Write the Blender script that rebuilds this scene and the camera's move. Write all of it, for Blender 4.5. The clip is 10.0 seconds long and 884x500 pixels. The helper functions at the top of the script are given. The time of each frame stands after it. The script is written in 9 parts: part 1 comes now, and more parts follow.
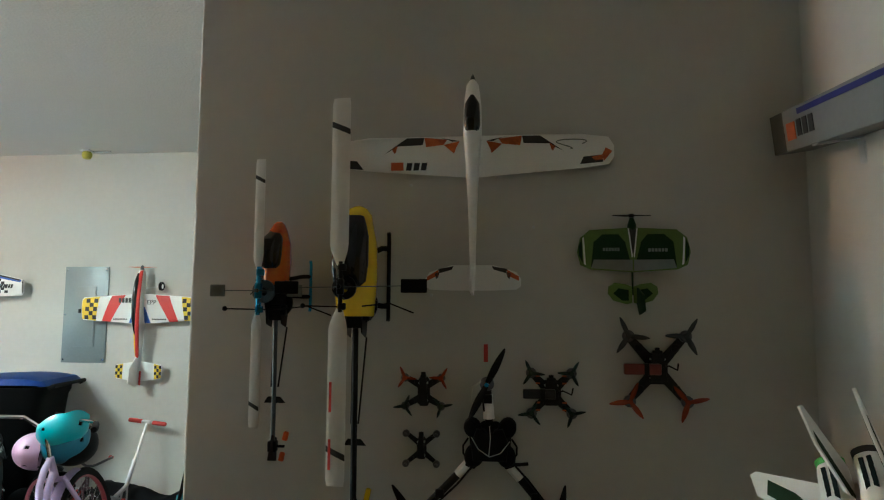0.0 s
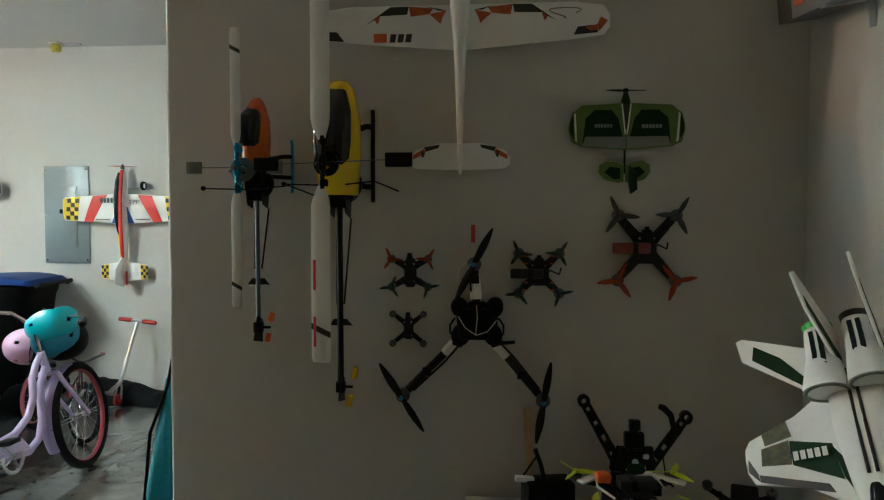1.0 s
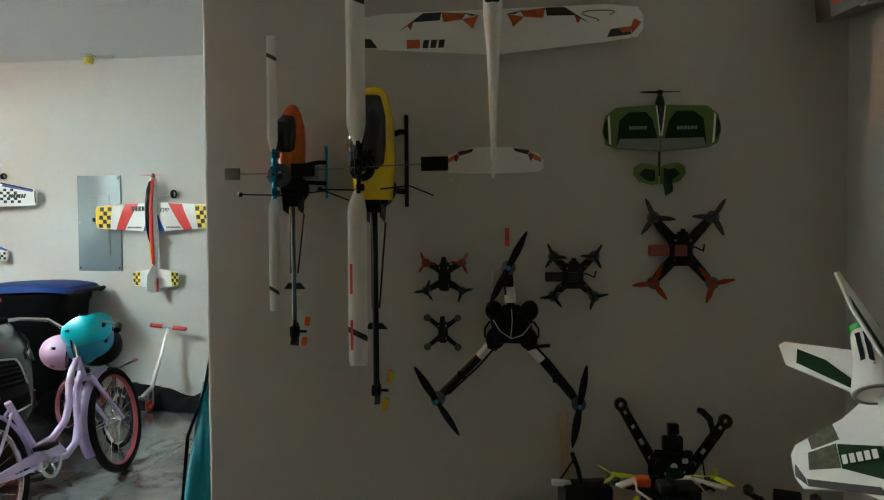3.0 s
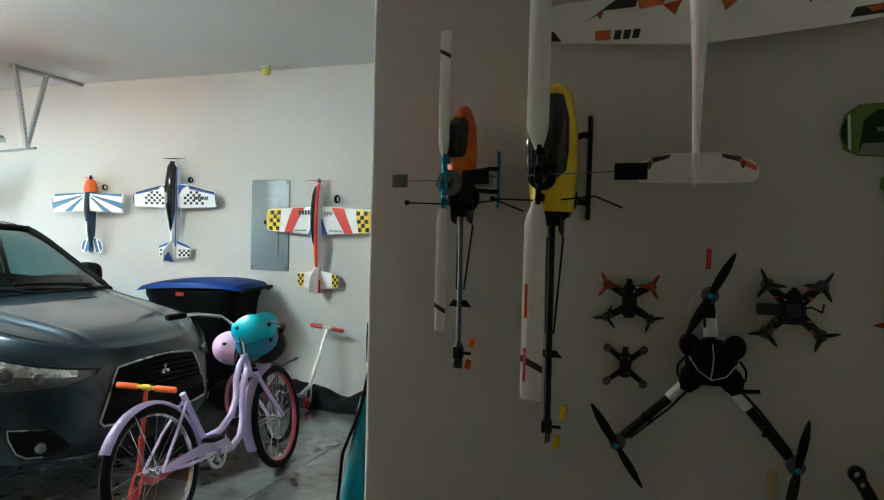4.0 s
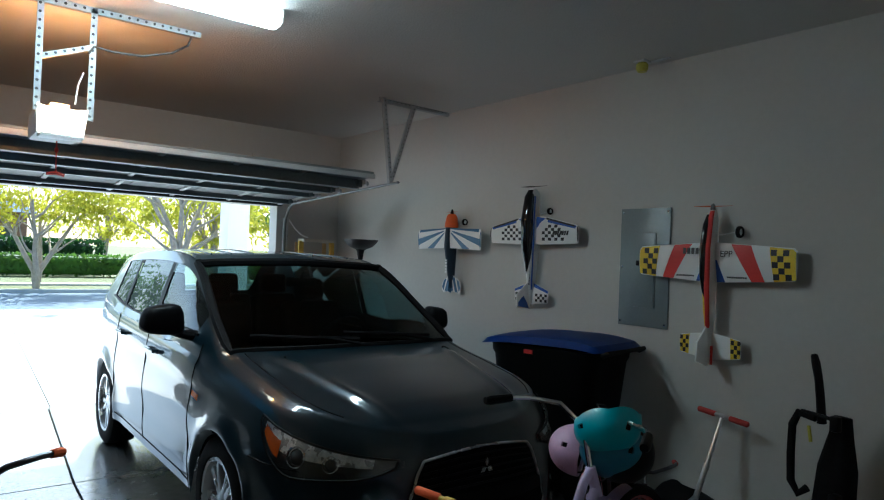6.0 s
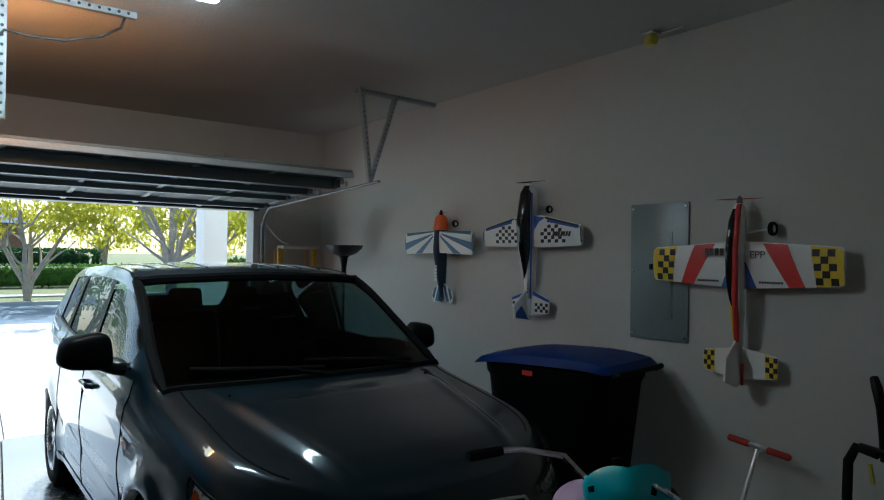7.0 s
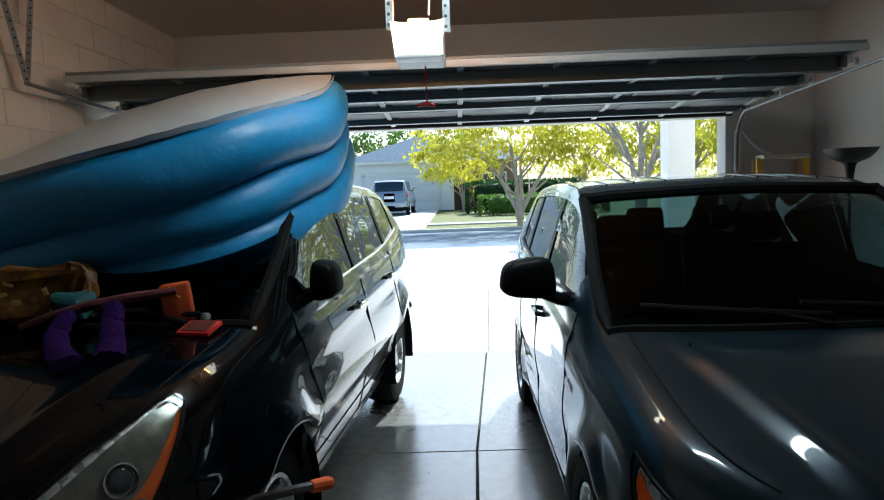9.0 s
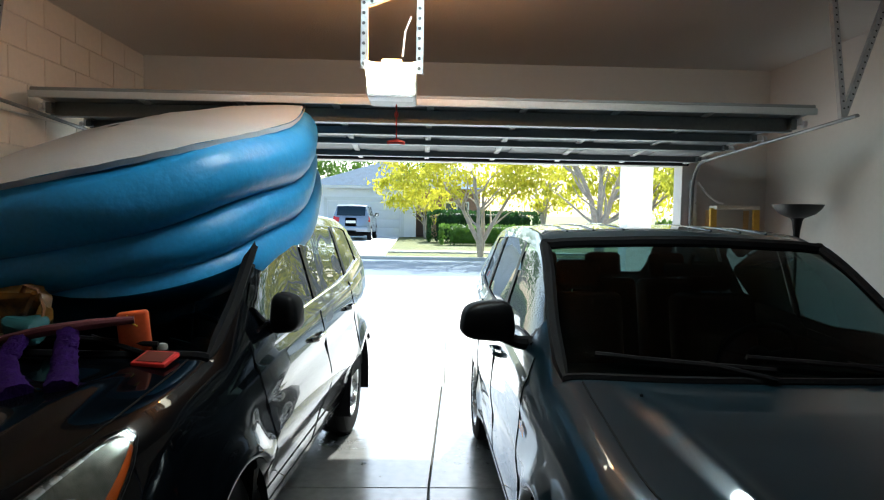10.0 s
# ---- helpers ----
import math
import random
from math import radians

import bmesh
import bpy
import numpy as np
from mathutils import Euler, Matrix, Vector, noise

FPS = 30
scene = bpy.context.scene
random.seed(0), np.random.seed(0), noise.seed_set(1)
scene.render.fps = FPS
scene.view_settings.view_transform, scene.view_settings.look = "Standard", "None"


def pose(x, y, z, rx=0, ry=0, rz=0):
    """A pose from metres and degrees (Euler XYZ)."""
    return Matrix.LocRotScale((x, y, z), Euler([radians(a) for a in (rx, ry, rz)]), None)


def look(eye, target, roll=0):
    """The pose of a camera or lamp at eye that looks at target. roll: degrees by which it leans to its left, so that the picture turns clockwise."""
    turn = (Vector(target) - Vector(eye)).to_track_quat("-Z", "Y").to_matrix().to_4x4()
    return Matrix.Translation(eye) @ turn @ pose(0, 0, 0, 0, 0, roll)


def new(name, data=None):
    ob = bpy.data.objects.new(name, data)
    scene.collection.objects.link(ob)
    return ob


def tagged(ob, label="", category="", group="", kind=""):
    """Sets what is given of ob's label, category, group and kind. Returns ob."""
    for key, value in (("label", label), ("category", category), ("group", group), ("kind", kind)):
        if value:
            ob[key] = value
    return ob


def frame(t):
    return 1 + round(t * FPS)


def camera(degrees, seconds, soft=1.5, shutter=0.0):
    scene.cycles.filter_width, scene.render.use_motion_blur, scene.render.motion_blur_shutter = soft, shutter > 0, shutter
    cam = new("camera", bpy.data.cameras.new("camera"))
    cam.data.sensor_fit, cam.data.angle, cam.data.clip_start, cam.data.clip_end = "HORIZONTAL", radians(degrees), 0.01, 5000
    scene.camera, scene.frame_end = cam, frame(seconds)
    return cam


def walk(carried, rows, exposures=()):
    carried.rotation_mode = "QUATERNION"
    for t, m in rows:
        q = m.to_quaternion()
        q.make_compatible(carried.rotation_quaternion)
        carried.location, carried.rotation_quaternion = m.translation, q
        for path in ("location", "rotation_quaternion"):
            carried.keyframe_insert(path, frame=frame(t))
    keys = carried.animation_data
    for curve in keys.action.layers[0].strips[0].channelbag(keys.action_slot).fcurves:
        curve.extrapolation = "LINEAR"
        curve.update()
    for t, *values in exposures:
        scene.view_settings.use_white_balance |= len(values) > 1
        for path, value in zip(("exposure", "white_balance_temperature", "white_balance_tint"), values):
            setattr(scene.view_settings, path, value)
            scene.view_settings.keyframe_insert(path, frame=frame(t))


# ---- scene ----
cam = camera(67.1, 10.0, soft=1.15)
PATH = [
    (0, (0.534, 0.292, 1.601), (0.328, 2.272, 1.796), 0.3),
    (0.2, (0.511, 0.294, 1.574), (0.314, 2.283, 1.651), 0.2),
    (0.5, (0.525, 0.326, 1.526), (0.345, 2.318, 1.495), 0.8),
    (1, (0.533, 0.348, 1.522), (0.363, 2.339, 1.443), 0.1),
    (1.5, (0.529, 0.351, 1.525), (0.346, 2.341, 1.448), -0.5),
    (2, (0.523, 0.347, 1.524), (0.31, 2.335, 1.457), -0.6),
    (2.2, (0.498, 0.334, 1.533), (0.283, 2.322, 1.462), -0.6),
    (3.3, (0.504, 0.345, 1.512), (0.234, 2.326, 1.453), 0.0),
    (3.5, (0.508, 0.377, 1.529), (0.157, 2.345, 1.461), 0.4),
    (4, (0.392, 0.516, 1.533), (-0.276, 2.401, 1.491), 1.4),
    (4.5, (0.188, 0.846, 1.565), (-0.791, 2.59, 1.573), 1.5),
    (5, (0.031, 1.195, 1.566), (-1.283, 2.701, 1.618), 1.9),
    (5.5, (-0.134, 1.558, 1.605), (-1.68, 2.827, 1.641), 3.0),
    (5.7, (-0.219, 1.651, 1.607), (-1.793, 2.885, 1.632), 2.8),
    (6.8, (-0.698, 2.192, 1.647), (-2.259, 3.441, 1.665), 0.9),
    (7, (-0.774, 2.28, 1.667), (-2.357, 3.503, 1.687), 0.8),
    (7.5, (-1.074, 2.453, 1.63), (-2.82, 3.429, 1.625), 0.5),
    (8, (-1.324, 2.578, 1.634), (-3.269, 3.031, 1.527), -1.4),
    (8.5, (-1.446, 2.593, 1.614), (-3.437, 2.676, 1.434), -2.0),
    (9, (-1.486, 2.59, 1.592), (-3.476, 2.54, 1.402), -2.1),
    (9.5, (-1.49, 2.578, 1.597), (-3.483, 2.539, 1.432), -1.0),
    (10, (-1.449, 2.574, 1.651), (-3.445, 2.646, 1.54), 1.0),
]
EXPOSURES = [(0, 3.4, 5800, -8), (3.6, 3.45, 5650, -8), (4.5, 3.45, 5450, -6), (5.2, 2.65, 5350, -4), (5.6, 1.8, 5350, -3), (7.0, 0.65, 5450, -2), (8.0, 0.8, 5600, 1), (8.5, 0.62, 5650, 1), (9.0, 0.88, 5700, 0), (10, 1.35, 6000, 0)]
walk(cam, [(t, look(eye, target, roll)) for t, eye, target, roll in PATH], EXPOSURES)

# ---- world and lights ----
world = bpy.data.worlds.new("sky")
scene.world = world
world.use_nodes = True
_n = world.node_tree.nodes
_sky = _n.new("ShaderNodeTexSky")
_sky.sky_type, _sky.sun_disc = "NISHITA", False
_sky.air_density, _sky.dust_density = 0.9, 2.0
_sky.sun_elevation, _sky.sun_rotation = radians(44), radians(-71)
world.node_tree.links.new(_sky.outputs[0], _n["Background"].inputs[0])
_n["Background"].inputs[1].default_value = 0.15
sun = new("sun", bpy.data.lights.new("sun", "SUN"))
sun.data.energy, sun.data.angle, sun.data.color = 5.0, radians(0.5), (1, 0.95, 0.88)
SUN_TRAVEL = Vector((0.68, -0.23, -0.70))
sun.matrix_world = Matrix.Translation((-30, 15, 30)) @ SUN_TRAVEL.to_track_quat("-Z", "Y").to_matrix().to_4x4()


def area_lamp(name, m, sx, sy, watts, colour):
    d = bpy.data.lights.new(name, "AREA")
    d.shape, d.size, d.size_y, d.energy, d.color = "RECTANGLE", sx, sy, watts, colour
    o = new(name, d)
    o.matrix_world = m
    return o


# added fill lamp, boosts the daylight that enters by the open garage door
area_lamp("doorway_fill", look((-7.95, 2.65, 1.05), (-2, 2.65, 0.9)), 4.8, 2.0, 4.5, (0.74, 0.89, 1.0))
# the lit tube of the ceiling fitting and the bulbs of the door opener
area_lamp("tube_light", look((-4.15, 2.82, 2.92), (-4.15, 2.82, 0)), 0.12, 1.15, 3, (0.92, 1.0, 0.96))
_b = new("opener_bulb", bpy.data.lights.new("opener_bulb", "POINT"))
_b.data.energy, _b.data.color, _b.data.shadow_soft_size = 11, (1.0, 0.36, 0.08), 0.06
_b.location = (-4.97, 2.42, 2.50)

# ---- mesh tools ----
def bm_new():
    return bmesh.new()


def add_faces(bm, verts, faces):
    vs = [bm.verts.new(v) for v in verts]
    for f in faces:
        try:
            bm.faces.new([vs[i] for i in f])
        except ValueError:
            pass
    return vs


def box(bm, c, s, m=None, bevel=0.0, seg=2):
    x, y, z = (v / 2 for v in s)
    vs = [Vector((c[0] + i * x, c[1] + j * y, c[2] + k * z)) for i in (-1, 1) for j in (-1, 1) for k in (-1, 1)]
    if m is not None:
        vs = [m @ v for v in vs]
    made = [bm.verts.new(v) for v in vs]
    fs = [bm.faces.new([made[i] for i in f]) for f in ((0, 1, 3, 2), (4, 6, 7, 5), (0, 4, 5, 1), (2, 3, 7, 6), (0, 2, 6, 4), (1, 5, 7, 3))]
    if bevel > 0:
        es = list({e for f in fs for e in f.edges})
        bmesh.ops.bevel(bm, geom=es, offset=bevel, segments=seg, affect="EDGES", profile=0.5)
    return made


def tube(bm, pts, r, n=8, caps=True, flat=1.0):
    """A tube along points; r is one radius or one for each point; flat squeezes one side."""
    pts = [Vector(p) for p in pts]
    rs = r if isinstance(r, (list, tuple)) else [r] * len(pts)
    t0 = (pts[1] - pts[0]).normalized()
    up = Vector((0, 0, 1)) if abs(t0.z) < 0.9 else Vector((1, 0, 0))
    a = t0.cross(up).normalized()
    rings = []
    for i, p in enumerate(pts):
        if i == 0:
            t = t0
        elif i == len(pts) - 1:
            t = (pts[i] - pts[i - 1]).normalized()
        else:
            t = ((pts[i + 1] - p).normalized() + (p - pts[i - 1]).normalized()).normalized()
        a = (a - t * a.dot(t)).normalized()
        b = t.cross(a)
        rings.append([bm.verts.new(p + rs[i] * (math.cos(k * math.tau / n) * a + flat * math.sin(k * math.tau / n) * b)) for k in range(n)])
    for i in range(len(rings) - 1):
        for k in range(n):
            bm.faces.new((rings[i][k], rings[i][(k + 1) % n], rings[i + 1][(k + 1) % n], rings[i + 1][k]))
    if caps:
        bm.faces.new(rings[0][::-1])
        bm.faces.new(rings[-1])


def lathe(bm, prof, n=24, m=None, closed=False):
    """Turns a profile of (radius, height) about z."""
    m = m or Matrix()
    rings = []
    for r, z in prof:
        if r < 1e-6:
            rings.append([bm.verts.new(m @ Vector((0, 0, z)))])
        else:
            rings.append([bm.verts.new(m @ Vector((r * math.cos(k * math.tau / n), r * math.sin(k * math.tau / n), z))) for k in range(n)])
    pairs = list(zip(rings, rings[1:])) + ([(rings[-1], rings[0])] if closed else [])
    for p, q in pairs:
        for k in range(n):
            k2 = (k + 1) % n
            if len(p) == 1 and len(q) == 1:
                continue
            if len(p) == 1:
                bm.faces.new((p[0], q[k2], q[k]))
            elif len(q) == 1:
                bm.faces.new((p[k], p[k2], q[0]))
            else:
                bm.faces.new((p[k], p[k2], q[k2], q[k]))


def prism(bm, poly, z0, z1, m=None, bevel=0.0):
    """Extrudes a flat outline from z0 to z1."""
    m = m or Matrix()
    lo = [bm.verts.new(m @ Vector((x, y, z0))) for x, y in poly]
    hi = [bm.verts.new(m @ Vector((x, y, z1))) for x, y in poly]
    n = len(poly)
    fs = [bm.faces.new(lo[::-1]), bm.faces.new(hi)]
    for i in range(n):
        fs.append(bm.faces.new((lo[i], lo[(i + 1) % n], hi[(i + 1) % n], hi[i])))
    if bevel > 0:
        es = list(set(fs[0].edges) | set(fs[1].edges))
        bmesh.ops.bevel(bm, geom=es, offset=bevel, segments=2, affect="EDGES", profile=0.5)


def grid(bm, f, us, vs, skip=None):
    """A sheet of quads through f(u, v)."""
    rows = [[bm.verts.new(f(u, v)) for v in vs] for u in us]
    for i in range(len(us) - 1):
        for j in range(len(vs) - 1):
            if skip and skip((us[i] + us[i + 1]) / 2, (vs[j] + vs[j + 1]) / 2):
                continue
            bm.faces.new((rows[i][j], rows[i + 1][j], rows[i + 1][j + 1], rows[i][j + 1]))
    return rows


def ellipsoid(bm, c, r, m=None, nu=16, nv=10):
    prof = [(math.sin(math.pi * i / nv), -math.cos(math.pi * i / nv)) for i in range(nv + 1)]
    mm = (m or Matrix()) @ Matrix.Translation(c) @ Matrix.Diagonal((*r, 1))
    lathe(bm, prof, nu, mm)


def curve_at(pts, x):
    """A smooth curve through (x, value) pairs."""
    if x <= pts[0][0]:
        return pts[0][1]
    if x >= pts[-1][0]:
        return pts[-1][1]
    for i in range(len(pts) - 1):
        if pts[i][0] <= x <= pts[i + 1][0]:
            break
    x0, y0 = pts[i]
    x1, y1 = pts[i + 1]
    d = (y1 - y0) / (x1 - x0)
    def slope(j):
        if j == 0 or j == len(pts) - 1:
            return d
        a = (pts[j][1] - pts[j - 1][1]) / (pts[j][0] - pts[j - 1][0])
        b = (pts[j + 1][1] - pts[j][1]) / (pts[j + 1][0] - pts[j][0])
        return 0.0 if a * b <= 0 else 2 * a * b / (a + b)
    t = (x - x0) / (x1 - x0)
    h = x1 - x0
    m0, m1 = slope(i) * h, slope(i + 1) * h
    return (2 * t**3 - 3 * t**2 + 1) * y0 + (t**3 - 2 * t**2 + t) * m0 + (-2 * t**3 + 3 * t**2) * y1 + (t**3 - t**2) * m1


def steps(a, b, n):
    return [a + (b - a) * i / n for i in range(n + 1)]


def finish(name, bm, material, smooth=35):
    if smooth:
        bmesh.ops.recalc_face_normals(bm, faces=bm.faces)
    me = bpy.data.meshes.new(name)
    bm.to_mesh(me)
    bm.free()
    if material:
        me.materials.append(material)
    if smooth:
        me.polygons.foreach_set("use_smooth", [True] * len(me.polygons))
        me.set_sharp_from_angle(angle=radians(smooth))
    return new(name, me)


def part(name, bm, material, parent, label="", smooth=35):
    o = finish(name, bm, material, smooth)
    o.parent = parent
    if label:
        tagged(o, label)
    return o


def thing(name, m, label, category, group="", kind=""):
    o = new(name)
    o.empty_display_size = 0.1
    o.matrix_basis = m
    return tagged(o, label, category, group, kind)


def solid(name, bm, material, label, category, kind="", smooth=35, m=None, group=""):
    o = finish(name, bm, material, smooth)
    if m is not None:
        o.matrix_basis = m
    return tagged(o, label, category, group, kind)


# ---- materials ----
def mat(name, col, rough=0.5, metal=0.0, vary=0.12, scale=6.0, fine=60.0, bump=0.0, bump_scale=120.0, coat=0.0, spec=0.5, trans=0.0, emit=None, power=0.0, objvary=0.0, rvary=0.1, col2=None, sheen=0.0, coat_ior=1.5, coat_rough=0.03):
    """A surface with broad and fine changes of tone, uneven gloss and a little relief."""
    m = bpy.data.materials.new(name)
    m.use_nodes = True
    nt = m.node_tree
    N, L = nt.nodes, nt.links
    b = N["Principled BSDF"]
    tc = N.new("ShaderNodeTexCoord")
    n1 = N.new("ShaderNodeTexNoise")
    n1.inputs["Scale"].default_value, n1.inputs["Detail"].default_value = scale, 5
    n2 = N.new("ShaderNodeTexNoise")
    n2.inputs["Scale"].default_value, n2.inputs["Detail"].default_value = fine, 3
    L.new(tc.outputs["Object"], n1.inputs["Vector"])
    L.new(tc.outputs["Object"], n2.inputs["Vector"])
    add = N.new("ShaderNodeMath")
    add.operation = "ADD"
    L.new(n1.outputs[0], add.inputs[0])
    L.new(n2.outputs[0], add.inputs[1])
    ramp = N.new("ShaderNodeMapRange")
    ramp.inputs[1].default_value, ramp.inputs[2].default_value = 0.65, 1.35
    ramp.inputs[3].default_value, ramp.inputs[4].default_value = 0.0, 1.0
    L.new(add.outputs[0], ramp.inputs[0])
    mix = N.new("ShaderNodeMix")
    mix.data_type = "RGBA"
    c2 = col2 or tuple(min(1, c * (1 + vary)) for c in col)
    mix.inputs[6].default_value = (*[c * (1 - vary) for c in col], 1)
    mix.inputs[7].default_value = (*c2, 1)
    L.new(ramp.outputs[0], mix.inputs[0])
    out = mix.outputs[2]
    if objvary:
        oi = N.new("ShaderNodeObjectInfo")
        mr = N.new("ShaderNodeMapRange")
        mr.inputs[3].default_value, mr.inputs[4].default_value = 1 - objvary, 1 + objvary
        L.new(oi.outputs["Random"], mr.inputs[0])
        hs = N.new("ShaderNodeHueSaturation")
        L.new(out, hs.inputs["Color"])
        L.new(mr.outputs[0], hs.inputs["Value"])
        out = hs.outputs[0]
    L.new(out, b.inputs["Base Color"])
    rr = N.new("ShaderNodeMapRange")
    rr.inputs[1].default_value, rr.inputs[2].default_value = 0.3, 0.7
    rr.inputs[3].default_value, rr.inputs[4].default_value = max(0.0, rough * (1 - rvary)), min(1, rough * (1 + rvary))
    L.new(n1.outputs[0], rr.inputs[0])
    L.new(rr.outputs[0], b.inputs["Roughness"])
    b.inputs["Metallic"].default_value = metal
    b.inputs["Specular IOR Level"].default_value = spec
    b.inputs["Coat Weight"].default_value = coat
    b.inputs["Coat Roughness"].default_value = coat_rough
    b.inputs["Coat IOR"].default_value = coat_ior
    b.inputs["Transmission Weight"].default_value = trans
    b.inputs["Sheen Weight"].default_value = sheen
    if bump:
        n3 = N.new("ShaderNodeTexNoise")
        n3.inputs["Scale"].default_value, n3.inputs["Detail"].default_value = bump_scale, 4
        L.new(tc.outputs["Object"], n3.inputs["Vector"])
        bp = N.new("ShaderNodeBump")
        bp.inputs["Strength"].default_value, bp.inputs["Distance"].default_value = 1.0, bump
        L.new(n3.outputs[0], bp.inputs["Height"])
        L.new(bp.outputs[0], b.inputs["Normal"])
    if emit:
        b.inputs["Emission Color"].default_value = (*emit, 1)
        b.inputs["Emission Strength"].default_value = power
    return m


def glass_mat(name, tint, rough=0.0, ior=1.5):
    """Thin sheet glass: mostly clear with a glossy surface."""
    m = bpy.data.materials.new(name)
    m.use_nodes = True
    N, L = m.node_tree.nodes, m.node_tree.links
    N.remove(N["Principled BSDF"])
    tr = N.new("ShaderNodeBsdfTransparent")
    tr.inputs[0].default_value = (*tint, 1)
    gl = N.new("ShaderNodeBsdfGlossy")
    gl.inputs["Roughness"].default_value = rough
    lw = N.new("ShaderNodeLayerWeight")
    lw.inputs[0].default_value = 0.5
    pw = N.new("ShaderNodeMath")
    pw.operation = "POWER"
    pw.inputs[1].default_value = 5.0
    L.new(lw.outputs["Facing"], pw.inputs[0])
    fr = N.new("ShaderNodeMath")
    fr.operation = "MULTIPLY_ADD"
    f0 = ((ior - 1) / (ior + 1)) ** 2
    fr.inputs[1].default_value, fr.inputs[2].default_value = 1 - f0, f0
    L.new(pw.outputs[0], fr.inputs[0])
    mx = N.new("ShaderNodeMixShader")
    L.new(fr.outputs[0], mx.inputs[0])
    L.new(tr.outputs[0], mx.inputs[1])
    L.new(gl.outputs[0], mx.inputs[2])
    L.new(mx.outputs[0], N["Material Output"].inputs[0])
    return m


WALL = mat("wall_paint", (0.525, 0.515, 0.488), 0.75, vary=0.03, scale=1.2, fine=25, bump=0.0005, bump_scale=160, rvary=0.05)
BLOCK = mat("block_paint", (0.70, 0.645, 0.56), 0.7, vary=0.05, scale=2, fine=30, bump=0.002, bump_scale=90, objvary=0.02)
# brown picked to warm the light bounced onto the model wall
WARM_BOUNCE = mat("warm_bounce_brown", (0.42, 0.30, 0.095), 0.7, vary=0.15, scale=2, fine=30)
MORTAR = mat("mortar", (0.62, 0.58, 0.52), 0.9, bump=0.002)
CEIL = mat("ceiling_texture", (0.56, 0.545, 0.52), 0.9, vary=0.03, scale=1.0, bump=0.004, bump_scale=70)
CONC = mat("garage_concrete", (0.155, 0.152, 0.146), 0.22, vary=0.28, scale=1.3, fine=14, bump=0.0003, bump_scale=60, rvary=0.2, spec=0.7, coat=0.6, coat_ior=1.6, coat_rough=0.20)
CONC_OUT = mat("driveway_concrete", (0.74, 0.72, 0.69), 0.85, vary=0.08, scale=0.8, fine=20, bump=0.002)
JOINT = mat("joint_dirt", (0.06, 0.055, 0.05), 0.95)
ASPHALT = mat("asphalt", (0.16, 0.21, 0.27), 0.9, vary=0.05, scale=0.5, fine=40, bump=0.004)
GRASS = mat("lawn", (0.14, 0.18, 0.05), 0.9, vary=0.3, scale=0.6, fine=18, bump=0.03, bump_scale=30, col2=(0.20, 0.20, 0.07))
WHITE = mat("white_plastic", (0.80, 0.80, 0.79), 0.35, vary=0.03)
WHITE_PAINT = mat("white_trim", (0.78, 0.77, 0.74), 0.55, vary=0.04, bump=0.0006)
BLACK = mat("black_plastic", (0.005, 0.005, 0.006), 0.45, vary=0.2, spec=0.12)
BLACK_MATT = mat("black_matt", (0.007, 0.007, 0.008), 0.75, vary=0.25, bump=0.0004, spec=0.08)
RUBBER = mat("rubber", (0.010, 0.010, 0.011), 0.8, vary=0.2, bump=0.0006, spec=0.1)
STEEL = mat("galvanised_steel", (0.56, 0.58, 0.60), 0.38, 0.9, vary=0.12, scale=14, rvary=0.3)
CHROME = mat("chrome", (0.75, 0.76, 0.78), 0.12, 1.0, vary=0.04)
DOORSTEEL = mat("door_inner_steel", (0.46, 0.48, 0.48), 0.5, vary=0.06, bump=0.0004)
# darker grey for the section panels, against the paler stiles
DOOR_DARK = mat("dark_door_panel", (0.20, 0.215, 0.22), 0.6, vary=0.12, bump=0.0006)
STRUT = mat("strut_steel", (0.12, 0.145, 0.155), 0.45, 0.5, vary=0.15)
PANELGREY = mat("panel_grey", (0.20, 0.235, 0.25), 0.4, 0.2, vary=0.06)

# ---- the garage ----
NORTH, SOUTH, HEAD, CEILING, EAST, PART_Y, PART_X = 5.87, 0.05, -7.7, 3.04, 1.37, 2.25, -0.447
OPEN_L, OPEN_R, OPEN_H = 0.20, 5.06, 2.13


def wall(name, lo, hi, label, material=None, bevel=0.0):
    bm = bm_new()
    box(bm, [(a + b) / 2 for a, b in zip(lo, hi)], [b - a for a, b in zip(lo, hi)], bevel=bevel, seg=3)
    return solid(name, bm, material or WALL, label, "wall", "structure")


wall("wall_north", (-7.9, NORTH, 0), (PART_X, NORTH + 0.15, CEILING), "smooth off-white painted garage side wall")
wall("wall_partition", (PART_X, PART_Y, 0), (EAST + 0.15, NORTH + 0.15, CEILING), "off-white painted inner wall hung with model aircraft", bevel=0.012)
wall("wall_east", (EAST, -1.4, 0), (EAST + 0.15, PART_Y - 0.001, CEILING), "off-white painted end wall of the alcove")
# unseen wall, added to close the alcove and tint its bounced light
wall("wall_back", (-1.9, -1.55, 0), (EAST + 0.15, -1.4, CEILING), "unseen plain brown wall added behind the alcove", WARM_BOUNCE)
wall("wall_return", (-2.05, -1.55, 0), (-1.9, SOUTH - 0.002, CEILING), "plain off-white return wall")
wall("wall_header", (HEAD - 0.2, OPEN_L, OPEN_H), (HEAD, OPEN_R, CEILING), "painted wall over the garage door opening")
wall("wall_jamb_right", (HEAD - 0.2, OPEN_R, 0), (HEAD, NORTH - 0.001, CEILING), "painted wall beside the garage door opening")
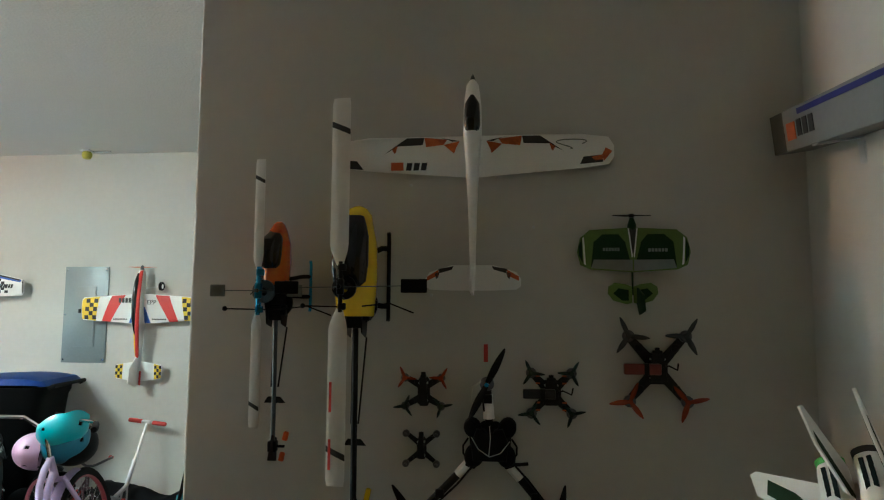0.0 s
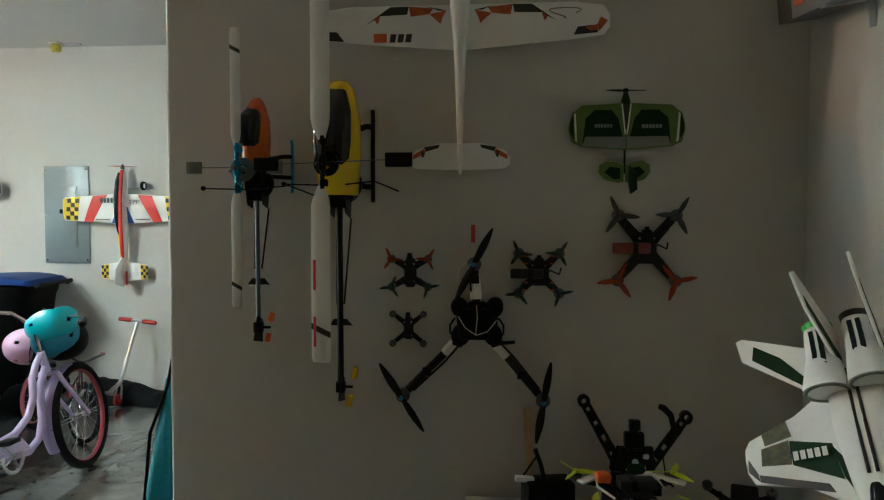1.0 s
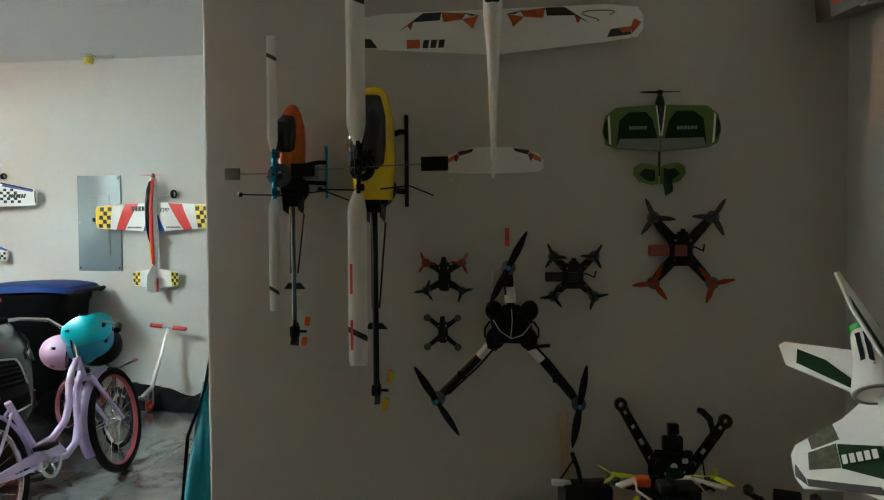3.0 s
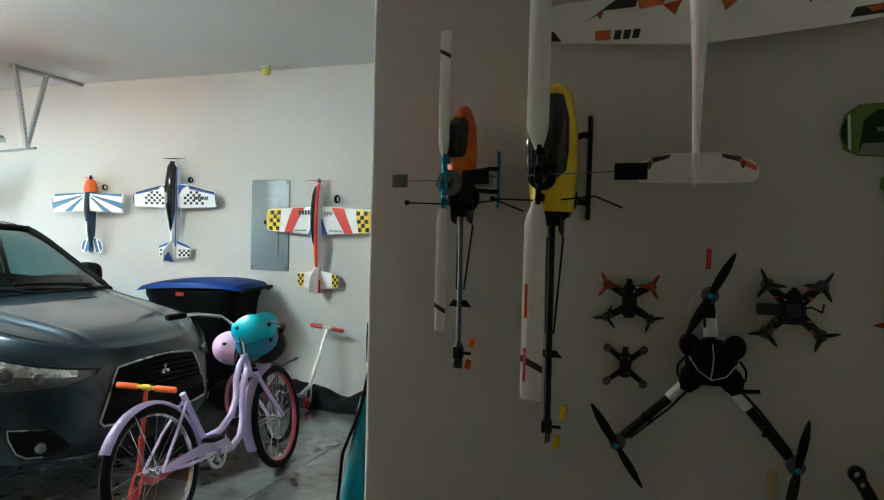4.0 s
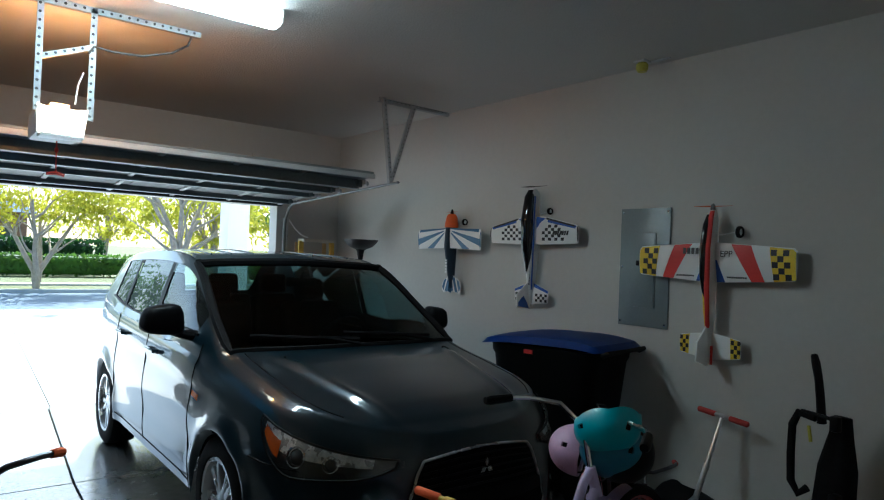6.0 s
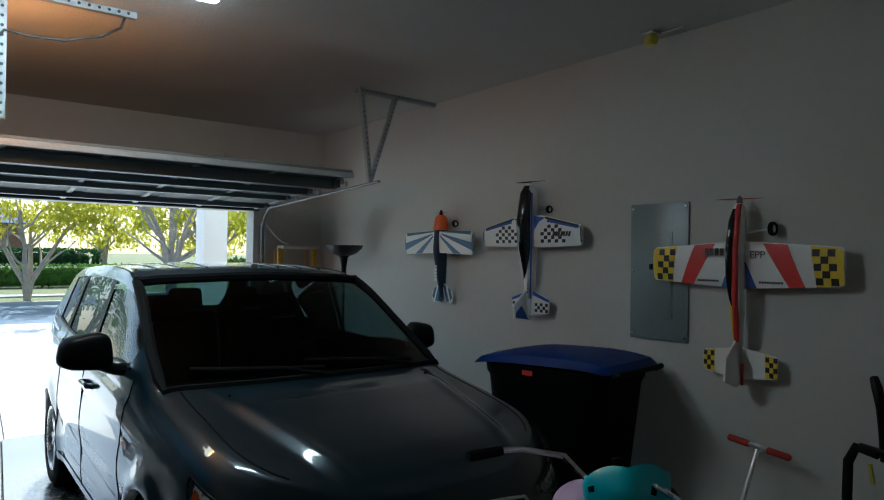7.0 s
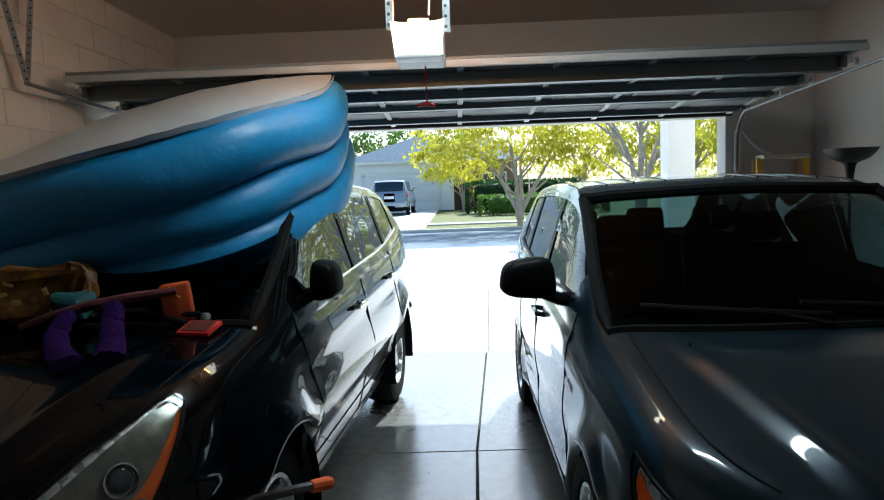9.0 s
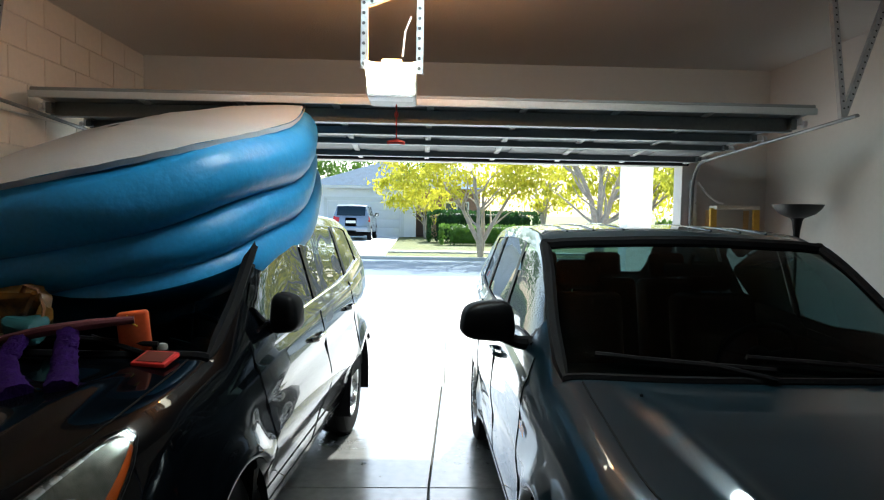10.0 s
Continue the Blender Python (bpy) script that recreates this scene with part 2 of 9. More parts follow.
wall("wall_jamb_left", (HEAD - 0.2, SOUTH - 0.15, 0), (HEAD, OPEN_L, CEILING), "narrow painted wall beside the garage door opening")
bm = bm_new()
box(bm, (-3.2, 2.2, CEILING + 0.06), (9.6, 7.8, 0.12))
solid("ceiling", bm, CEIL, "white ceiling with a stippled knockdown texture", "ceiling", "structure")
wall("wall_south", (HEAD - 0.2, SOUTH - 0.2, 0), (-1.9, SOUTH - 0.008, CEILING), "painted concrete block side wall", MORTAR)

# floor slabs with sawn joints
floor = thing("floor", pose(0, 0, 0), "smooth grey sealed concrete slab with sawn joints", "floor", kind="structure")
bm = bm_new()
box(bm, (-3.15, 2.2, -0.085), (9.28, 7.8, 0.12))
part("joint_bed", bm, JOINT, floor)
XJ, YJ = -5.37, 2.66


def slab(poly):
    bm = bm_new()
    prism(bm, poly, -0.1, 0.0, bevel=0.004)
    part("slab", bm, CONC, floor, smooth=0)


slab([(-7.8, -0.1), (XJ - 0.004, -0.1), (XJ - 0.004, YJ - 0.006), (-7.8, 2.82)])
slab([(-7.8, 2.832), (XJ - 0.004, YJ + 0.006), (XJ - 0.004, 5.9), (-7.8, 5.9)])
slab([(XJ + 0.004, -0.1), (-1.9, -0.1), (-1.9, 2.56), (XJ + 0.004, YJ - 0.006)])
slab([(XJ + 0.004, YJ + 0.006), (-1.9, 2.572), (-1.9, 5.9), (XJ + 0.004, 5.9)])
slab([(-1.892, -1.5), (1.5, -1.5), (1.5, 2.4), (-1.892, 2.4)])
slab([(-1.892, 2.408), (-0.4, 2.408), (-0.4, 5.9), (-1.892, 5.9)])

# ---- outside ----
bm = bm_new()
box(bm, (-150, 0, -0.75), (1500, 1500, 1.2))
solid("ground", bm, GRASS, "mown green and straw-coloured lawn", "ground", "structure")


def sheet(name, lo, hi, z, material, label):
    bm = bm_new()
    box(bm, ((lo[0] + hi[0]) / 2, (lo[1] + hi[1]) / 2, z - 0.1), (hi[0] - lo[0], hi[1] - lo[1], 0.2), bevel=0.01, seg=1)
    return solid(name, bm, material, label, name, "structure")


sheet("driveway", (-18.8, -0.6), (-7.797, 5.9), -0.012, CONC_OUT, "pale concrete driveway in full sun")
sheet("road", (-29, -200), (-19, 200), -0.12, ASPHALT, "grey asphalt street")
# ---- cars ----
CAR_GREY = mat("grey_metallic_paint", (0.008, 0.020, 0.030), 0.30, 0.35, vary=0.05, scale=2, fine=900, coat=1.0, rvary=0.05, spec=0.15, coat_ior=1.53, coat_rough=0.015)
CAR_DARK = mat("dark_metallic_paint", (0.0015, 0.002, 0.003), 0.2, 0.0, vary=0.1, scale=3, fine=900, coat=1.0, spec=0.03, coat_ior=1.32)
TAIL_GLASS = mat("dark_tail_glass", (0.012, 0.025, 0.04), 0.12, coat=0.1, spec=0.25)
CAR_SILVER = mat("silver_paint", (0.20, 0.25, 0.32), 0.3, 0.5, vary=0.04, coat=0.8)
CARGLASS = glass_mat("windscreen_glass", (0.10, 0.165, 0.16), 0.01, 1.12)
SIDEGLASS = glass_mat("side_glass", (0.80, 0.95, 0.98))
CARGLASS_DARK = glass_mat("tinted_glass", (0.06, 0.075, 0.07), 0.0, 1.6)
LENS = glass_mat("lamp_lens", (0.92, 0.94, 0.95))
AMBER = mat("amber_lens", (0.60, 0.10, 0.01), 0.25, vary=0.2, coat=0.5)
REDLENS = mat("red_lens", (0.45, 0.01, 0.012), 0.25, coat=0.5)
REFLECT = mat("lamp_reflector", (0.78, 0.79, 0.80), 0.28, 0.6, vary=0.35, scale=25)
ALLOY = mat("alloy_wheel", (0.62, 0.63, 0.65), 0.28, 0.85, vary=0.06)
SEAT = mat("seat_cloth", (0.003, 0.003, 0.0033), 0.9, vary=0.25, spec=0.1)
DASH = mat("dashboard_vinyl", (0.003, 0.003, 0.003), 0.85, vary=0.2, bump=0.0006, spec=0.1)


class Shell:
    """The skin of a car: s runs back from the nose, b round the section from the sill (0) over the belt (4) to the roof's middle (9)."""

    def __init__(self, spec):
        self.length = spec["length"]
        self.half = spec["half"]
        self.na = spec["na"]
        self.np = spec["np"]
        self.ta = spec["ta"]
        self.axle = spec["axle"]
        self.base = spec["base"]
        self.hub = spec["hub"]
        self.arch = spec["arch"]
        self.wide = spec["wide"]
        self.taper = spec["taper"]
        self.sill = spec["sill"]
        self.belt = spec["belt"]
        self.top = spec["top"]
        self.bow = spec["bow"]
        self.face = spec["face"]
        self.rear = spec["rear"]
        self.crease = spec["crease"]
        self.tuck = spec.get("tuck", 1.0)
        self.shoulder = spec.get("shoulder", 1.0)

    def plan(self, s):
        w = 1.0
        if s < self.na:
            w = max(0.0, 1 - (1 - s / self.na) ** self.np) ** (1 / self.np)
        t = self.length - s
        if t < self.ta:
            w = min(w, 0.30 + 0.70 * max(0.0, 1 - (1 - t / self.ta) ** 2.6) ** (1 / 2.6))
        return w * self.half * curve_at(self.taper, s)

    def low(self, s):
        z = curve_at(self.sill, s)
        for sw in (self.axle, self.axle + self.base):
            d = self.arch**2 - (s - sw) ** 2
            if d > 0:
                z = max(z, self.hub + math.sqrt(d) - 0.02)
        return z

    def ring(self, s):
        w, zb, belt, top = self.plan(s), self.low(s), curve_at(self.belt, s), curve_at(self.top, s)
        hc = max(top - belt, 0.01)
        mid = max(self.wide, zb + 0.04)
        k = max(0.0, min(1.0, (hc - 0.16) / 0.36))
        sill, side = 1 - (1 - self.tuck) * max(0.0, min(1.0, (0.75 - zb) / 0.4)), w * self.shoulder
        w0, w = w, side
        low = [(w0 * 0.965 * sill, zb), (w0 * 0.99 * (0.35 + 0.65 * sill), zb + (mid - zb) * 0.45), (w0, mid), (w0 * 0.985 * (0.4 + 0.6 * self.shoulder), mid + (belt - mid) * 0.55)]
        hood = [(0.962, belt), (0.925, belt + 0.48 * hc), (0.868, belt + 0.80 * hc), (0.79, belt + 0.94 * hc), (0.45, top - 0.004), (0, top)]
        cabin = [(0.955, belt), (0.945, belt + 0.04 * hc), (0.785, belt + 0.87 * hc), (0.72, belt + 0.95 * hc), (0.42, top - 0.010), (0, top)]
        return low + [(w * (p[0] + (q[0] - p[0]) * k), p[1] + (q[1] - p[1]) * k) for p, q in zip(hood, cabin)]

    def at(self, s, b, side=1):
        r = self.ring(s)
        i = min(int(b), 8)
        t = b - i
        p = [r[max(i - 1, 0)], r[i], r[i + 1], r[min(i + 2, 9)]]
        if i == 4 and r[6][1] - r[4][1] > 0.2:
            p[0] = r[4]
        if i == 8:
            p[3] = (-r[8][0], r[8][1])
        k = 0.5
        def cr(j):
            a, b0, c, d = (q[j] for q in p)
            return 0.5 * ((2 * b0) + (c - a) * t + (2 * a - 5 * b0 + 4 * c - d) * t * t + (3 * b0 - a - 3 * c + d) * t**3)
        y, z = max(cr(0), 0.0), cr(1)
        if b >= 9:
            y = 0.0
        bow = curve_at(self.bow, s) * (1 - (y / self.half) ** 2)
        f = max(0.0, 1 - s / self.na) ** 2
        back = max(0.0, 1 - (self.length - s) / self.ta) ** 2
        if s < self.crease[0]:
            # raised middle of the hood, its two ridges drawing together towards the nose
            k = min(1.0, s / 0.25) * min(1.0, (self.crease[0] - s) / 0.25)
            yc = self.crease[1] * (0.66 + 0.34 * s / self.crease[0])
            z += k * self.crease[2] * (1 / (1 + math.exp(-(yc - y) / 0.012)) + 0.45 * math.exp(-((y - yc + 0.03) / 0.035) ** 2))
        if z < curve_at(self.belt, s) and y > 0.3:
            # flared arches and a rising line along the doors
            for sw in (self.axle, self.axle + self.base):
                d = math.hypot(s - sw, z - self.hub)
                y += 0.020 * math.exp(-((d - self.arch - 0.02) / 0.055) ** 2)
            if self.axle < s < self.length - 0.35:
                e = min(1.0, (s - self.axle) / 0.5, (self.length - 0.35 - s) / 0.4)
                zc = self.wide + 0.13 + 0.045 * s
                y += e * (0.013 / (1 + math.exp(-(z - zc) / 0.008)) - 0.016 * math.exp(-((z - self.wide + 0.13) / 0.10) ** 2))
        x = -s + bow + f * curve_at(self.face, z) - back * curve_at(self.rear, z)
        return Vector((x, side * y, z))

    def front_s(self, y):
        w = min(0.999, abs(y) / (self.half * curve_at(self.taper, 0.0)))
        return self.na * (1 - max(0.0, 1 - w**self.np) ** (1 / self.np))

    def b_of(self, s, z):
        """The section line at which the skin reaches the height z."""
        lo, hi = 0.0, 8.9
        for _ in range(16):
            mid = (lo + hi) / 2
            if self.at(s, mid).z < z:
                lo = mid
            else:
                hi = mid
        return lo

    def normal(self, s, b, side=1):
        e = 0.006
        du = self.at(s + e, b, side) - self.at(max(s - e, 0), b, side)
        b0, b1 = max(b - 0.03, 0), min(b + 0.03, 9)
        dv = self.at(s, b1, side) - self.at(s, b0, side)
        n = du.cross(dv)
        if n.length < 1e-9:
            return Vector((0, 0, 1))
        n.normalize()
        return n if n.y * side > 0 or (abs(n.y) < 0.15 and n.z > 0) or n.x > 0.7 else -n

    def patch(self, bm, s0, s1, lo, hi, side=1, off=0.004, nu=14, nv=8):
        """A piece of skin from s0 to s1 between the section lines lo(s) and hi(s), lifted off the body."""
        def f(s, v):
            b = lo(s) + (hi(s) - lo(s)) * v
            return self.at(s, b, side) + self.normal(s, b, side) * off
        grid(bm, f, steps(s0, s1, nu), steps(0, 1, nv))

    def front_patch(self, bm, lo, hi, y0, y1, off=0.004, nu=24, nv=10):
        def f(y, v):
            side = 1 if y >= 0 else -1
            s, b = self.front_s(y), lo(y) + (hi(y) - lo(y)) * v
            return self.at(s, b, side) + Vector((off, 0, 0))
        grid(bm, f, steps(y0, y1, nu), steps(0, 1, nv))

    def line(self, bm, pts, side, r=0.0035, off=0.0):
        tube(bm, [self.at(s, b, side) + self.normal(s, b, side) * off for s, b in pts], r, 5)


def round_edges(a, b, n, dense):
    """Stations from a to b, closer together at the dense spans."""
    out, s = [a], a
    while s < b - 1e-6:
        d = 0.075
        for lo, hi, st in dense:
            if lo - 1e-6 <= s < hi:
                d = min(d, st)
        s = min(b, s + d)
        out.append(s)
    return out


def wheel_part(car, x, y, hub, r, width, rim_r, spokes, face):
    """A wheel with its tyre and alloy rim; face is the side that shows."""
    m = Matrix.Translation((x, y, hub)) @ Matrix.Rotation(radians(-90 * face), 4, "X")
    bm = bm_new()
    lathe(bm, [(0.0, -0.05), (rim_r * 0.78, -0.05), (rim_r * 0.78, -0.02), (0.0, -0.02)], 24, m)
    w = part("wheel", bm, BLACK_MATT, car)
    h = width / 2
    bm = bm_new()
    lathe(bm, [(rim_r - 0.01, -h * 0.8), (rim_r + 0.01, -h), (r - 0.03, -h), (r - 0.008, -h * 0.86), (r, -h * 0.6), (r, -0.035), (r - 0.008, -0.032), (r - 0.008, -0.024), (r, -0.02), (r, 0.02), (r - 0.008, 0.024), (r - 0.008, 0.032), (r, 0.035),
               (r, h * 0.6), (r - 0.008, h * 0.86), (r - 0.03, h), (rim_r + 0.01, h), (rim_r - 0.01, h * 0.8)], 48, m)
    part("tyre", bm, RUBBER, w)
    bm = bm_new()
    lathe(bm, [(rim_r, h * 0.86), (rim_r, h * 0.95), (rim_r - 0.018, h * 0.93), (rim_r - 0.03, h * 0.55), (rim_r - 0.03, -h * 0.8), (rim_r, -h * 0.8)], 40, m)
    lathe(bm, [(0.0, h * 0.78), (0.03, h * 0.78), (0.065, h * 0.7), (0.07, h * 0.3), (0, h * 0.3)], 20, m)
    for k in range(spokes):
        a = k * math.tau / spokes
        if spokes == 10:
            a += (0.09 if k % 2 else -0.09)
        mm = m @ Matrix.Rotation(a, 4, "Z")
        wd = 0.017 if spokes == 10 else 0.030
        prism(bm, [(0.05, -wd), (rim_r - 0.02, -wd * 1.25), (rim_r - 0.02, wd * 1.25), (0.05, wd)], h * 0.42, h * 0.74, mm, bevel=0.005)
    part("rim", bm, ALLOY, w, "silver alloy spoked rim")


def build_car(name, m, spec, paint, label, look_of):
    car = thing(name, m, label, "car")
    sh = Shell(spec)
    L = sh.length
    wins = spec["windows"]
    ws0, ws1 = spec["screen"]
    rw0, rw1 = spec["rear_screen"]
    rf = sh.axle + sh.base
    dense = [(0, 0.12, 0.012), (0.12, 0.5, 0.03), (sh.axle - 0.45, sh.axle + 0.45, 0.025), (rf - 0.45, rf + 0.45, 0.025), (L - 0.25, L, 0.02)]
    ss = set(round_edges(0, L, 0, dense)) | {ws0, ws1, rw0, rw1} | {v for w in wins for v in w}
    ss = sorted(ss)
    ss = [s for i, s in enumerate(ss) if i == 0 or s - ss[i - 1] > 0.004 or s in (ws0, ws1, rw0, rw1)]
    bs = sorted(set([i / 6 for i in range(25)] + [4.1, 4.3, 4.5, 4.8, 5.12, 5.35, 5.65, 5.92, 6.15, 6.3, 6.6, 6.85, 7.06] + [7.06 + i * 0.97 / 22 for i in range(1, 45)]))
    bs[-1] = 9.0

    def in_win(s, b):
        return 5.12 < b < 5.92 and any(a < s < c for a, c in wins)

    def in_pillar(s, b):
        return 5.12 < b < 5.92 and wins[0][0] < s < wins[-1][1] and not in_win(s, b)

    def in_screen(s, b):
        return (b > 6.3 and ws0 < s < ws1) or (b > 7.45 and rw0 < s < rw1)

    bm = bm_new()
    for side in (1, -1):
        grid(bm, lambda s, b: sh.at(s, b, side), ss, bs, lambda s, b: in_win(s, b) or in_screen(s, b) or in_pillar(s, b))
    bmesh.ops.remove_doubles(bm, verts=bm.verts, dist=0.0008)
    body = part("body", bm, paint, car, smooth=40)
    for side in (1, -1):
        for (a0, a1), (c0, c1) in zip(wins, wins[1:]):
            bm = bm_new()
            grid(bm, lambda s, b: sh.at(s, b, side), steps(a1, c0, 2), [b for b in bs if 5.1 <= b <= 5.93])
            part("door_pillar", bm, BLACK, car, "gloss black window pillar")
    for side in (1, -1):
        for a, c in wins:
            bm = bm_new()
            grid(bm, lambda s, b: sh.at(s, b, side) - sh.normal(s, b, side) * 0.006, steps(a, c, 8), steps(5.12, 5.92, 4))
            part("side_window", bm, TAIL_GLASS if look_of == "silver" else CARGLASS_DARK if a > 2.3 or look_of == "dark" else SIDEGLASS, car)
            bm = bm_new()
            sh.line(bm, [(s, 5.12) for s in steps(a - 0.03, c + 0.03, 8)], side, 0.009)
            part("window_trim", bm, CHROME if look_of == "dark" else BLACK, car)
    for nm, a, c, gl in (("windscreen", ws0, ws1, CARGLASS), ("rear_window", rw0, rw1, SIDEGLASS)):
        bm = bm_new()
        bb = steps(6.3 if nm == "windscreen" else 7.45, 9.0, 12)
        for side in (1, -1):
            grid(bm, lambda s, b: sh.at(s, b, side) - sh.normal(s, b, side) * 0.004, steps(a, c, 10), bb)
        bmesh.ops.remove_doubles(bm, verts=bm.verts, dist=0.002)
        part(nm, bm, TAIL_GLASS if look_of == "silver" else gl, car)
    # black band round the windscreen
    bm = bm_new()
    ring = [sh.at(ws0 + 0.01, b, 1) for b in steps(9.0, 6.35, 10)] + [sh.at(s, 6.32, 1) for s in steps(ws0 + 0.04, ws1, 14)] + [sh.at(ws1, b, 1) for b in steps(6.4, 8.99, 10)]
    ring += [Vector((p.x, -p.y, p.z)) for p in ring[::-1]]
    rr = [0.017 if p.x > -(ws0 - 0.14) - 0.02 or p.z < sh.at(ws0 + 0.03, 9).z else 0.026 for p in ring]
    tube(bm, ring, rr, 6, caps=False)
    part("windscreen_seal", bm, BLACK_MATT, car)
    # wipers lying on the glass
    for y0, y1 in ((0.55, -0.08), (0.0, -0.62)):
        bm = bm_new()
        def on_glass(y, up):
            s = ws0 + up
            best = min(steps(7.06, 9.0, 40), key=lambda b: abs(sh.at(s, b).y - abs(y)))
            p = sh.at(s, best, 1 if y >= 0 else -1)
            return p + Vector((0.012, 0, 0.016))
        tube(bm, [on_glass(y0 + (y1 - y0) * t, 0.05 + 0.06 * t) for t in steps(0, 1, 10)], 0.011, 6)
        tube(bm, [on_glass(y0 - 0.02, 0.0), on_glass(y0 * 0.6 + y1 * 0.4, 0.085)], 0.010, 6)
        part("wiper", bm, BLACK_MATT, car)
    # seams of hood and doors
    for side in (1, -1):
        lines = [[(s, 7.0) for s in steps(0.20, ws0 - 0.02, 18)], [(s, 0.42) for s in steps(sh.axle + sh.arch + 0.06, rf - sh.arch - 0.06, 8)], [(s, 2.05) for s in steps(sh.axle - sh.arch - 0.34, sh.axle - sh.arch - 0.02, 8)]]
        lines += [[(sd + 0.03 * math.sin(b * 1.2), b) for b in steps(0.35, b1, 12)] for sd, b1 in spec["door_seams"]]
        for pts in lines:
            bm = bm_new()
            sh.line(bm, pts, side, 0.004)
            part("panel_gap", bm, BLACK_MATT, car)
    for side in (1, -1):
        for hs in spec["handles"]:
            bm = bm_new()
            p = sh.at(hs, 3.35, side)
            tube(bm, [p + Vector((0.10, 0, 0)), p + Vector((0.085, side * 0.028, 0.004)), p + Vector((-0.085, side * 0.028, 0.004)), p + Vector((-0.10, 0, 0))], 0.013, 8)
            part("door_handle", bm, CHROME if look_of == "dark" else paint, car)
    # wheel wells, underside, cladding
    for sw in (sh.axle, rf):
        for side in (1, -1):
            bm = bm_new()
            y1, y0 = side * sh.half * 0.955, side * (sh.half - 0.30)
            ang = steps(-0.25, math.pi + 0.25, 20)
            grid(bm, lambda a, y: Vector((-sw + sh.arch * math.cos(a), y, sh.hub - 0.02 + sh.arch * math.sin(a))), ang, [y0, y1])
            grid(bm, lambda a, t: Vector((-sw + sh.arch * t * math.cos(a), y0, sh.hub - 0.02 + sh.arch * t * math.sin(a))), ang, [0.02, 1.0])
            part("wheel_well", bm, BLACK_MATT, car)
            if spec["cladding"]:
                bm = bm_new()
                tube(bm, [Vector((-sw + (sh.arch + 0.012) * math.cos(a), side * (sh.at(sw - sh.arch * math.cos(a) * 0.98, 0.1).y + 0.002), sh.hub - 0.02 + (sh.arch + 0.008) * math.sin(a))) for a in steps(-0.15, math.pi + 0.15, 20)], 0.022, 6)
                part("arch_trim", bm, spec["cladding"], car)
            wheel_part(car, -sw, side * (sh.half * (0.35 + 0.65 * sh.tuck) - 0.125), sh.hub, sh.hub, 0.215, spec["rim"], spec["spokes"], side)
    bm = bm_new()
    box(bm, (-L / 2, 0, 0.30), (L - 0.7, sh.half * 1.25, 0.16), bevel=0.04)
    part("underbody", bm, BLACK_MATT, car)
    # interior
    bm = bm_new()
    box(bm, (-(ws0 + 0.42), 0, 0.86), (0.50, sh.half * 1.72, 0.22), bevel=0.07, seg=3)
    box(bm, (-(ws0 + 0.05), 0, 0.90), (0.5, sh.half * 1.6, 0.10), bevel=0.03)
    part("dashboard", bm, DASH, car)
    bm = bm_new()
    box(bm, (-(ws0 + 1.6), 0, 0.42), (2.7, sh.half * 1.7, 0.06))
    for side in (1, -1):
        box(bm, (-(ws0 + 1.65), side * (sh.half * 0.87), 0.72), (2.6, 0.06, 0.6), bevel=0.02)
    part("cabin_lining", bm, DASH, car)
    for sx, ys in ((ws0 + 1.15, (0.38, -0.38)), (ws0 + 2.0, (0.45, 0.0, -0.45))):
        for y in ys:
            bm = bm_new()
            wseat = 0.24 if len(ys) == 2 else 0.22
            mm = Matrix.Translation((-sx, y, 0.55)) @ Matrix.Rotation(radians(-14), 4, "Y")
            box(bm, (0, 0, 0.38), (0.13, 2 * wseat, 0.62), mm, bevel=0.05, seg=3)
            box(bm, (-0.01, 0, 0.79), (0.09, 0.25, 0.17), mm, bevel=0.04, seg=3)
            for yy in (-0.06, 0.06):
                tube(bm, [mm @ Vector((0, yy, 0.66)), mm @ Vector((0, yy, 0.74))], 0.007, 6)
            box(bm, (-sx + 0.30, y, 0.58), (0.55, 2 * wseat, 0.16), bevel=0.05, seg=3)
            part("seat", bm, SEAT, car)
    bm = bm_new()
    mm = Matrix.Translation((-(ws0 + 0.78), 0.38, 0.98)) @ Matrix.Rotation(radians(-62), 4, "Y")
    tube(bm, [mm @ Vector((0.185 * math.cos(a), 0.185 * math.sin(a), 0)) for a in steps(0, math.tau, 28)], 0.015, 8, caps=False)
    for a in (0.2, math.pi - 0.2, -math.pi / 2):
        tube(bm, [mm @ Vector((0, 0, -0.02)), mm @ Vector((0.18 * math.sin(a), 0.18 * math.cos(a), 0))], 0.014, 6)
    ellipsoid(bm, (0, 0, -0.01), (0.06, 0.06, 0.03), mm)
    part("steering_wheel", bm, BLACK, car)
    bm = bm_new()
    p = sh.at(ws1 - 0.08, 9.0)
    box(bm, p + Vector((-0.05, 0, -0.10)), (0.03, 0.24, 0.065), bevel=0.02)
    tube(bm, [p + Vector((0, 0, -0.02)), p + Vector((-0.05, 0, -0.08))], 0.012, 6)
    part("rear_view_mirror", bm, BLACK, car)
    # door mirrors
    for side in (1, -1):
        base = sh.at(ws0 + spec.get("mirror_at", 0.40), 5.1, side)
        mw, mh, mz = spec["mirror_size"]
        if side > 0:
            mw *= spec.get("far_mirror", 1.0)
        mx = base + Vector((-0.02, side * (mw / 2 + spec.get("mirror_out", 0.065) * (spec.get("far_mirror", 1.0) ** 2 if side > 0 else 1.0)), mz - (0.04 if side > 0 and "far_mirror" in spec else 0.0)))
        bm = bm_new()
        mm = Matrix.Translation(mx) @ Matrix.Rotation(radians(-8 * side), 4, "Z")
